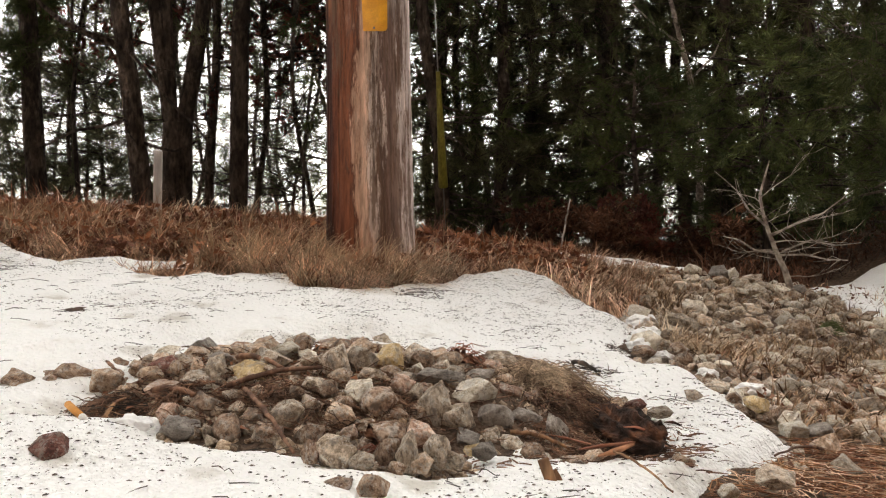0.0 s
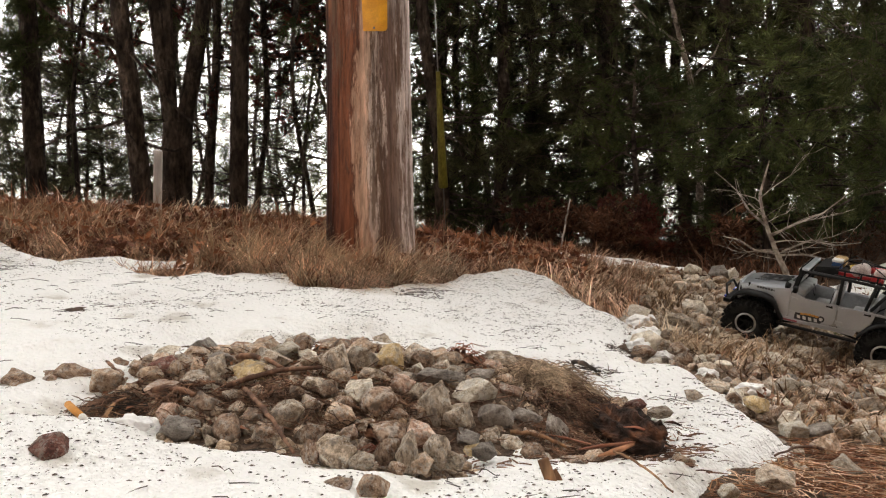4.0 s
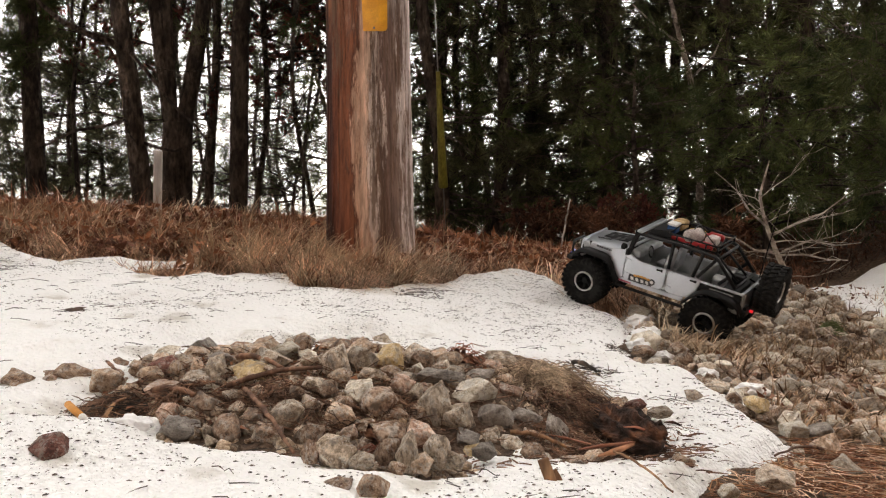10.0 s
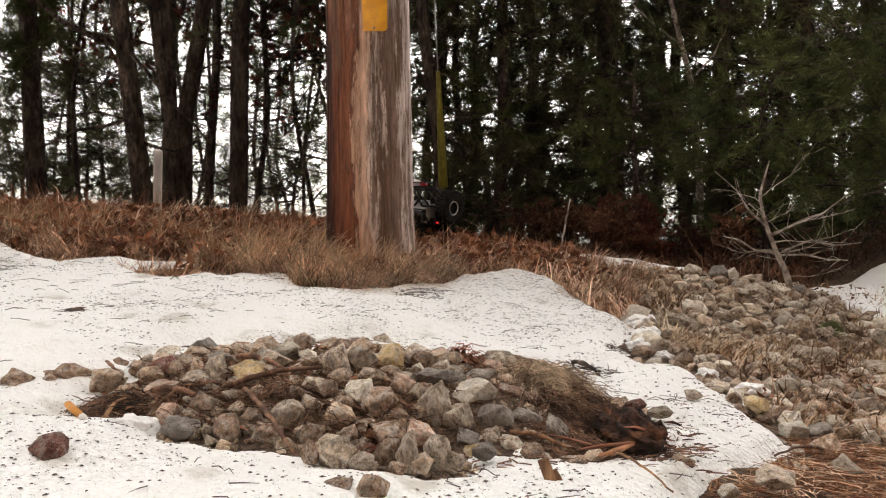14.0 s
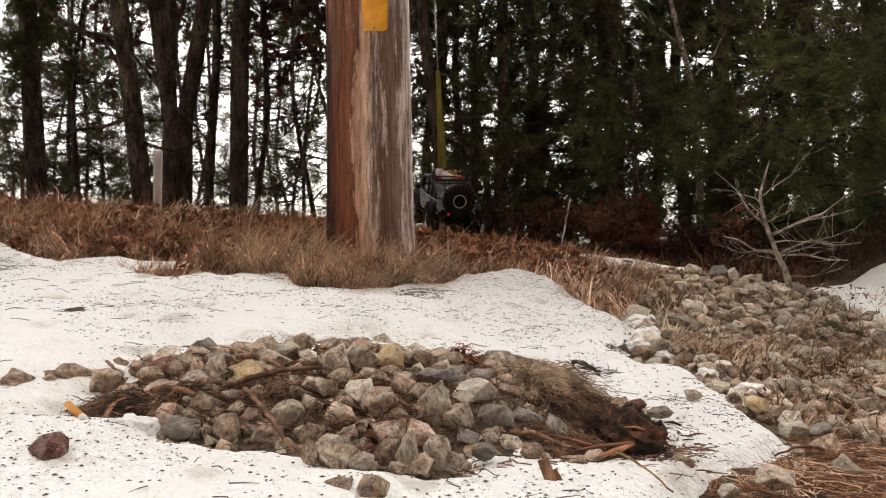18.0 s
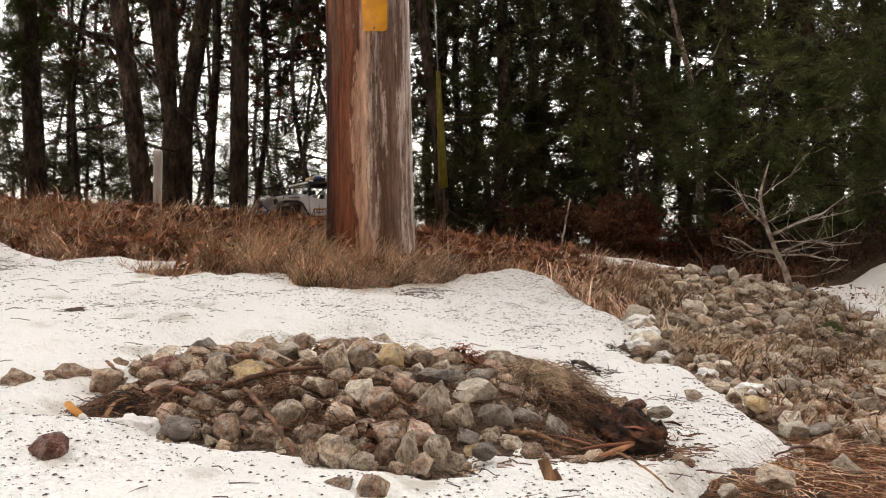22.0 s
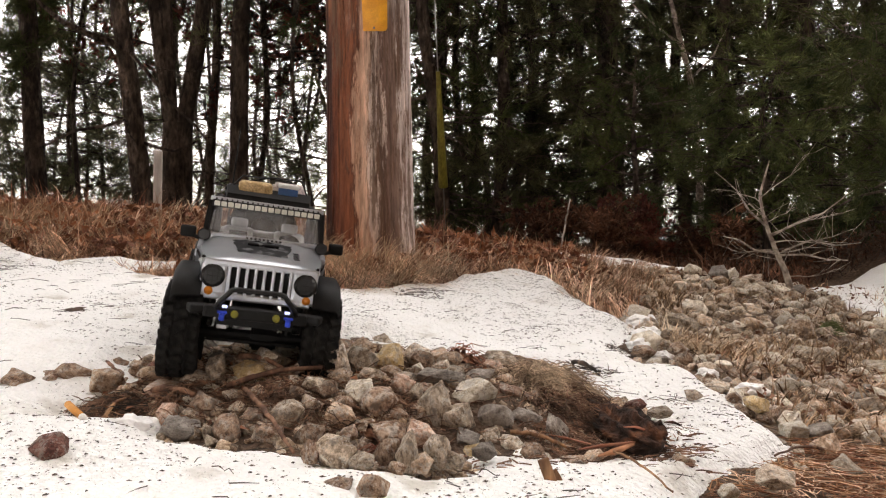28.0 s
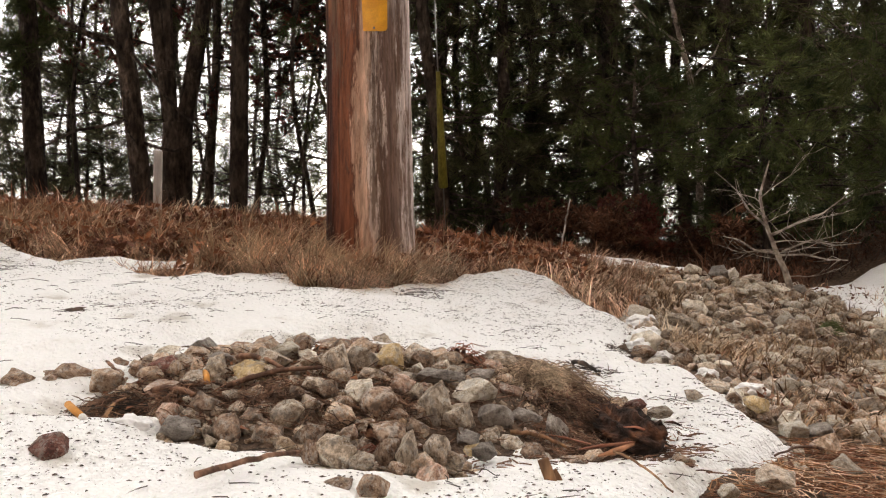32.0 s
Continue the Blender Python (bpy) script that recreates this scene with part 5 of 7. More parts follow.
specks("bark_flakes", 2200, 0.0010, 0.0038, 59, "dark bark flakes lying on the snow", 0.7)
specks("seed_scales", 8500, 0.0006, 0.0040, 60, "fine dark seed scales peppering the snow up the bank", 1.2)


def litter(name, n, lo, hi, r, keep, box_, lift, seed, material, label, rise=0.15):
    """Thin bent twigs or needles lying about, one mesh."""
    rg = np.random.default_rng(seed)
    xy = scatter(n, *box_, keep, rg)
    acc = Acc()
    for x, y in xy:
        z = max(float(snow_top(np.array(x), np.array(y))), h1(x, y)) + lift * rg.uniform(0.1, 1)
        a, e, ln = rg.uniform(0, 6.283), abs(rg.normal(0, rise)), rg.uniform(lo, hi)
        d = Vector((math.cos(a) * math.cos(e), math.sin(a) * math.cos(e), math.sin(e)))
        p = Vector((x, y, z))
        m = p + d * ln * 0.5 + Vector((rg.normal(0, 0.08), rg.normal(0, 0.08), abs(rg.normal(0, 0.05)))) * ln
        acc.tube([p, m, p + d * ln], [r * rg.uniform(0.7, 1.3), r, r * 0.5], 4, False)
    return tagged(new(name, acc.mesh(name, material)), label, "debris", kind="stuff")


on_snow = lambda x, y: (snow_depth(x, y) > 0.02) & (np.abs(x) < 0.57 * y + 0.05)
on_pile = lambda x, y: (snow_depth(x, y) < -0.005) & (y < 1.4) & (x < 0.32)
pile_edge = lambda x, y: (((x - 0.145) / 0.075) ** 2 + ((y - 1.06) / 0.09) ** 2 < 1) | (((x + 0.37) / 0.06) ** 2 + ((y - 0.94) / 0.025) ** 2 < 1)
low_corner = lambda x, y: (x > snow_right_edge(y) - 0.02) & (snow_depth(x, y) < 0.002) & (y < 1.12) & (x < 0.66)
litter("needles_on_snow", 300, 0.005, 0.035, 0.0005, on_snow, (-1.3, 0.6, 0.6, 2.3), 0.001, 62, SPECK, "thin dark twigs and pine needles on the snow", 0.05)
litter("roots", 1700, 0.008, 0.030, 0.0007, on_pile, (-0.46, 0.3, 0.79, 1.20), 0.012, 63, TWIG, "tangled roots and dead twigs between the stones", 0.28)
rg = np.random.default_rng(81)
xy = scatter(750, -0.46, 0.30, 0.80, 1.18, on_pile, rg)
c = np.stack([xy[:, 0], xy[:, 1], height(xy[:, 0], xy[:, 1]) + rg.uniform(0.002, 0.011, len(xy))], 1)
g = new("leaf_scraps", needle_mesh("leaf_scraps", c, rg.normal(0, 1, (len(c), 3)) * (1, 1, 0.3), 1, 0.011, 0.005, 0.15, rg, LEAF))
tagged(g, "scraps of brown leaf and bark between the stones", "leaves", kind="stuff")


by_log = lambda x, y: ((x - 0.235) / 0.075) ** 2 + ((y - 0.935) / 0.075) ** 2 < 1
litter("wood_shreds", 170, 0.006, 0.028, 0.0009, by_log, (0.1, 0.4, 0.84, 1.06), 0.002, 72, TWIG, "brown shreds of rotten wood strewn on the snow", 0.06)
litter("wood_shreds", 120, 0.006, 0.022, 0.0008, lambda x, y: ((x + 0.02) / 0.16) ** 2 + ((y - 0.835) / 0.035) ** 2 < 1, (-0.2, 0.2, 0.78, 0.9), 0.002, 73, TWIG, "brown root shreds strewn on the snow before the rubble", 0.06)


litter("dark_litter", 150, 0.004, 0.018, 0.0006, lambda x, y: ((x + 0.055) / 0.060) ** 2 + ((y - 1.84) / 0.045) ** 2 < 1, (-0.15, 0.05, 1.75, 1.95), 0.004, 82, SPECK, "dark clot of bark and soil on the snow", 0.25)
litter("dark_litter", 130, 0.004, 0.022, 0.0006, lambda x, y: ((x - 0.240) / 0.045) ** 2 + ((y - 1.335) / 0.040) ** 2 < 1, (0.1, 0.35, 1.25, 1.42), 0.004, 83, SPECK, "dark clot of bark and soil on the snow", 0.25)
litter("dark_litter", 80, 0.004, 0.02, 0.0006, lambda x, y: ((x - 0.345) / 0.035) ** 2 + ((y - 1.55) / 0.045) ** 2 < 1, (0.25, 0.45, 1.45, 1.65), 0.004, 84, SPECK, "dark clot of bark and soil on the snow", 0.25)
litter("bark_bits", 150, 0.002, 0.006, 0.0008, lambda x, y: on_snow(x, y) & (x > 0.16), (0.15, 0.55, 0.85, 1.7), 0.001, 97, SPECK, "bits of dark bark strewn on the snow below the rubble", 0.1)
litter("brown_needles", 130, 0.006, 0.024, 0.0004, lambda x, y: (snow_depth(x, y) > 0.0) & (snow_depth(x, y) < 0.07) & (x > 0.2), (0.2, 0.55, 0.8, 1.5), 0.001, 98, TWIG, "brown needles along the melting edge of the snow", 0.08)
litter("snow_twigs", 40, 0.015, 0.06, 0.0004, lambda x, y: on_snow(x, y) & (x > 0.15), (0.12, 0.55, 1.0, 1.5), 0.002, 85, SPECK, "thin dark twigs lying on the snow below the rubble", 0.06)
litter("snow_twigs", 22, 0.02, 0.07, 0.0005, lambda x, y: on_snow(x, y) & (x < -0.6), (-1.1, -0.6, 1.3, 1.9), 0.002, 86, SPECK, "thin dark twigs lying on the snow", 0.06)


def clump(name, cx, cy, rx, ry, hgt, n, r, ln, seed, material, label):
    """A rounded tangle of fine roots and dry grass, one mesh."""
    rg = np.random.default_rng(seed)
    acc = Acc()
    for _ in range(n):
        a, q = rg.uniform(0, 6.283), math.sqrt(rg.uniform(0, 1))
        x, y = cx + rx * q * math.cos(a), cy + ry * q * math.sin(a)
        p = Vector((x, y, h1(x, y) + hgt * (1 - q * q) * rg.uniform(0.55, 1.05)))
        b, e = a + 1.57 + rg.normal(0, 0.7), rg.normal(-0.1, 0.25)
        d = Vector((math.cos(b) * math.cos(e), math.sin(b) * math.cos(e), math.sin(e))) * ln * rg.uniform(0.5, 1.4)
        m = p + d * 0.5 + Vector((rg.normal(0, 0.12), rg.normal(0, 0.12), 0.10)) * ln
        acc.tube([p, m, p + d - Vector((0, 0, 0.2 * ln))], [r, r * 0.9, r * 0.5], 4, False)
    return tagged(new(name, acc.mesh(name, material)), label, "debris", kind="stuff")


DRYROOT = mat("dry_root", [(0.2, (0.25, 0.17, 0.115)), (0.8, (0.54, 0.41, 0.285))], 30, 0.9, 0, 60, island=0.4)
clump("dry_clump", 0.150, 1.065, 0.080, 0.075, 0.042, 2300, 0.0005, 0.034, 64, DRYROOT, "rounded clump of dry brown grass and roots on the rubble")
clump("root_mat", 0.180, 1.01, 0.085, 0.065, 0.034, 1300, 0.0007, 0.026, 68, TWIG, "dark root mat with soil beside the rubble")
clump("root_mat", 0.150, 0.925, 0.070, 0.055, 0.020, 900, 0.0006, 0.022, 96, TWIG, "dark root mat with soil beside the rubble")
for k, (x, y, a, b, n) in enumerate(((-0.185, 0.935, 0.055, 0.034, 620), (-0.045, 0.930, 0.045, 0.028, 420), (-0.290, 0.945, 0.050, 0.026, 420), (-0.130, 0.905, 0.035, 0.025, 300))):
    clump("root_mat", x, y, a, b, 0.020, n, 0.0006, 0.020, 110 + k, TWIG, "dark root mat with soil among the stones of the rubble")
clump("root_mat", -0.365, 0.945, 0.075, 0.03, 0.012, 380, 0.0006, 0.02, 69, TWIG, "dark root mat with soil beside the rubble")
litter("matted_roots", 800, 0.006, 0.020, 0.0005, lambda x, y: on_pile(x, y) & (rough_field(x, y, 3.0) > -0.1), (-0.46, 0.16, 0.79, 1.00), 0.014, 88, TWIG, "dark roots and rotten bark matted between the stones", 0.35)
clump("pine_tuft", -0.060, 0.842, 0.024, 0.016, 0.022, 170, 0.0006, 0.024, 89, RUST, "rusty tuft of dead pine needles in the rubble")
clump("pine_tuft", 0.030, 1.150, 0.030, 0.020, 0.035, 150, 0.0007, 0.026, 90, RUST, "rusty tuft of dead pine needles in the rubble")
litter("dark_roots", 300, 0.015, 0.045, 0.0006, pile_edge, (-0.55, 0.4, 0.8, 1.3), 0.012, 65, SPECK, "dark roots matted with soil", 0.2)
litter("pine_straw", 1700, 0.015, 0.05, 0.0006, low_corner, (0.1, 0.7, 0.72, 1.12), 0.006, 66, STRAW, "rusty pine needles and straw on the ground", 0.03)

litter("dry_straw", 1300, 0.015, 0.06, 0.0005, low_corner, (0.1, 0.7, 0.72, 1.12), 0.007, 67, GRASS, "dry tan straw on the ground", 0.03)


def leaf_mesh(seed):
    """A curled dry oak leaf with lobes."""
    rg = np.random.default_rng(seed)
    bm = bmesh.new()
    ring, mid = [], []
    for k in range(15):
        t = k / 14
        w = 0.32 * math.sin(math.pi * t ** 0.8) * (0.72 + 0.28 * math.cos(t * 26)) + 0.01
        c = 0.25 * (t - 0.5) ** 2 + rg.normal(0, 0.01)
        mid.append(bm.verts.new((t - 0.5, 0, c)))
        ring.append((bm.verts.new((t - 0.5, w, c + 0.9 * w * w + rg.normal(0, 0.02))), bm.verts.new((t - 0.5, -w, c + 0.7 * w * w + rg.normal(0, 0.02)))))
    for k in range(14):
        bm.faces.new((mid[k], mid[k + 1], ring[k + 1][0], ring[k][0]))
        bm.faces.new((mid[k + 1], mid[k], ring[k][1], ring[k + 1][1]))
    bmesh.ops.solidify(bm, geom=bm.faces[:], thickness=0.012)
    me = bpy.data.meshes.new("oak_leaf")
    bm.to_mesh(me)
    bm.free()
    me.materials.append(LEAF)
    me.polygons.foreach_set("use_smooth", [True] * len(me.polygons))
    return me


LEAVES = [leaf_mesh(k) for k in range(4)]


def leaf(x, y, z, size, turn, tilt, k=0):
    ob = new("oak_leaf", LEAVES[k % 4])
    ob.matrix_world = pose(x, y, z, tilt, tilt * 0.5, turn)
    ob.scale = (size,) * 3
    return tagged(ob, "curled dry reddish-brown oak leaf on the ground", "leaf", "fallen oak leaves")


leaf(*(-1.072, 2.060, 0.306), 0.075, 20, 60, 0)
leaf(*(0.028, 1.096, 0.152), 0.045, 10, 40, 1)
leaf(*(0.039, 1.080, 0.150), 0.04, 80, 30, 2)
leaf(*(-0.063, 0.872, 0.096), 0.06, 30, 25, 3)
leaf(*(-0.050, 0.858, 0.089), 0.05, 160, 20, 0)
leaf(*(0.658, 1.314, 0.042), 0.055, 70, 35, 1)
leaf(*(0.221, 1.070, 0.095), 0.035, 10, 15, 3)
rg = np.random.default_rng(71)
for i in range(46):
    x, y = rg.uniform(-1.3, 0.5), rg.uniform(2.05, 2.9)
    if snow_depth(np.array(x), np.array(y)) > -0.03 or math.hypot(x - PX, y - PY) < 0.16:
        continue
    leaf(x, y, h1(x, y) + rg.uniform(0.015, 0.06), rg.uniform(0.045, 0.085), rg.uniform(0, 360), rg.uniform(10, 70), i)


def stick(p, q, r, seed, material, label, bend=0.006, name="stick"):
    """A bent, knotty stick from p to q, its origin in the middle."""
    rg = np.random.default_rng(seed)
    p, q = Vector(p), Vector(q)
    c = (p + q) / 2
    pts, rad = [], []
    for k in range(13):
        t = k / 12
        pts.append(p.lerp(q, t) - c + Vector((rg.normal(0, bend * 0.09), rg.normal(0, bend * 0.09), bend * math.sin(math.pi * t) + rg.normal(0, bend * 0.06))))
        rad.append(r * (1.1 - 0.4 * t) * rg.uniform(0.93, 1.08))
    a = Acc()
    a.tube(pts, rad, 9)
    ob = new(name, a.mesh(name, material))
    ob.location = c
    return tagged(ob, label, "stick", "sticks")


STICKBARK = mat("stick_bark", [(0.35, (0.10, 0.05, 0.032)), (0.65, (0.26, 0.14, 0.09))], 50, 0.85, 0.6, 160, mottle=0.35, stretch=(1, 1, 0.5), dist=0.002)
loose_stick = stick((-0.230, 0.936, 0.137), (-0.154, 0.832, 0.090), 0.0029, 1, STICKBARK, "reddish-brown broken stick on the rubble")
stick((-0.253, 0.944, 0.140), (-0.146, 0.982, 0.156), 0.0034, 2, STICKBARK, "dark brown stick lying across the rubble")
stick((-0.472, 1.102, 0.147), (-0.403, 1.008, 0.143), 0.0026, 3, STICKBARK, "short forked twig at the edge of the rubble")
stick((-0.453, 1.120, 0.132), (-0.427, 1.160, 0.151), 0.0016, 4, STICKBARK, "thin twig leaning on the snow")
stick((-0.270, 1.130, 0.143), (-0.257, 1.150, 0.169), 0.0016, 5, STICKBARK, "thin upright twig in the rubble")
stick((-0.258, 1.014, 0.165), (-0.194, 0.976, 0.156), 0.0036, 6, STICKBARK, "brown twig on the rubble")
stick((-0.342, 0.952, 0.133), (-0.287, 0.934, 0.131), 0.0040, 7, STICKBARK, "short thick broken branch on the rubble")
stick((0.446, 0.946, 0.066), (0.370, 0.900, 0.070), 0.0017, 8, STICKBARK, "dark wet stick beside the stones")
stick((0.077, 0.914, 0.093), (0.146, 0.902, 0.074), 0.0024, 9, CUTWOOD, "splintered orange-brown twig on the rubble")
stick((-0.379, 0.898, 0.109), (-0.370, 0.942, 0.126), 0.0022, 10, CUTWOOD, "splintered orange-brown twig on the rubble")
stick((0.182, 0.866, 0.083), (0.216, 0.760, 0.071), 0.0014, 11, CUTWOOD, "thin pale twig on the snow")
stick((-0.658, 1.300, 0.165), (-0.605, 1.160, 0.129), 0.0010, 12, CUTWOOD, "bent reddish pine needles on the snow", 0.01)
stick((-0.658, 1.300, 0.163), (-0.577, 1.160, 0.129), 0.0010, 13, CUTWOOD, "bent reddish pine needles on the snow", 0.01)
stick((0.204, 1.280, 0.120), (0.238, 1.250, 0.110), 0.0032, 14, SPECK, "dark crumbling bark piece on the snow")
stick((-0.864, 1.780, 0.227), (-0.786, 1.750, 0.213), 0.003, 15, SPECK, "dark twig on the snow")
stick((-0.195, 1.520, 0.162), (-0.173, 1.510, 0.160), 0.005, 16, SPECK, "dark crumbling bark piece on the snow")


def rotten_wood():
    """Dark rotten branch end with a reddish broken face."""
    root = new("rotten_wood")
    c = Vector((0.211, 0.926, 0.084))
    root.location = c
    rg = np.random.default_rng(9)
    a = Acc()
    pts = [Vector(p) - c for p in ((0.174, 1.054, 0.098), (0.183, 1.024, 0.094), (0.198, 0.988, 0.090), (0.211, 0.954, 0.086), (0.225, 0.930, 0.082), (0.236, 0.916, 0.080), (0.247, 0.910, 0.078))]
    rad = [0.009, 0.014, 0.018, 0.020, 0.021, 0.020, 0.012]
    line = [pts[k // 8].lerp(pts[min(k // 8 + 1, 6)], k % 8 / 8) for k in range(49)]
    a.tube(line, [np.interp(k / 8, range(7), rad) for k in range(49)], 40)
    me = a.mesh("log", ROT)
    axis = (pts[-1] - pts[0]).normalized()
    for v in me.vertices:
        # Splintered ridges along the grain.
        s = v.co.dot(axis)
        off = v.co - min(line, key=lambda p: (p - v.co).length_squared)
        n = off - axis * off.dot(axis)
        k = n.normalized() * 2.2 + Vector((0, 0, s * 14))
        v.co += n * (0.55 * noise.noise(k) + 0.5 * noise.noise(k * 3.1) + 0.3 * noise.noise(k * 7)) + axis * 0.006 * noise.noise(k * 4)
    for k in range(26):
        p = line[int(rg.uniform(4, 47))] + Vector(rg.normal(0, 0.010, 3))
        d = axis * rg.uniform(0.012, 0.03) + Vector(rg.normal(0, 0.005, 3))
        a = Acc()
        a.tube([p, p + d * 0.5 + Vector((0, 0, 0.002)), p + d], [0.0006, 0.0018, 0.0004], 5)
        child("shard", a.mesh("shard", ROT), root)
    child("log", me, root)
    b = Acc()
    b.tube([Vector(p) - c for p in ((0.163, 0.846, 0.083), (0.187, 0.872, 0.082), (0.214, 0.906, 0.081))], [0.0012, 0.0035, 0.002], 6)
    child("splinter", b.mesh("splinter", LEAF), root, "reddish broken splinter")
    for p, q, w in (((0.150, 0.892, 0.080), (0.215, 0.905, 0.084), 0.0036), ((0.120, 0.915, 0.090), (0.165, 0.900, 0.083), 0.0026), ((0.205, 0.925, 0.096), (0.240, 0.908, 0.094), 0.0036)):
        p, q = Vector(p) - c, Vector(q) - c
        b = Acc()
        b.tube([p, p.lerp(q, 0.4) + Vector((0, 0, 0.003)), q], [w * 0.25, w, w * 0.6], 7)
        me = b.mesh("bark_strip", RUST)
        for v in me.vertices:
            v.co.z -= 0.6 * (v.co.z - p.lerp(q, (v.co - p).dot(q - p) / (q - p).length_squared).z)
            v.co += Vector((0, 0, 0.004)) * noise.noise(v.co * 120)
        child("bark_strip", me, root, "rusty strip of bark")
    return tagged(root, "dark rotten wood with a reddish broken splinter", "wood")


rotten_wood()


def butt(p, q, name="cigarette_butt"):
    p, q = Vector(p), Vector(q)
    root = new(name)
    root.location = (p + q) / 2
    d = (q - p).normalized()
    ln = (q - p).length
    part("filter", cyl(-d * ln / 2, d * ln * 0.36, 0.0041, 0.0039, 16, 0.0004), plain("cork_paper", (0.62, 0.27, 0.06), 0.7), root, "orange cork paper", True)
    part("burnt_end", cyl(d * ln * 0.36, d * ln / 2, 0.0040, 0.0038, 16), plain("white_paper", (0.72, 0.70, 0.66), 0.8), root, "white paper end", True)
    return tagged(root, "crushed orange and white cigarette butt", "litter", "cigarette butts")


butt((-0.418, 0.900, 0.127), (-0.382, 0.860, 0.119))
loose_butt = butt((-0.279, 0.954, 0.142), (-0.289, 0.984, 0.153))
chip = part("wood_chip", merge(box(0, 0, 0, 0.011, 0.005, 0.034, 0.001, m=Matrix.Rotation(-0.35, 4, "Y")), box(0.010, 0.002, -0.008, 0.009, 0.004, 0.028, 0.001, m=Matrix.Rotation(-0.5, 4, "Y"))), CUTWOOD, None)
chip.location = (0.101, 0.770, 0.084)
tagged(chip, "split orange wood chip standing in the snow", "wood chip")


def ice(c, s, seed):
    rg = np.random.default_rng(seed)
    bm = bmesh.new()
    bmesh.ops.create_icosphere(bm, subdivisions=4, radius=1)
    for v in bm.verts:
        v.co *= 1 + 0.4 * noise.noise(v.co * 1.6 + Vector((seed, 0, 0))) + 0.28 * noise.noise(v.co * 4.5) + 0.16 * noise.noise(v.co * 11)
        v.co = Vector((v.co.x * s[0], v.co.y * s[1], v.co.z * s[2]))
    ob = part("ice_lump", bm, SLUSH, None, "", True)
    ob.location = c
    return tagged(ob, "lump of grey granular ice beside the rubble", "ice", "ice lumps")


ice((-0.343, 0.882, 0.105), (0.023, 0.016, 0.012), 1)
for k, (x, y, w) in enumerate(((0.515, 1.350, 0.026), (0.392, 1.62, 0.024), (0.42, 1.70, 0.030), (0.455, 1.78, 0.026), (0.46, 1.90, 0.030), (0.50, 1.96, 0.022), (0.425, 1.56, 0.018), (0.475, 1.45, 0.020))):
    ice((x, y, h1(x, y) + 0.35 * w), (w, w * 0.8, w * 0.62), 2 + k)


def shrub(seed, x, y, n, ln, top, material, label):
    """A shrub with withered leaves: several stems from one foot, thin branches, small leaves."""
    rg = np.random.default_rng(seed)
    root = new("russet_shrub")
    z0 = h1(x, y) - 0.03
    root.location = (x, y, z0)
    for k in range(4):
        a = Acc()
        e = Vector((rg.normal(0, 0.12), rg.normal(0, 0.1), top * rg.uniform(0.7, 1.0)))
        a.tube([(0, 0, 0), e * 0.5 + Vector((rg.normal(0, 0.03), 0, 0)), e], [0.008, 0.006, 0.002], 6)
        child("stem", a.mesh("stem", TWIG), root)
    b = Acc()
    tips, ways = limb_set(b, rg, lambda z: Vector((0, 0, z)), n, 0.05, top * 0.8, ln, 0.5, 0.04, 0.003, 7)
    tagged(child("branchwork", b.mesh("branchwork", TWIG), root), kind="stuff")
    tagged(child("foliage", needle_mesh("foliage", tips, ways, 9, 0.026, 0.009, 0.8, rg, material), root), kind="stuff")
    return tagged(root, label, "shrub", "shrubs")


shrub(91, 0.74, 3.9, 26, 0.24, 0.26, BRUSH, "russet shrub with withered leaves before the evergreens")
shrub(92, 0.94, 4.1, 26, 0.24, 0.30, OAK, "russet shrub with withered leaves before the evergreens")
shrub(93, 0.45, 4.0, 18, 0.20, 0.25, BRUSH, "low brown shrub with withered leaves before the evergreens")
shrub(94, 1.25, 3.7, 18, 0.20, 0.22, BRUSH, "low brown shrub with withered leaves before the evergreens")
tagged(clump("evergreen_sprig", 1.06, 2.20, 0.036, 0.024, 0.045, 150, 0.0008, 0.026, 95, NEEDLE2, "small green sprig between the stones"), category="plant")
stick((0.453, 3.100, 0.289), (0.488, 3.100, 0.493), 0.0035, 17, GREYTWIG, "thin bare grey stem standing in the brush", 0.012)

rg = np.random.default_rng(79)
xy = scatter(2600, 0.3, 2.3, 2.85, 4.2, lambda x, y: (np.abs(x) < 0.57 * y + 0.1) & (((x - 1.78) / 0.66) ** 2 + ((y - 2.72) / 0.62) ** 2 > 1), rg)
c = np.stack([xy[:, 0], xy[:, 1], height(xy[:, 0], xy[:, 1]) + rg.uniform(0.003, 0.02, len(xy))], 1)
g = new("leaf_litter", needle_mesh("leaf_litter", c, rg.normal(0, 1, (len(c), 3)) * (1, 1, 0.3), 1, 0.030, 0.013, 0.3, rg, BRUSH))
tagged(g, "brown leaf litter under the evergreens", "leaves", kind="stuff")
rg = np.random.default_rng(78)
xy = scatter(900, 0.3, 1.75, 0.95, 2.9, lambda x, y: (x > snow_right_edge(y) + 0.03) & (np.abs(x) < 0.57 * y + 0.1) & (rough_field(x, y, 2.0) > 0.1), rg)
c = np.stack([xy[:, 0], xy[:, 1], height(xy[:, 0], xy[:, 1]) + rg.uniform(0.004, 0.028, len(xy))], 1)
g = new("leaf_litter", needle_mesh("leaf_litter", c, rg.normal(0, 1, (len(c), 3)) * (1, 1, 0.3), 1, 0.020, 0.009, 0.3, rg, BRUSH))
tagged(g, "scraps of brown leaves between the gully stones", "leaves", kind="stuff")


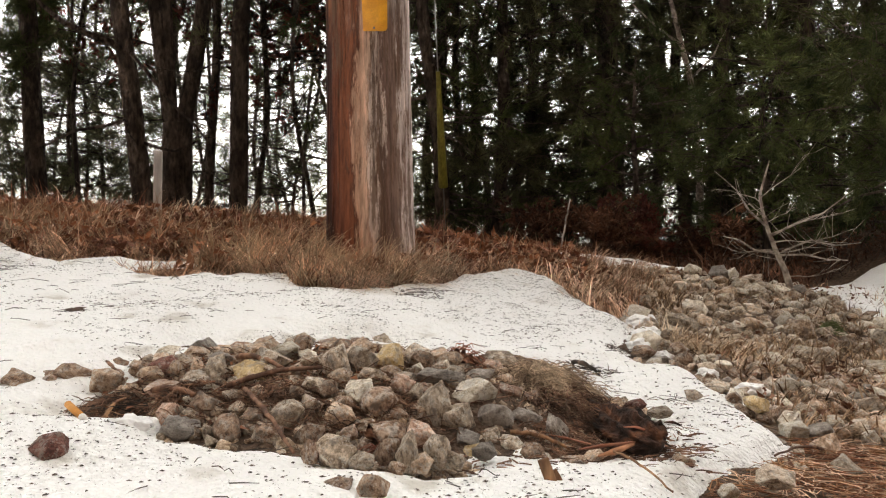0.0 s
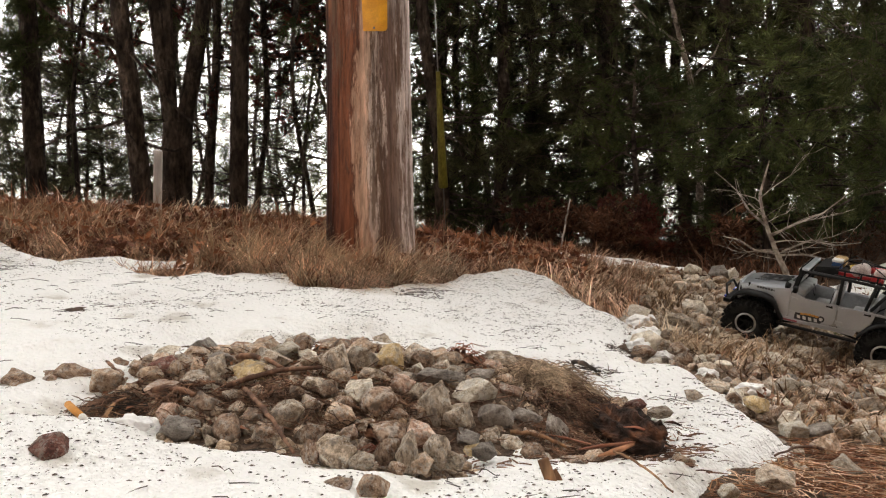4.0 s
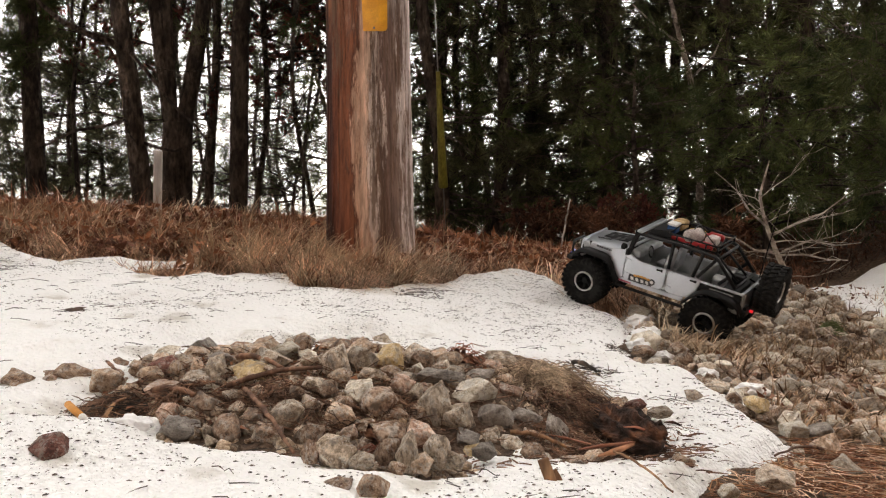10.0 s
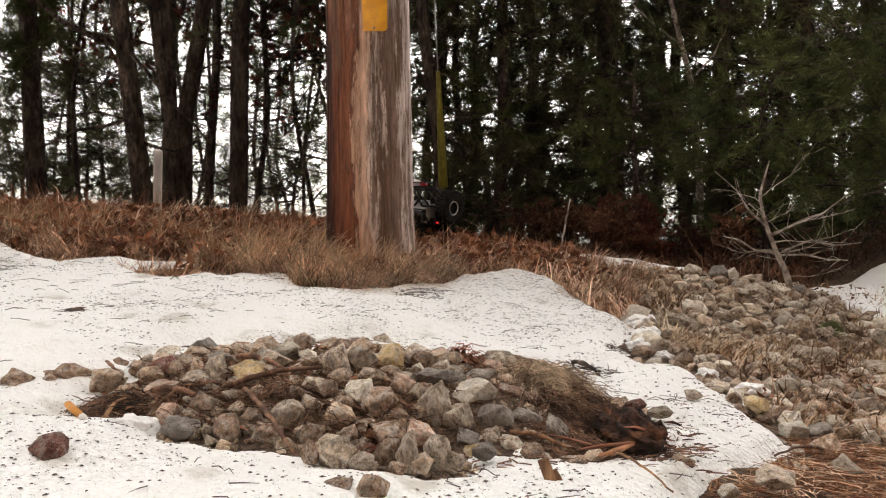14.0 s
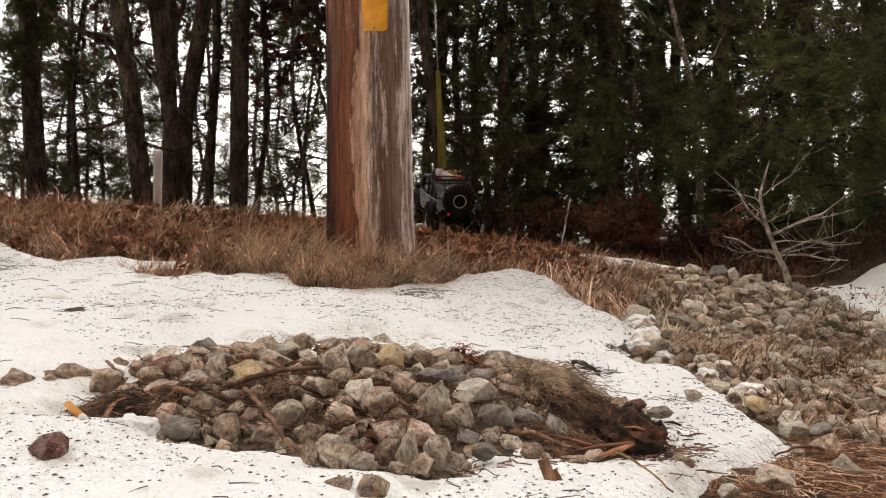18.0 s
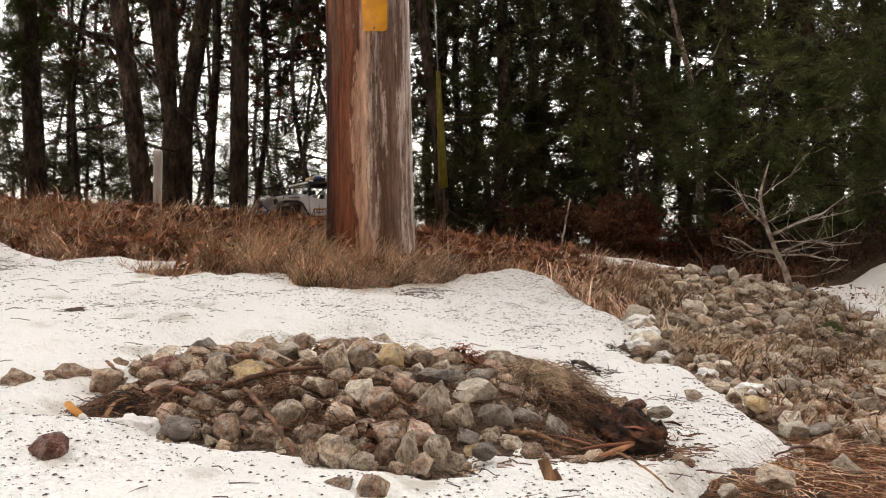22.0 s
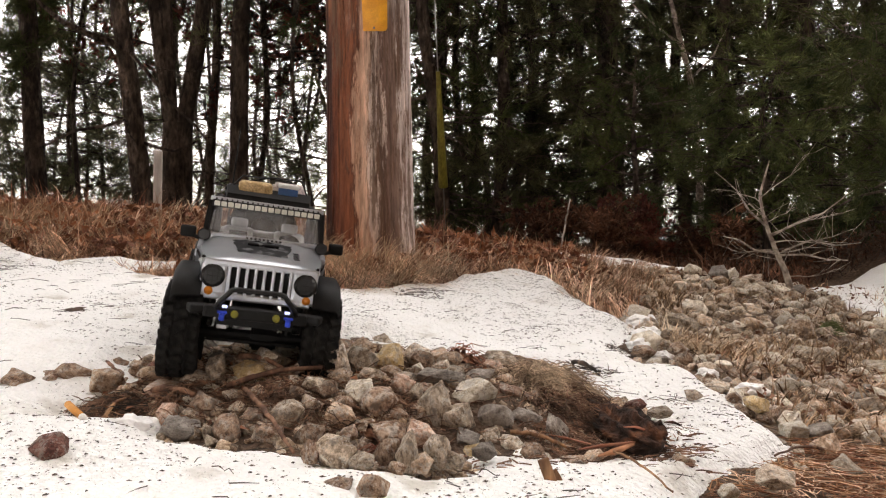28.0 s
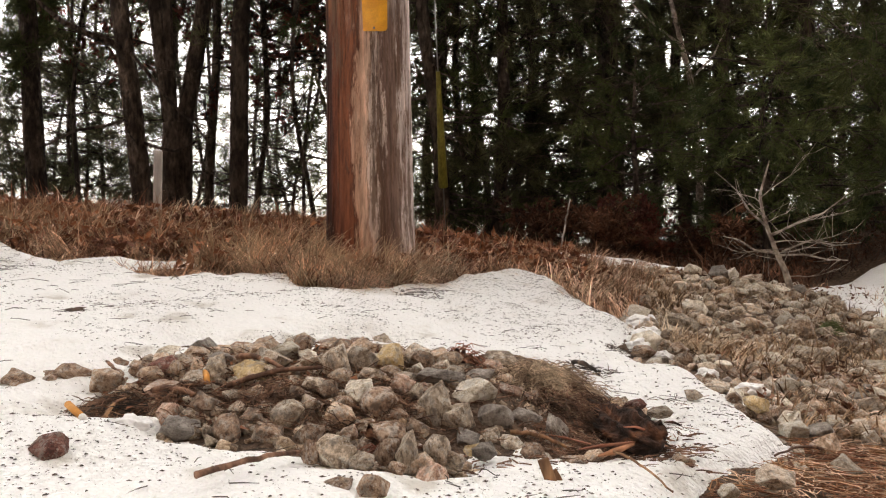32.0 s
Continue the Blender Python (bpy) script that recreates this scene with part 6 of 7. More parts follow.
def dead_tree():
    """Slender pale dead trunk leaning among the evergreens."""
    root = new("dead_tree")
    foot = Vector((1.658, 5.200, 0.449))
    foot.z = h1(foot.x, foot.y) - 0.03
    root.location = foot
    a = Acc()
    a.tube([Vector((0, 0, 0))] + [Vector(q) - foot for q in ((1.651, 5.200, 0.813), (1.622, 5.200, 1.176), (1.593, 5.200, 1.395), (1.535, 5.200, 1.613), (1.484, 5.200, 1.831), (1.425, 5.200, 2.049), (1.331, 5.200, 2.413))], [0.026, 0.023, 0.021, 0.019, 0.017, 0.015, 0.012, 0.006], 9)
    child("trunk", a.mesh("trunk", GREYTWIG), root)
    for p, q, r in (((1.593, 5.200, 1.395), (1.705, 5.100, 1.516), (1.769, 5.000, 1.702)), ((1.535, 5.200, 1.613), (1.359, 5.100, 1.694), (1.175, 5.000, 1.814)), ((1.615, 5.200, 1.231), (1.733, 5.100, 1.302), (1.822, 5.050, 1.398))):
        b = Acc()
        b.tube([Vector(p) - foot, Vector(q) - foot, Vector(r) - foot], [0.009, 0.007, 0.003], 6)
        child("branch", b.mesh("branch", GREYTWIG), root)
    return tagged(root, "slender pale dead tree leaning among the evergreens", "tree")


dead_tree()

# ---- radio-controlled truck ----
SILVER = mat("silver_paint", [(0.3, (0.56, 0.585, 0.625)), (0.7, (0.63, 0.655, 0.695))], 12, 0.31, 0.03, 500, 0.84, 0.06, spec=0.6, dist=0.0004)
INNER = mat("silver_interior", [(0.3, (0.42, 0.43, 0.44)), (0.7, (0.58, 0.59, 0.60))], 30, 0.32, 0.05, 300, 0.6, 0.1, dist=0.0005)
BLACK = mat("black_plastic", [(0.3, (0.003, 0.003, 0.0033)), (0.7, (0.006, 0.006, 0.0065))], 40, 0.6, 0.1, 400, mottle=0.25, spec=0.25, dist=0.0006)
TUBE = mat("black_tube", [(0.3, (0.004, 0.004, 0.0045)), (0.7, (0.008, 0.008, 0.0085))], 40, 0.45, 0.05, 400, mottle=0.2, spec=0.3, dist=0.0004)
RUBBER = mat("dusty_rubber", [(0.3, (0.006, 0.006, 0.006)), (0.7, (0.018, 0.017, 0.016))], 60, 0.9, 0.4, 300, mottle=0.4, spec=0.2, dist=0.001)
CHROME = plain("bright_bead_ring", (0.60, 0.60, 0.59), 0.30, 0.9)
LENS = plain("smoked_lens", (0.03, 0.03, 0.032), 0.15)
AMBER = plain("amber_lens", (0.75, 0.25, 0.03), 0.25)
LED = plain("light_bar_lens", (0.75, 0.74, 0.66), 0.25)
BLUE = plain("blue_anodised", (0.03, 0.07, 0.55), 0.3, 0.7)
TAIL = plain("tail_lamp", (0.6, 0.02, 0.03), 0.4, 0.0, 0.14)
GLINT = plain("blue_white_led", (0.35, 0.42, 0.9), 0.3, 0.0, 0.25)
DECAL = mat("black_decal", [(0.40, (0.004, 0.004, 0.005)), (0.66, (0.010, 0.010, 0.011)), (0.76, (0.10, 0.10, 0.105))], 75, 0.7, 0.0, 260, mottle=0.3, spec=0.2)
WHITE = plain("white_print", (0.75, 0.74, 0.72), 0.5)
GREYPRINT = plain("grey_print", (0.04, 0.04, 0.045), 0.5)
ORANGE = plain("orange_print", (0.75, 0.36, 0.08), 0.5)
PINKBAR = plain("faded_red_print", (0.45, 0.12, 0.16), 0.5)
COOLBLUE = plain("blue_cooler", (0.03, 0.10, 0.26), 0.4)
TANBAG = mat("tan_canvas", [(0.3, (0.33, 0.22, 0.10)), (0.7, (0.52, 0.37, 0.20))], 60, 0.9, 0.4, 400, dist=0.001)
ROPE = mat("yellow_rope", [(0.3, (0.45, 0.30, 0.05)), (0.7, (0.65, 0.48, 0.12))], 200, 0.8, 0.4, 600, dist=0.0008)
REDCAN = plain("red_can", (0.52, 0.03, 0.035), 0.35)
CLOTH = mat("pale_bedroll", [(0.3, (0.45, 0.38, 0.36)), (0.7, (0.62, 0.55, 0.52))], 60, 0.9, 0.4, 300, dist=0.001)
FIGURE = plain("dark_seat_cloth", (0.035, 0.035, 0.04), 0.8)


def glass_material():
    m = bpy.data.materials.new("windscreen_glass")
    m.use_nodes = True
    n, l = m.node_tree.nodes, m.node_tree.links
    b = n["Principled BSDF"]
    b.inputs["Base Color"].default_value = (0.9, 0.92, 0.92, 1)
    b.inputs["Roughness"].default_value = 0.04
    b.inputs["Alpha"].default_value = 0.22
    return m


GLASS = glass_material()
R_WHEEL, HALF = 0.060, 0.1555


def tyre_mesh():
    """Carcass of the tyre round the y axis."""
    bm = bmesh.new()
    prof = [(0.0256, -0.016), (0.0275, -0.0195), (0.034, -0.0222), (0.045, -0.0230), (0.0525, -0.021), (0.0555, -0.0175), (0.0562, -0.009), (0.0565, 0.0),
            (0.0562, 0.009), (0.0555, 0.0175), (0.0525, 0.021), (0.045, 0.0230), (0.034, 0.0222), (0.0275, 0.0195), (0.0256, 0.016)]
    segs = 48
    rings = []
    for s in range(segs):
        a = 2 * math.pi * s / segs
        rings.append([bm.verts.new((r * math.cos(a), y, r * math.sin(a))) for r, y in prof])
    for s in range(segs):
        p, q = rings[s], rings[(s + 1) % segs]
        for k in range(len(prof) - 1):
            bm.faces.new((p[k], p[k + 1], q[k + 1], q[k]))
    return bm


def add_lugs(w, turn):
    """Raised tread blocks in three rows, and lugs on both shoulders."""
    if not LUGS:
        for key, size in ((0, (0.0062, 0.013, 0.0095)), (1, (0.0062, 0.015, 0.0080)), (2, (0.0062, 0.013, 0.0095)), (3, (0.010, 0.0034, 0.0070))):
            bm = box(0, 0, 0, *size, 0.0008, 1)
            me = bpy.data.meshes.new("tread_block" if key < 3 else "shoulder_lug")
            bm.to_mesh(me)
            bm.free()
            me.materials.append(RUBBER)
            LUGS[key] = me
    flip = Matrix.Rotation(turn, 4, "Z")
    for s in range(26):
        for row, (y, off, skew) in enumerate(((-0.0155, 0.0, -18), (0.0, 0.5, 24), (0.0155, 0.25, 18))):
            child("tread_block", LUGS[row], w, "", flip @ Matrix.Rotation(-2 * math.pi * (s + off) / 26, 4, "Y") @ Matrix.Translation((0.0568, y, 0)) @ Matrix.Rotation(radians(skew), 4, "X"))
        for sg in (-1, 1):
            child("shoulder_lug", LUGS[3], w, "", flip @ Matrix.Rotation(-2 * math.pi * (s + 0.1) / 26, 4, "Y") @ Matrix.Translation((0.0505, sg * 0.0215, 0)))


LUGS = {}


def rim_mesh():
    bm = bmesh.new()
    prof = [(0.0268, -0.016), (0.0245, -0.012), (0.0245, 0.010), (0.0254, 0.0165), (0.0214, 0.0170), (0.0205, 0.014), (0.0205, -0.004), (0.0, -0.004)]
    segs = 40
    rings = []
    for s in range(segs):
        a = 2 * math.pi * s / segs
        rings.append([bm.verts.new((r * math.cos(a), y, r * math.sin(a))) for r, y in prof[:-1]])
    for s in range(segs):
        p, q = rings[s], rings[(s + 1) % segs]
        for k in range(len(prof) - 2):
            bm.faces.new((p[k], p[k + 1], q[k + 1], q[k]))
    bm.faces.new([r[-1] for r in reversed(rings)])
    return bm


def bead_ring():
    bm = bmesh.new()
    segs = 40
    prof = [(0.0212, 0.0150), (0.0214, 0.0186), (0.0226, 0.0192), (0.0243, 0.0191), (0.0255, 0.0178), (0.0258, 0.0150)]
    rings = []
    for s in range(segs):
        a = 2 * math.pi * s / segs
        rings.append([bm.verts.new((r * math.cos(a), y, r * math.sin(a))) for r, y in prof])
    for s in range(segs):
        p, q = rings[s], rings[(s + 1) % segs]
        for k in range(5):
            bm.faces.new((p[k], p[k + 1], q[k + 1], q[k]))
    return bm


def spokes():
    bms = []
    for s in range(6):
        a = 2 * math.pi * s / 6
        bms.append(cyl((0.006 * math.cos(a), 0.003, 0.006 * math.sin(a)), (0.0212 * math.cos(a), 0.008, 0.0212 * math.sin(a)), 0.0032, 0.0028, 8))
    bms.append(cyl((0, -0.006, 0), (0, 0.011, 0), 0.0085, 0.007, 14))
    return merge(*bms)


WHEEL_PARTS = {}


def add_wheel(root, name, m, outward):
    w = new(name)
    w.parent = root
    w.matrix_basis = m
    if not WHEEL_PARTS:
        for nm, f, mt in (("tyre", tyre_mesh, RUBBER), ("rim", rim_mesh, BLACK), ("bead_ring", bead_ring, CHROME), ("spokes", spokes, BLACK)):
            ob = part(nm, f(), mt, w, {"tyre": "chunky black off-road tyre", "bead_ring": "bright metal ring"}.get(nm, ""), nm in ("rim", "bead_ring"))
            WHEEL_PARTS[nm] = ob.data
            ob.rotation_euler = (0, 0, 0 if outward > 0 else math.pi)
    else:
        for nm, me in WHEEL_PARTS.items():
            ob = child(nm, me, w, {"tyre": "chunky black off-road tyre", "bead_ring": "bright metal ring"}.get(nm, ""))
            ob.rotation_euler = (0, 0, 0 if outward > 0 else math.pi)
    add_lugs(w, 0 if outward > 0 else math.pi)
    return w


def tubes(name, lines, r, root, material=None, label="", segs=8):
    a = Acc()
    for pts in lines:
        a.tube(pts, r, segs)
    return child(name, a.mesh(name, material or TUBE), root, label)


def loft(sections, closed=False):
    """Skin through rings of equal count."""
    bm = bmesh.new()
    rings = [[bm.verts.new(p) for p in s] for s in sections]
    n = len(rings[0])
    for a, b in zip(rings, rings[1:]):
        for k in range(n if closed else n - 1):
            bm.faces.new((a[k], a[(k + 1) % n], b[(k + 1) % n], b[k]))
    return bm


def flare(sg, path, y0, y1):
    """A wheel flare: a shelf with a rounded lip, bent along a path of x and z."""
    secs = []
    for x, z in path:
        secs.append([(x, sg * y0, z), (x, sg * (y1 - 0.006), z - 0.001), (x, sg * (y1 - 0.0015), z - 0.0028), (x, sg * y1, z - 0.006), (x, sg * y1, z - 0.0105), (x, sg * (y1 - 0.003), z - 0.0115), (x, sg * (y1 - 0.005), z - 0.006), (x, sg * y0, z - 0.004)])
    bm = loft(secs, True)
    for ring in (0, len(path) - 1):
        bm.verts.ensure_lookup_table()
        bm.faces.new([bm.verts[ring * 8 + k] for k in range(8)])
    return bm


def build_truck():
    root = new("toy_truck")
    tagged(root, "silver radio-controlled off-road truck with roll cage and loaded roof rack", "toy truck")
    # Tub: side walls, floor, rear wall.
    belt, rock = 0.1495, 0.090
    for sg in (1, -1):
        nm = "side_panel"
        part(nm, prism([(-0.121, belt), (-0.219, belt), (-0.219, belt - 0.005), (-0.121, belt - 0.005)], sg * 0.081, sg * 0.077, 0.001), SILVER, root, "silver belt rail")
        part("rear_quarter", prism([(-0.122, belt - 0.006), (-0.218, belt - 0.006), (-0.218, 0.120), (-0.205, 0.105), (-0.117, 0.122)], sg * 0.080, sg * 0.075, 0.001), BLACK, root, "black rear quarter armour")
        # Doors with their own outline and a raised seam round them.
        rear = [(-0.121, belt), (-0.1195, 0.134), (-0.112, 0.119), (-0.098, 0.104), (-0.085, 0.0975), (-0.052, 0.0965), (-0.046, 0.101), (-0.0435, belt)]
        front = [(-0.0405, belt), (-0.0405, 0.112), (-0.037, 0.102), (-0.030, 0.0965), (0.048, 0.0930), (0.058, 0.0955), (0.0625, 0.102), (0.0635, 0.157), (0.055, 0.1605), (0.042, 0.154), (0.028, belt)]
        d1 = part("rear_door", prism(rear, sg * 0.0835, sg * 0.077, 0.0012), SILVER, root)
        d2 = part("front_door", prism(front, sg * 0.0835, sg * 0.077, 0.0012), SILVER, root)
        for door, hx in ((d1, -0.106), (d2, -0.024)):
            part("door_handle", merge(box(hx, sg * 0.0855, 0.1435, 0.014, 0.003, 0.0035, 0.001), box(hx - 0.006, sg * 0.085, 0.1435, 0.004, 0.003, 0.006, 0.001)), BLACK, door, "black door handle")
        for door, hx in ((d1, -0.050), (d2, 0.0545)):
            for hz in (0.1445, 0.1105):
                part("hinge", merge(prism([(hx - 0.0075, hz - 0.0025), (hx + 0.005, hz - 0.0040), (hx + 0.005, hz + 0.0040), (hx - 0.0075, hz + 0.0025)], sg * 0.0830, sg * 0.0858, 0.0007), cyl((hx + 0.0062, sg * 0.0852, hz - 0.0045), (hx + 0.0062, sg * 0.0852, hz + 0.0045), 0.0017, segs=8)), SILVER, door)
        # Door crest: plain shapes in its colours.
        part("door_crest", merge(box(0.018, sg * 0.0839, 0.1048, 0.060, 0.0008, 0.0165, m=Matrix.Rotation(0.03, 4, "Y")), cyl((-0.0115, sg * 0.0835, 0.1085), (-0.0115, sg * 0.0844, 0.1085), 0.0078, segs=18), box(0.030, sg * 0.0839, 0.0968, 0.036, 0.0008, 0.0028)), GREYPRINT, d2, "dark printed crest")
        part("crest_letters", merge(*[prism([(-0.005 + 0.0128 * k, 0.0994), (0.0022 + 0.0128 * k, 0.0994), (0.0042 + 0.0128 * k, 0.1070), (-0.0030 + 0.0128 * k, 0.1070)], sg * 0.0843, sg * 0.0849) for k in range(4)], cyl((-0.0115, sg * 0.0843, 0.1085), (-0.0115, sg * 0.0849, 0.1085), 0.0042, segs=14)), WHITE, d2, "white blocks of the crest")
        part("crest_arc", merge(*[box(-0.002 + 0.0084 * k, sg * 0.0846, 0.1124 + 0.0012 * math.sin(k * 0.9), 0.0074, 0.0006, 0.0046) for k in range(5)]), ORANGE, d2, "orange strip of the crest")
        part("rocker", prism([(-0.090, 0.0965), (-0.086, 0.0855), (0.076, 0.0855), (0.078, 0.094), (0.056, 0.097), (0.042, 0.0925), (-0.038, 0.0955), (-0.050, 0.0955)], sg * 0.082, sg * 0.074, 0.001), SILVER, root)
        part("rocker_mark", box(0.056, sg * 0.0826, 0.0890, 0.032, 0.0008, 0.0040), PINKBAR, root, "faded red printed bar")
        # Cowl side and front wing.
        part("cowl_side", prism([(0.0650, 0.158), (0.0650, 0.098), (0.080, 0.092), (0.088, 0.105), (0.100, 0.124), (0.105, 0.160), (0.075, 0.166), (0.065, 0.171)], sg * 0.0825, sg * 0.076, 0.0012), SILVER, root)
        part("rock_slider", loft([[(x, sg * (0.088 + 0.004 * math.cos(a)), 0.0765 + 0.004 * math.sin(a)) for a in np.linspace(0, 6.283, 9)[:-1]] for x in (-0.095, -0.06, 0.0, 0.06, 0.082)], True), TUBE, root)
        # Flares.
        part("front_flare", flare(sg, [(0.072, 0.091), (0.083, 0.106), (0.094, 0.127), (0.104, 0.137), (0.122, 0.1425), (0.166, 0.142), (0.183, 0.1365), (0.194, 0.126), (0.200, 0.114)], 0.066, 0.100), BLACK, root, "black front wheel flare", True)
        part("rear_flare", flare(sg, [(-0.224, 0.108), (-0.219, 0.122), (-0.209, 0.132), (-0.190, 0.1375), (-0.148, 0.1375), (-0.130, 0.132), (-0.116, 0.121), (-0.103, 0.105), (-0.094, 0.094)], 0.072, 0.100), BLACK, root, "black rear wheel flare", True)
        part("flare_slot", box(-0.172, sg * 0.0806, 0.137, 0.055, 0.0012, 0.003, 0.0005), INNER, root)
        part("inner_arch", prism([(0.098, 0.128), (0.105, 0.155), (0.182, 0.150), (0.186, 0.112), (0.175, 0.126), (0.153, 0.131), (0.128, 0.127)], sg * 0.066, sg * 0.061, 0.0005), BLACK, root)
        # Windscreen post, mirror, side lamp.
        part("screen_post", loft([[(x + dx, sg * y + dy * sg, z) for dx, dy in ((0.004, 0.003), (0.004, -0.003), (-0.004, -0.003), (-0.004, 0.003))] for x, y, z in ((0.060, 0.0775, 0.168), (0.056, 0.0765, 0.190), (0.048, 0.0745, 0.2165))], True), BLACK, root)
        mir = part("mirror", box(0.053, sg * 0.099, 0.171, 0.010, 0.020, 0.015, 0.003), BLACK, root, "black door mirror", True)
        part("mirror_arm", cyl((0.058, sg * 0.080, 0.163), (0.055, sg * 0.095, 0.167), 0.0025, segs=8), BLACK, mir)
        lamp = part("side_lamp", merge(cyl((0.069, sg * 0.077, 0.1715), (0.080, sg * 0.077, 0.172), 0.0068, 0.0085, 18, 0.0006), cyl((0.071, sg * 0.078, 0.160), (0.073, sg * 0.077, 0.168), 0.0022, segs=8)), BLACK, root, "small round black spot lamp", True)
        part("lens", cyl((0.080, sg * 0.077, 0.172), (0.0808, sg * 0.077, 0.172), 0.0070, segs=18), LENS, lamp)
        # Bonnet latch and side lettering as bars.
        part("bonnet_latch", merge(box(0.166, sg * 0.0685, 0.151, 0.004, 0.004, 0.010, 0.001), box(0.166, sg * 0.0695, 0.1555, 0.006, 0.003, 0.003, 0.0008)), BLACK, root)
        part("bonnet_script", merge(*[box(0.103 + 0.0068 * k, sg * (0.0815 - 0.0011 * k), 0.1532 - 0.0002 * k, 0.0046, 0.0012, 0.0046) for k in range(7)]), GREYPRINT, root, "row of dark printed bars")
        # Lamps in the grille.
        h = part("headlight", merge(cyl((0.184, sg * 0.0550, 0.1370), (0.1925, sg * 0.0550, 0.1370), 0.0142, segs=28, bevel=0.0008)), BLACK, root, "round black headlight", True)
        part("lens", cyl((0.1925, sg * 0.0550, 0.1370), (0.1945, sg * 0.0550, 0.1370), 0.0125, 0.010, 28), LENS, h)
        for d in (-0.006, 0, 0.006):
            part("guard_bar", box(0.195, sg * 0.0550, 0.1370 + d, 0.001, 0.022, 0.0011), BLACK, h)
            part("guard_bar", box(0.1957, sg * 0.0550 + d, 0.1370, 0.001, 0.0011, 0.022), BLACK, h)
        s = part("indicator", cyl((0.186, sg * 0.0580, 0.1185), (0.193, sg * 0.0580, 0.1185), 0.0056, 0.005, 18), AMBER, root, "amber indicator lens", True)
        part("tail_lamp", cyl((-0.226, sg * 0.032, 0.098), (-0.238, sg * 0.032, 0.098), 0.0032, segs=12), TAIL, root, "small glowing red tail lamp")
    # Tub floor, walls, bulkhead.
    part("tub", merge(box(-0.062, 0, 0.098, 0.318, 0.148, 0.004), box(-0.218, 0, 0.125, 0.004, 0.152, 0.049), box(0.060, 0, 0.125, 0.004, 0.148, 0.060), box(-0.062, 0.0745, 0.122, 0.318, 0.002, 0.048), box(-0.062, -0.0745, 0.122, 0.318, 0.002, 0.048)), INNER, root, "silver interior tub")
    part("tailgate", merge(box(-0.221, 0, 0.126, 0.003, 0.12, 0.044, 0.001), box(-0.2195, 0, 0.1475, 0.006, 0.158, 0.005, 0.001)), SILVER, root)
    # Bonnet: crowned, narrower towards the grille.
    secs = []
    for x, hw, zt, ze in ((0.060, 0.0800, 0.1735, 0.163), (0.075, 0.0795, 0.1715, 0.1605), (0.105, 0.0775, 0.1685, 0.158), (0.140, 0.0735, 0.165, 0.156), (0.172, 0.0695, 0.161, 0.1535), (0.185, 0.0675, 0.157, 0.150), (0.189, 0.0665, 0.150, 0.147)):
        secs.append([(x, y * hw, ze + (zt - ze) * (1 - abs(y) ** 3.2)) for y in np.linspace(-1, 1, 15)])
    part("bonnet", loft(secs), SILVER, root, "silver bonnet", True)
    for sg in (1, -1):
        part("wing", loft([[(x, sg * hw, z1), (x, sg * (hw + 0.0006), (z1 + z0) / 2), (x, sg * hw, z0)] for x, hw, z1, z0 in ((0.098, 0.0785, 0.1585, 0.128), (0.140, 0.0735, 0.156, 0.131), (0.172, 0.0695, 0.1535, 0.122), (0.187, 0.067, 0.149, 0.112))]), SILVER, root, "", True)
    # Ragged matte black print and scoop on the bonnet.
    rg = np.random.default_rng(8)
    bm = bmesh.new()
    ring = []
    for k in range(44):
        t = k / 44 * 4
        s, u = int(t), t - int(t)
        cx = ((-1 + 2 * u), 1, (1 - 2 * u), -1)[s]
        cy = (-1, (-1 + 2 * u), 1, (1 - 2 * u))[s]
        j = 1 + rg.uniform(-0.10, 0.05)
        x, y = 0.118 + 0.036 * cx * j, 0.036 * cy * j * (1.0 - 0.10 * cx)
        hw, ze, zt = 0.0795 - (x - 0.075) * 0.105, 0.1605 - (x - 0.075) * 0.068, 0.1715 - (x - 0.075) * 0.105
        ring.append(bm.verts.new((x, y, ze + (zt - ze) * (1 - abs(y / hw) ** 3.2) + 0.0010)))
    bm.faces.new(ring)
    part("bonnet_print", bm, DECAL, root, "ragged matte black print on the bonnet")
    part("bonnet_scoop", merge(box(0.100, 0, 0.1705, 0.022, 0.040, 0.004, 0.0018), box(0.093, 0.008, 0.1725, 0.004, 0.008, 0.003, 0.001), box(0.093, -0.008, 0.1725, 0.004, 0.008, 0.003, 0.001)), DECAL, root, "black bonnet scoop", True)
    part("bonnet_marks", merge(*[box(0.128 + 0.006 * k, 0.0415 + 0.001 * (k % 2), 0.1668 - 0.0007 * k, 0.0035, 0.007, 0.0009) for k in range(6)]), DECAL, root, "row of black printed bars")
    part("cowl_vent", merge(*[box(0.0715, -0.022 + 0.0055 * k, 0.1735, 0.009, 0.0028, 0.0016) for k in range(9)]), GREYPRINT, root)
    # Grille with seven slots.
    bars = [box(0.190, -0.0365 + 0.0104 * k, 0.1345, 0.005, 0.0042, 0.036, 0.0012) for k in range(8)]
    frame_ = [box(0.189, 0, 0.1535, 0.006, 0.133, 0.0075, 0.002), box(0.1885, 0, 0.1135, 0.006, 0.126, 0.009, 0.002), box(0.1885, 0.0540, 0.133, 0.005, 0.031, 0.041, 0.004), box(0.1885, -0.0540, 0.133, 0.005, 0.031, 0.041, 0.004)]
    part("grille", merge(*bars, *frame_), SILVER, root, "silver grille with seven upright slots", False)
    part("grille_back", box(0.184, 0, 0.134, 0.002, 0.075, 0.036), BLACK, root)
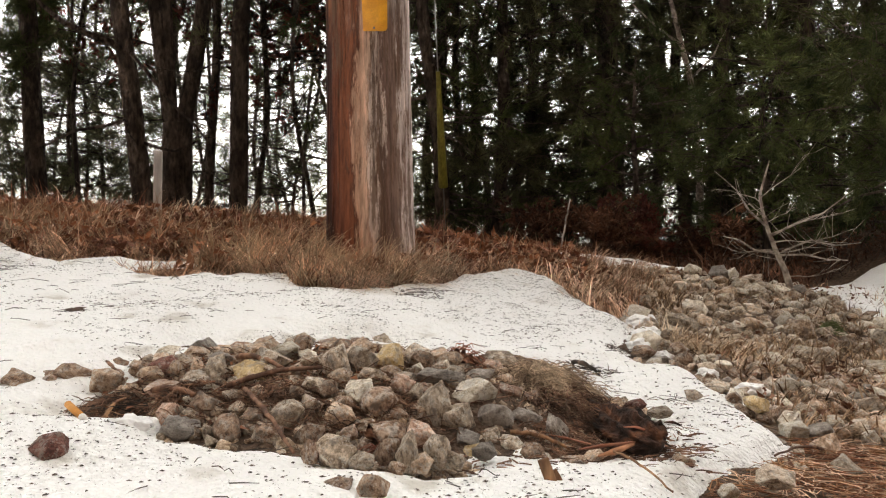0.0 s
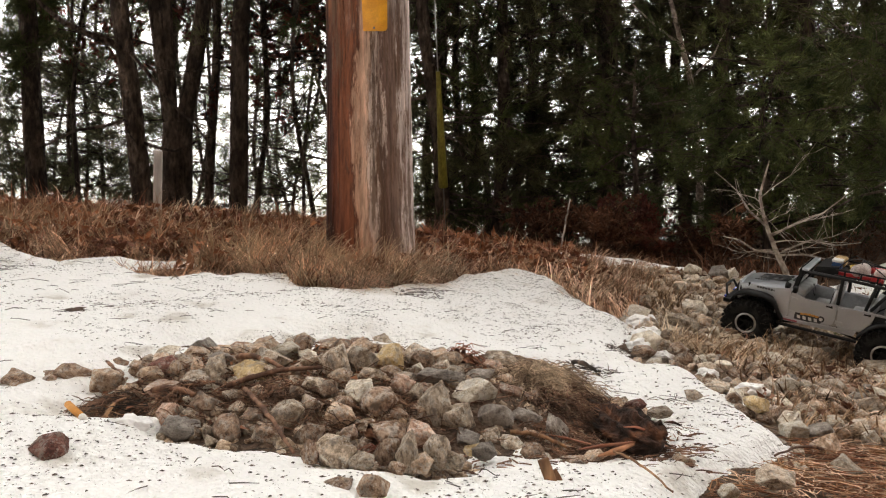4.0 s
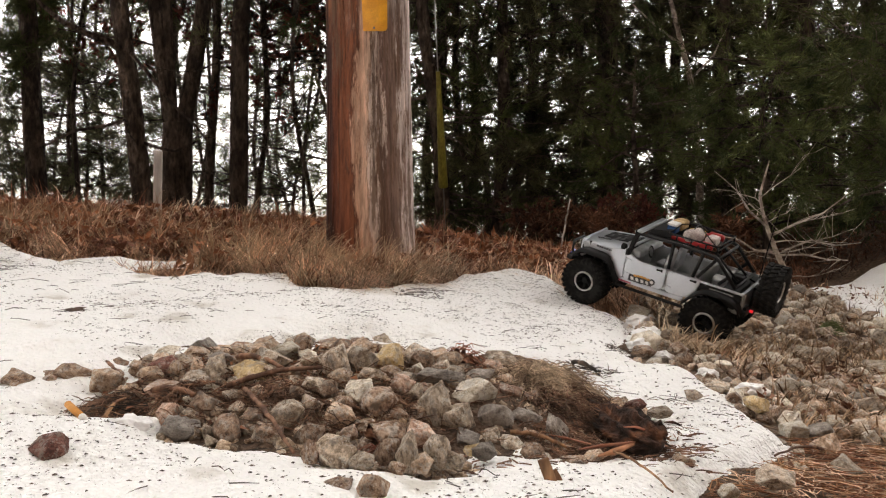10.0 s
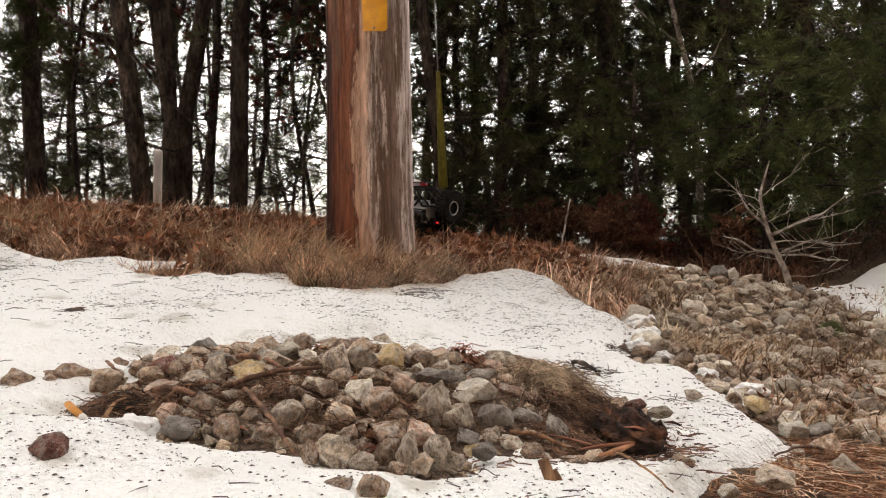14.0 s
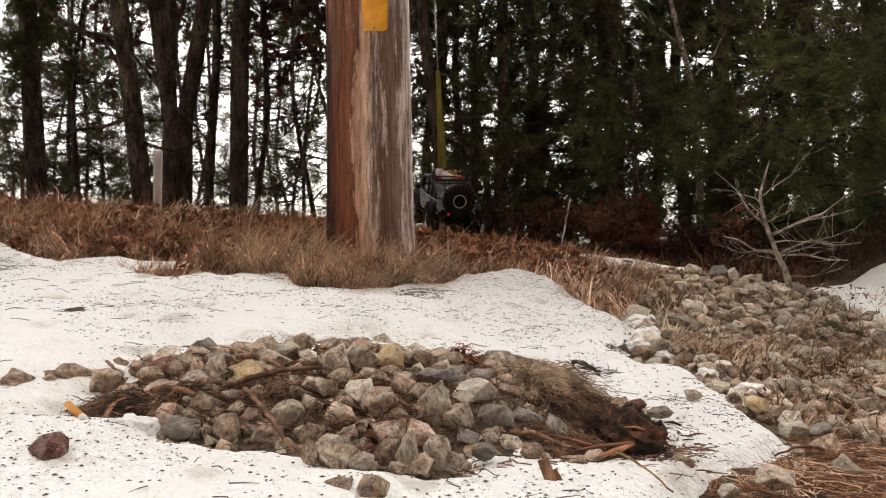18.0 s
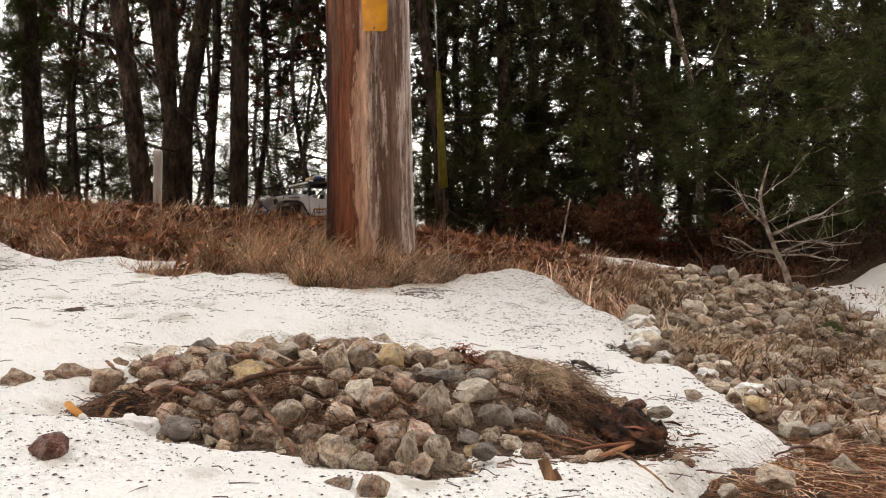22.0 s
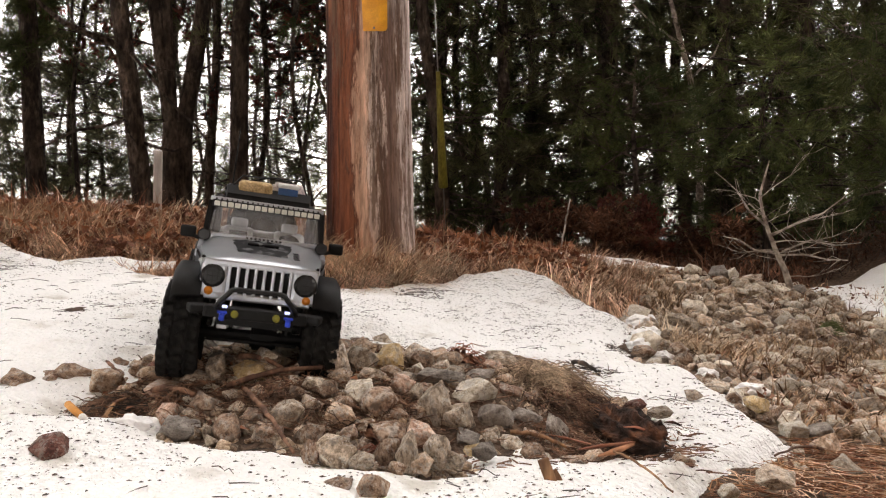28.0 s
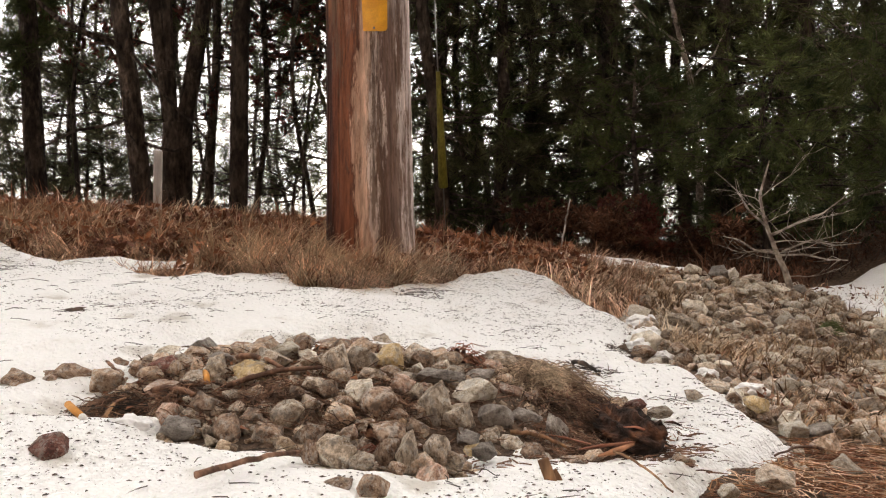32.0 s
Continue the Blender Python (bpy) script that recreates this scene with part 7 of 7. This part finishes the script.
    # Front bumper, hoop, fog lamps, shackles, winch plate.
    part("front_bumper", merge(box(0.214, 0, 0.0995, 0.016, 0.120, 0.014, 0.003), box(0.211, 0.066, 0.1005, 0.018, 0.024, 0.010, 0.003, m=Matrix.Rotation(-0.35, 4, "Z")), box(0.211, -0.066, 0.1005, 0.018, 0.024, 0.010, 0.003, m=Matrix.Rotation(0.35, 4, "Z")), box(0.196, 0, 0.098, 0.03, 0.055, 0.010, 0.001), box(0.205, 0, 0.088, 0.004, 0.09, 0.012, 0.001)), BLACK, root, "black front bumper", False)
    tubes("bumper_hoop", [[(0.219, -0.047, 0.104), (0.224, -0.043, 0.112), (0.230, -0.030, 0.1285), (0.231, -0.026, 0.130), (0.231, 0.026, 0.130), (0.230, 0.030, 0.1285), (0.224, 0.043, 0.112), (0.219, 0.047, 0.104)]], 0.0032, root, label="black bull bar hoop")
    for sg in (1, -1):
        sh = part("shackle", merge(cyl((0.221, sg * 0.038, 0.099), (0.227, sg * 0.038, 0.099), 0.0032, segs=12), box(0.2265, sg * 0.038, 0.095, 0.003, 0.0065, 0.007, 0.0012)), BLUE, root, "blue anodised shackle")
        part("shackle_pin", cyl((0.2275, sg * 0.0325, 0.1015), (0.2275, sg * 0.0435, 0.1015), 0.0017, segs=10), BLUE, sh)
        part("fog_lamp", cyl((0.220, sg * 0.024, 0.0995), (0.2235, sg * 0.024, 0.0995), 0.0045, segs=14), plain("fog_lens", (0.25, 0.24, 0.04), 0.2), root, "small yellow-green fog lamp", True)
        part("led_pod", box(0.2225, sg * 0.036, 0.1075, 0.002, 0.006, 0.003, 0.0005), GLINT, root)
    # Windscreen, header, light bar.
    part("windscreen", loft([[(0.061, -0.0745, 0.1735), (0.061, 0.0745, 0.1735)], [(0.0505, -0.0715, 0.2125), (0.0505, 0.0715, 0.2125)]]), GLASS, root, "clear windscreen").visible_shadow = False
    part("screen_frame", merge(box(0.0445, 0, 0.2185, 0.014, 0.152, 0.006, 0.002), box(0.0615, 0, 0.1725, 0.006, 0.155, 0.005, 0.0015)), SILVER, root, "silver windscreen frame")
    bar = part("light_bar", box(0.0525, 0, 0.2135, 0.010, 0.146, 0.0095, 0.002), BLACK, root, "long roof light bar")
    for k in range(16):
        part("lamp", box(0.0582, -0.0665 + 0.00887 * k, 0.2135, 0.002, 0.0074, 0.0066, 0.0008), LED, bar)
    for k in range(21):
        part("fin", box(0.0525, -0.068 + 0.0068 * k, 0.2188, 0.007, 0.002, 0.003), BLACK, bar)
    # Interior: seats, dash, wheel.
    for sy in (0.036, -0.036):
        seat = part("seat", merge(box(0.0, sy, 0.118, 0.046, 0.042, 0.016, 0.004), box(-0.028, sy, 0.150, 0.012, 0.042, 0.056, 0.005, m=Matrix.Rotation(-0.15, 4, "Y")), box(-0.032, sy, 0.183, 0.010, 0.024, 0.014, 0.004)), INNER, root, "silver bucket seat", True)
        part("seat_pad", box(-0.0215, sy, 0.150, 0.004, 0.026, 0.044, 0.002, m=Matrix.Rotation(-0.15, 4, "Y")), FIGURE, seat)
    part("rear_seat", merge(box(-0.085, 0, 0.115, 0.045, 0.130, 0.016, 0.004), box(-0.112, 0, 0.143, 0.012, 0.130, 0.048, 0.005, m=Matrix.Rotation(-0.2, 4, "Y"))), INNER, root, "silver rear bench", True)
    part("dashboard", box(0.046, 0, 0.160, 0.024, 0.142, 0.018, 0.005), INNER, root, "", True)
    part("steering_wheel", loft([[(0.022 + 0.004 * math.sin(a), 0.036 + (0.013 + 0.0022 * math.cos(b)) * math.cos(a), 0.165 + (0.013 + 0.0022 * math.cos(b)) * math.sin(a)) for b in np.linspace(0, 6.283, 7)[:-1]] for a in np.linspace(0, 6.283, 19)], True), BLACK, root)
    part("centre_box", box(-0.165, 0.0, 0.118, 0.07, 0.11, 0.038, 0.004), BLACK, root, "black cargo box")
    for k, (x, y, sx) in enumerate(((-0.150, 0.03, 0.03), (-0.178, -0.02, 0.028), (-0.150, -0.035, 0.024))):
        part("cargo", box(x, y, 0.146, sx, 0.028, 0.020, 0.004), (INNER, BLACK, INNER)[k], root)
    # Roll cage.
    L = lambda s: [[(x, s * y, z) for x, y, z in q] for q in (
        [(0.062, 0.075, 0.150), (0.049, 0.0715, 0.207), (0.044, 0.0705, 0.2115), (-0.040, 0.0705, 0.2135), (-0.138, 0.0705, 0.2105), (-0.146, 0.0705, 0.2065), (-0.198, 0.0725, 0.152)],
        [(-0.040, 0.074, 0.150), (-0.040, 0.0705, 0.2125)],
        [(-0.100, 0.074, 0.150), (-0.112, 0.0705, 0.2105)],
        [(-0.145, 0.0705, 0.2070), (-0.110, 0.0730, 0.152)],
        [(-0.160, 0.072, 0.151), (-0.178, 0.0715, 0.174)])]
    for q in L(1) + L(-1):
        tubes("cage_tube", [q], 0.0041, root)
    for q in ([[(x, -0.0705, z), (x, 0.0705, z)] for x, z in ((0.044, 0.2115), (-0.040, 0.2135), (-0.112, 0.2115), (-0.146, 0.2065))] + [[(-0.040, -0.07, 0.2125), (-0.110, 0.07, 0.2115)], [(-0.040, 0.07, 0.2125), (-0.110, -0.07, 0.2115)], [(-0.198, -0.0725, 0.153), (-0.198, 0.0725, 0.153)], [(-0.125, -0.03, 0.209), (-0.190, -0.03, 0.156)], [(-0.125, 0.03, 0.209), (-0.190, 0.03, 0.156)]]):
        tubes("cross_tube", [q], 0.0032, root)
    # Roof fairing and rack.
    part("roof_fairing", loft([[(0.030, -0.058, 0.213), (0.030, 0.058, 0.213), (0.024, 0.056, 0.2275), (0.024, -0.056, 0.2275)], [(-0.026, -0.060, 0.213), (-0.026, 0.060, 0.213), (-0.026, 0.060, 0.2365), (-0.026, -0.060, 0.2365)]], True), BLACK, root, "matte black roof fairing")
    part("fairing_front", loft([[(0.0305, -0.058, 0.213), (0.0305, 0.058, 0.213)], [(0.0225, 0.056 * -1, 0.2277), (0.0225, 0.056, 0.2277)]]), BLACK, root)
    part("roof_plate", box(0.0, 0, 0.2145, 0.062, 0.13, 0.002, 0.0005), BLACK, root)
    z = 0.2165
    tubes("roof_rack", [[(-0.018, -0.060, z), (-0.135, -0.060, z), (-0.135, 0.060, z), (-0.018, 0.060, z)], [(-0.020, -0.060, z + 0.014), (-0.138, -0.060, z + 0.014), (-0.138, 0.060, z + 0.014), (-0.020, 0.060, z + 0.014)]]
          + [[(x, -0.060, z), (x, 0.060, z)] for x in (-0.04, -0.065, -0.09, -0.115)] + [[(x, s * 0.060, z), (x, s * 0.060, z + 0.014)] for x in (-0.04, -0.075, -0.11, -0.137) for s in (1, -1)], 0.0022, root, label="black wire roof rack", segs=6)
    cooler = part("cooler", box(-0.016, 0.026, 0.2340, 0.022, 0.028, 0.018, 0.003), COOLBLUE, root, "blue cooler box")
    part("cooler_lid", box(-0.016, 0.026, 0.2455, 0.024, 0.030, 0.006, 0.002), WHITE, cooler, "white lid")
    bag = box(-0.014, -0.020, 0.2350, 0.030, 0.048, 0.022, 0.008, 3)
    for vt in bag.verts:
        vt.co += Vector((1, 1, 1)) * 0.0022 * noise.noise(vt.co * 90)
    part("canvas_bag", bag, TANBAG, root, "tan canvas bag", True)
    tubes("rope_coil", [[(-0.058 + 0.016 * math.cos(a) * (1 + 0.06 * k), -0.022 + 0.020 * math.sin(a) * (1 + 0.06 * k), 0.2180 + 0.003 * k) for a in np.linspace(0, 6.1, 18)] for k in range(4)], 0.0023, root, ROPE, "coiled yellow rope", 6)
    part("red_can", merge(cyl((-0.118, -0.040, 0.2220), (-0.082, -0.040, 0.2220), 0.010, segs=18, bevel=0.003), cyl((-0.082, -0.040, 0.2220), (-0.074, -0.040, 0.2220), 0.004, segs=10)), REDCAN, root, "red extinguisher bottle", True)
    part("red_tray", merge(box(-0.072, 0.046, 0.2190, 0.098, 0.008, 0.010, 0.002, m=Matrix.Rotation(0.05, 4, "Z")), box(-0.106, 0.042, 0.2210, 0.02, 0.018, 0.016, 0.003)), REDCAN, root, "red recovery board")
    roll = cyl((-0.074, 0.005, 0.2320), (-0.062, 0.052, 0.2320), 0.016, segs=20, bevel=0.004)
    part("bedroll", roll, CLOTH, root, "pale rolled blanket", True)
    part("white_bag", box(-0.110, 0.020, 0.2290, 0.026, 0.040, 0.022, 0.007, 3), CLOTH, root, "pale cloth bundle", True)
    tubes("strap", [[(-0.018, -0.058, 0.2270), (-0.045, -0.040, 0.2510), (-0.070, 0.0, 0.2510), (-0.095, 0.035, 0.2470), (-0.135, 0.058, 0.2275)], [(-0.018, 0.058, 0.2270), (-0.040, 0.045, 0.2550), (-0.062, 0.0, 0.2530), (-0.095, -0.035, 0.2390), (-0.135, -0.058, 0.2275)], [(-0.070, -0.060, 0.2255), (-0.066, -0.01, 0.2510), (-0.068, 0.03, 0.2510), (-0.070, 0.060, 0.2255)]], 0.0014, root, label="black elastic straps", segs=5)
    # Rear: bumper, spare, antenna.
    part("rear_bumper", merge(box(-0.224, 0, 0.098, 0.014, 0.140, 0.014, 0.003), box(-0.224, 0.05, 0.108, 0.010, 0.02, 0.010, 0.002), box(-0.224, -0.05, 0.108, 0.010, 0.02, 0.010, 0.002)), BLACK, root, "black rear bumper")
    part("spare_mount", merge(cyl((-0.220, 0, 0.140), (-0.245, 0, 0.150), 0.007, segs=10), box(-0.226, 0, 0.125, 0.006, 0.03, 0.05, 0.002)), BLACK, root)
    sp = add_wheel(root, "spare_wheel", pose(-0.261, 0, 0.152, 0, 0, 90), 1)
    tagged(sp, "black spare wheel")
    a = Acc()
    a.tube([(-0.214, -0.058, 0.150), (-0.215, -0.058, 0.190), (-0.217, -0.058, 0.250), (-0.220, -0.057, 0.320)], [0.0016, 0.0014, 0.0012, 0.0009], 6)
    child("antenna", a.mesh("antenna", BLACK), root)
    # Chassis, axles, links, shocks.
    for sg in (1, -1):
        part("chassis_rail", box(0.0, sg * 0.026, 0.086, 0.40, 0.005, 0.014), BLACK, root)
    part("skid_plate", box(0.01, 0, 0.076, 0.11, 0.062, 0.008, 0.002), BLACK, root)
    part("gearbox", box(0.02, 0, 0.0955, 0.07, 0.045, 0.03, 0.004), BLACK, root)
    part("battery_tray", box(-0.10, 0, 0.092, 0.06, 0.0465, 0.016, 0.003), BLACK, root)
    for nm, x in (("front_axle", 0.1535), ("rear_axle", -HALF)):
        part(nm, merge(cyl((x, -0.066, 0.060), (x, 0.066, 0.060), 0.0075, segs=12), cyl((x, 0.014 - 0.016, 0.060), (x, 0.014 + 0.016, 0.060), 0.017, segs=16, bevel=0.003), cyl((x + (0.018 if x > 0 else -0.018), -0.055, 0.056), (x + (0.018 if x > 0 else -0.018), 0.055, 0.056), 0.0022, segs=8)), BLACK, root)
        for sg in (1, -1):
            part("shock", merge(cyl((x, sg * 0.043, 0.062), (x * 0.93, sg * 0.034, 0.118), 0.0058, segs=12), cyl((x, sg * 0.044, 0.056), (x, sg * 0.043, 0.066), 0.004, segs=10)), TUBE, root)
            part("link", cyl((x, sg * 0.030, 0.052), (x * 0.22, sg * 0.024, 0.074), 0.0026, segs=8), BLACK, root)
    part("link_mount", box(0.168, -0.038, 0.079, 0.012, 0.012, 0.018, 0.001), INNER, root)
    wheels = {}
    for nm, x, y in (("front_left", 0.1535, 0.083), ("front_right", 0.1535, -0.083), ("rear_left", -HALF, 0.083), ("rear_right", -HALF, -0.083)):
        wheels[nm] = add_wheel(root, "wheel", pose(x, y, 0.060), 1 if y > 0 else -1)
    return root, wheels


truck, wheels = build_truck()

# ---- movement ----
# Seconds, place of the truck's middle on the ground (z from the camera's height), heading, pitch, roll.
DRIVE_IN = [
    (0.0, 1.620, 1.900, -0.340, 174.0, -12.0, 0.0), (0.5, 1.450, 1.930, -0.340, 174.0, -14.0, 2.0), (1.0, 1.285, 1.940, -0.325, 160.0, -16.0, 1.0), (1.5, 1.150, 1.960, -0.300, 140.0, -15.0, -2.0),
    (2.0, 1.120, 2.140, -0.259, 118.0, -11.0, -8.0), (2.5, 1.070, 2.150, -0.245, 130.0, -14.8, -7.0), (3.0, 0.967, 2.043, -0.246, 139.3, -10.4, -14.4), (3.5, 0.967, 2.043, -0.246, 139.3, -10.4, -14.4),
    (4.5, 0.900, 2.015, -0.268, 158.0, -13.2, -5.0), (5.5, 0.900, 2.050, -0.262, 166.0, -13.0, -5.0)]
TURN = [
    (6.0, 1.201, 2.073, -0.284, 161.0, -12.0, -3.0), (6.5, 1.205, 1.960, -0.332, 165.0, -12.0, -1.0), (7.0, 1.091, 1.836, -0.289, 162.5, -3.0, -1.2), (7.5, 0.935, 1.889, -0.253, 163.1, -5.4, -6.1),
    (8.0, 0.895, 1.981, -0.259, 137.7, -16.8, -3.0), (8.5, 0.825, 2.059, -0.216, 124.6, -14.5, -7.7), (9.0, 0.726, 1.998, -0.179, 135.6, -18.2, -10.4), (9.5, 0.607, 1.941, -0.163, 148.2, -14.0, -22.2),
    (10.0, 0.525, 2.024, -0.159, 145.8, -16.8, -13.1)]
CLIMB = [
    (10.5, 0.499, 2.184, -0.120, 110.8, -24.6, -9.4), (11.0, 0.465, 2.255, -0.119, 109.8, -19.3, -7.8), (11.5, 0.359, 2.365, -0.097, 126.8, -12.1, -7.2), (12.0, 0.237, 2.506, -0.066, 129.8, -6.8, -8.5),
    (12.5, 0.098, 2.686, -0.037, 129.4, -9.1, -3.1), (13.0, -0.049, 2.838, -0.012, 137.9, -10.4, -4.8), (13.5, -0.132, 2.934, 0.020, 140.4, -7.7, -3.4), (14.0, -0.190, 3.000, 0.025, 142.0, -7.0, -3.0),
    (14.5, -0.170, 2.980, 0.022, 141.0, -8.0, -3.0)]
BEHIND = [
    (15.5, -0.040, 2.870, 0.000, 137.0, -10.0, -4.0), (16.0, 0.050, 2.800, -0.012, 134.0, -11.0, -4.0), (16.5, 0.091, 2.781, -0.015, 131.0, -11.0, -4.0), (17.0, 0.060, 2.890, -0.012, 120.0, -10.0, 1.0),
    (17.5, 0.055, 2.900, 0.030, 97.0, -12.0, 1.0), (18.0, 0.000, 3.300, 0.080, 102.0, -11.0, 0.0), (18.5, -0.220, 3.150, 0.055, 150.0, -4.0, 0.0), (19.0, -0.345, 3.170, 0.032, 163.0, 0.0, 0.0),
    (19.5, -0.640, 3.170, 0.045, 166.0, 1.0, 1.0), (20.0, -0.946, 3.198, 0.033, 169.0, 2.0, 3.0)]
RETURN = [
    (20.5, -0.920, 3.200, 0.033, 169.0, 1.0, 3.0), (21.0, -0.784, 3.179, 0.044, 168.0, -2.0, 3.0), (21.5, -0.500, 3.170, 0.045, 172.0, 0.0, 3.0), (22.0, -0.508, 3.168, 0.039, 221.0, 1.0, 3.0),
    (22.5, -0.570, 3.070, 0.048, 232.0, 0.0, 1.0), (23.0, -0.631, 2.912, 0.058, 242.0, 0.0, 0.0), (23.5, -0.663, 2.831, 0.068, 253.6, 0.8, -3.4), (24.0, -0.709, 2.762, 0.064, 263.2, 5.5, -7.7),
    (24.5, -0.638, 2.377, 0.021, 268.4, 13.4, -7.0), (25.0, -0.579, 2.152, -0.020, 276.6, 14.3, -0.4)]
CROSS = [
    (25.5, -0.547, 1.963, -0.058, 275.7, 13.2, 3.4), (26.0, -0.492, 1.794, -0.085, 277.9, 10.1, 1.2), (26.5, -0.440, 1.620, -0.105, 280.0, 6.0, -2.0), (27.0, -0.387, 1.461, -0.122, 282.8, 3.3, -5.2),
    (27.5, -0.329, 1.291, -0.137, 284.7, 2.7, -8.3), (28.0, -0.283, 1.171, -0.150, 282.5, 7.0, -7.5), (28.5, -0.207, 1.016, -0.176, 292.0, 16.9, 1.8), (29.0, -0.125, 0.866, -0.206, 302.5, 18.8, 2.1),
    (29.5, -0.051, 0.777, -0.217, 308.9, 11.2, 7.6), (30.0, 0.082, 0.658, -0.247, 313.4, -2.4, 5.1)]
LEAVE = [
    (30.6, 0.146, 0.605, -0.236, 320.3, -4.3, -4.3), (31.0, 0.240, 0.544, -0.221, 323.2, -9.2, -11.9), (31.5, 0.459, 0.491, -0.216, 343.6, -4.6, -7.0), (32.0, 0.980, 0.420, -0.250, 348.0, 0.0, 0.0)]
# Seconds, steering angle of the front wheels to the left.
STEER = [(0, 0), (6, 0), (6.5, -15), (8, -10), (8.5, 10), (9.5, -15), (10, 0), (11, 15), (12, 0), (22, 20), (24, 10), (26, 6), (27.5, 0), (28, -2), (28.5, 12), (29.5, 15), (30, 8), (31, 10), (32, 0)]


def rows_of_drive():
    return [(t, pose(x, y, CH + z, roll, pitch, yaw)) for t, x, y, z, yaw, pitch, roll in DRIVE_IN + TURN + CLIMB + BEHIND + RETURN + CROSS + LEAVE]


def motions():
    rows = rows_of_drive()
    walk(truck, rows)
    # The wheels roll by the way that the truck has gone.
    roll, step, spin = 0.0, 1.0 / 15, []
    for i in range(int(32 / step) + 1):
        t = min(i * step, 32.0)
        k = max(j for j in range(len(rows)) if rows[j][0] <= t + 1e-6)
        a, b = rows[k], rows[min(k + 1, len(rows) - 1)]
        if b[0] > a[0]:
            d = (b[1].translation - a[1].translation)
            ahead = a[1].to_3x3() @ Vector((1, 0, 0))
            roll += d.length * (1 if d.dot(ahead) > 0 else -1) / (b[0] - a[0]) * step / R_WHEEL
        spin.append((t, roll))
    times, angles = [s[0] for s in STEER], [s[1] for s in STEER]
    for nm, w in wheels.items():
        p = w.matrix_basis.translation.copy()
        out = []
        for t, r in spin:
            st = radians(float(np.interp(t, times, angles))) if nm.startswith("front") else 0.0
            out.append((t, Matrix.Translation(p) @ Matrix.Rotation(st, 4, "Z") @ Matrix.Rotation(r, 4, "Y")))
        walk(w, out)
    # The tyres push a stick, a stone and a cigarette butt aside.
    c0 = loose_stick.location.copy()
    c1 = Vector((-0.1725, 0.750, 0.102))
    turn = Vector((0.076, -0.104, -0.047)).rotation_difference(Vector((0.071, 0.100, -0.006))).to_matrix().to_4x4()
    up = (c0 + c1) / 2 + Vector((0, 0, 0.03))
    walk(loose_stick, [(0.0, Matrix.Translation(c0)), (28.4, Matrix.Translation(c0)), (28.8, Matrix.Translation(up) @ Matrix.Rotation(radians(50), 4, "Z")), (29.2, Matrix.Translation(c1) @ turn), (32.0, Matrix.Translation(c1) @ turn)])
    a, b = Vector((-0.026, 0.880, 0.096)), Vector((-0.010, 0.776, 0.077))
    spin0, spin1 = Euler((0.2, 0.1, 0.4)).to_matrix().to_4x4(), Euler((1.1, 0.3, 0.9)).to_matrix().to_4x4()
    walk(loose_stone, [(0.0, Matrix.Translation(a) @ spin0), (28.8, Matrix.Translation(a) @ spin0), (29.3, Matrix.Translation(b) @ spin1), (32.0, Matrix.Translation(b) @ spin1)])
    e = loose_butt.location.copy()
    walk(loose_butt, [(0.0, Matrix.Translation(e + Vector((0, 0.006, -0.012)))), (28.8, Matrix.Translation(e + Vector((0, 0.006, -0.012)))), (29.2, Matrix.Translation(e)), (32.0, Matrix.Translation(e))])


motions()
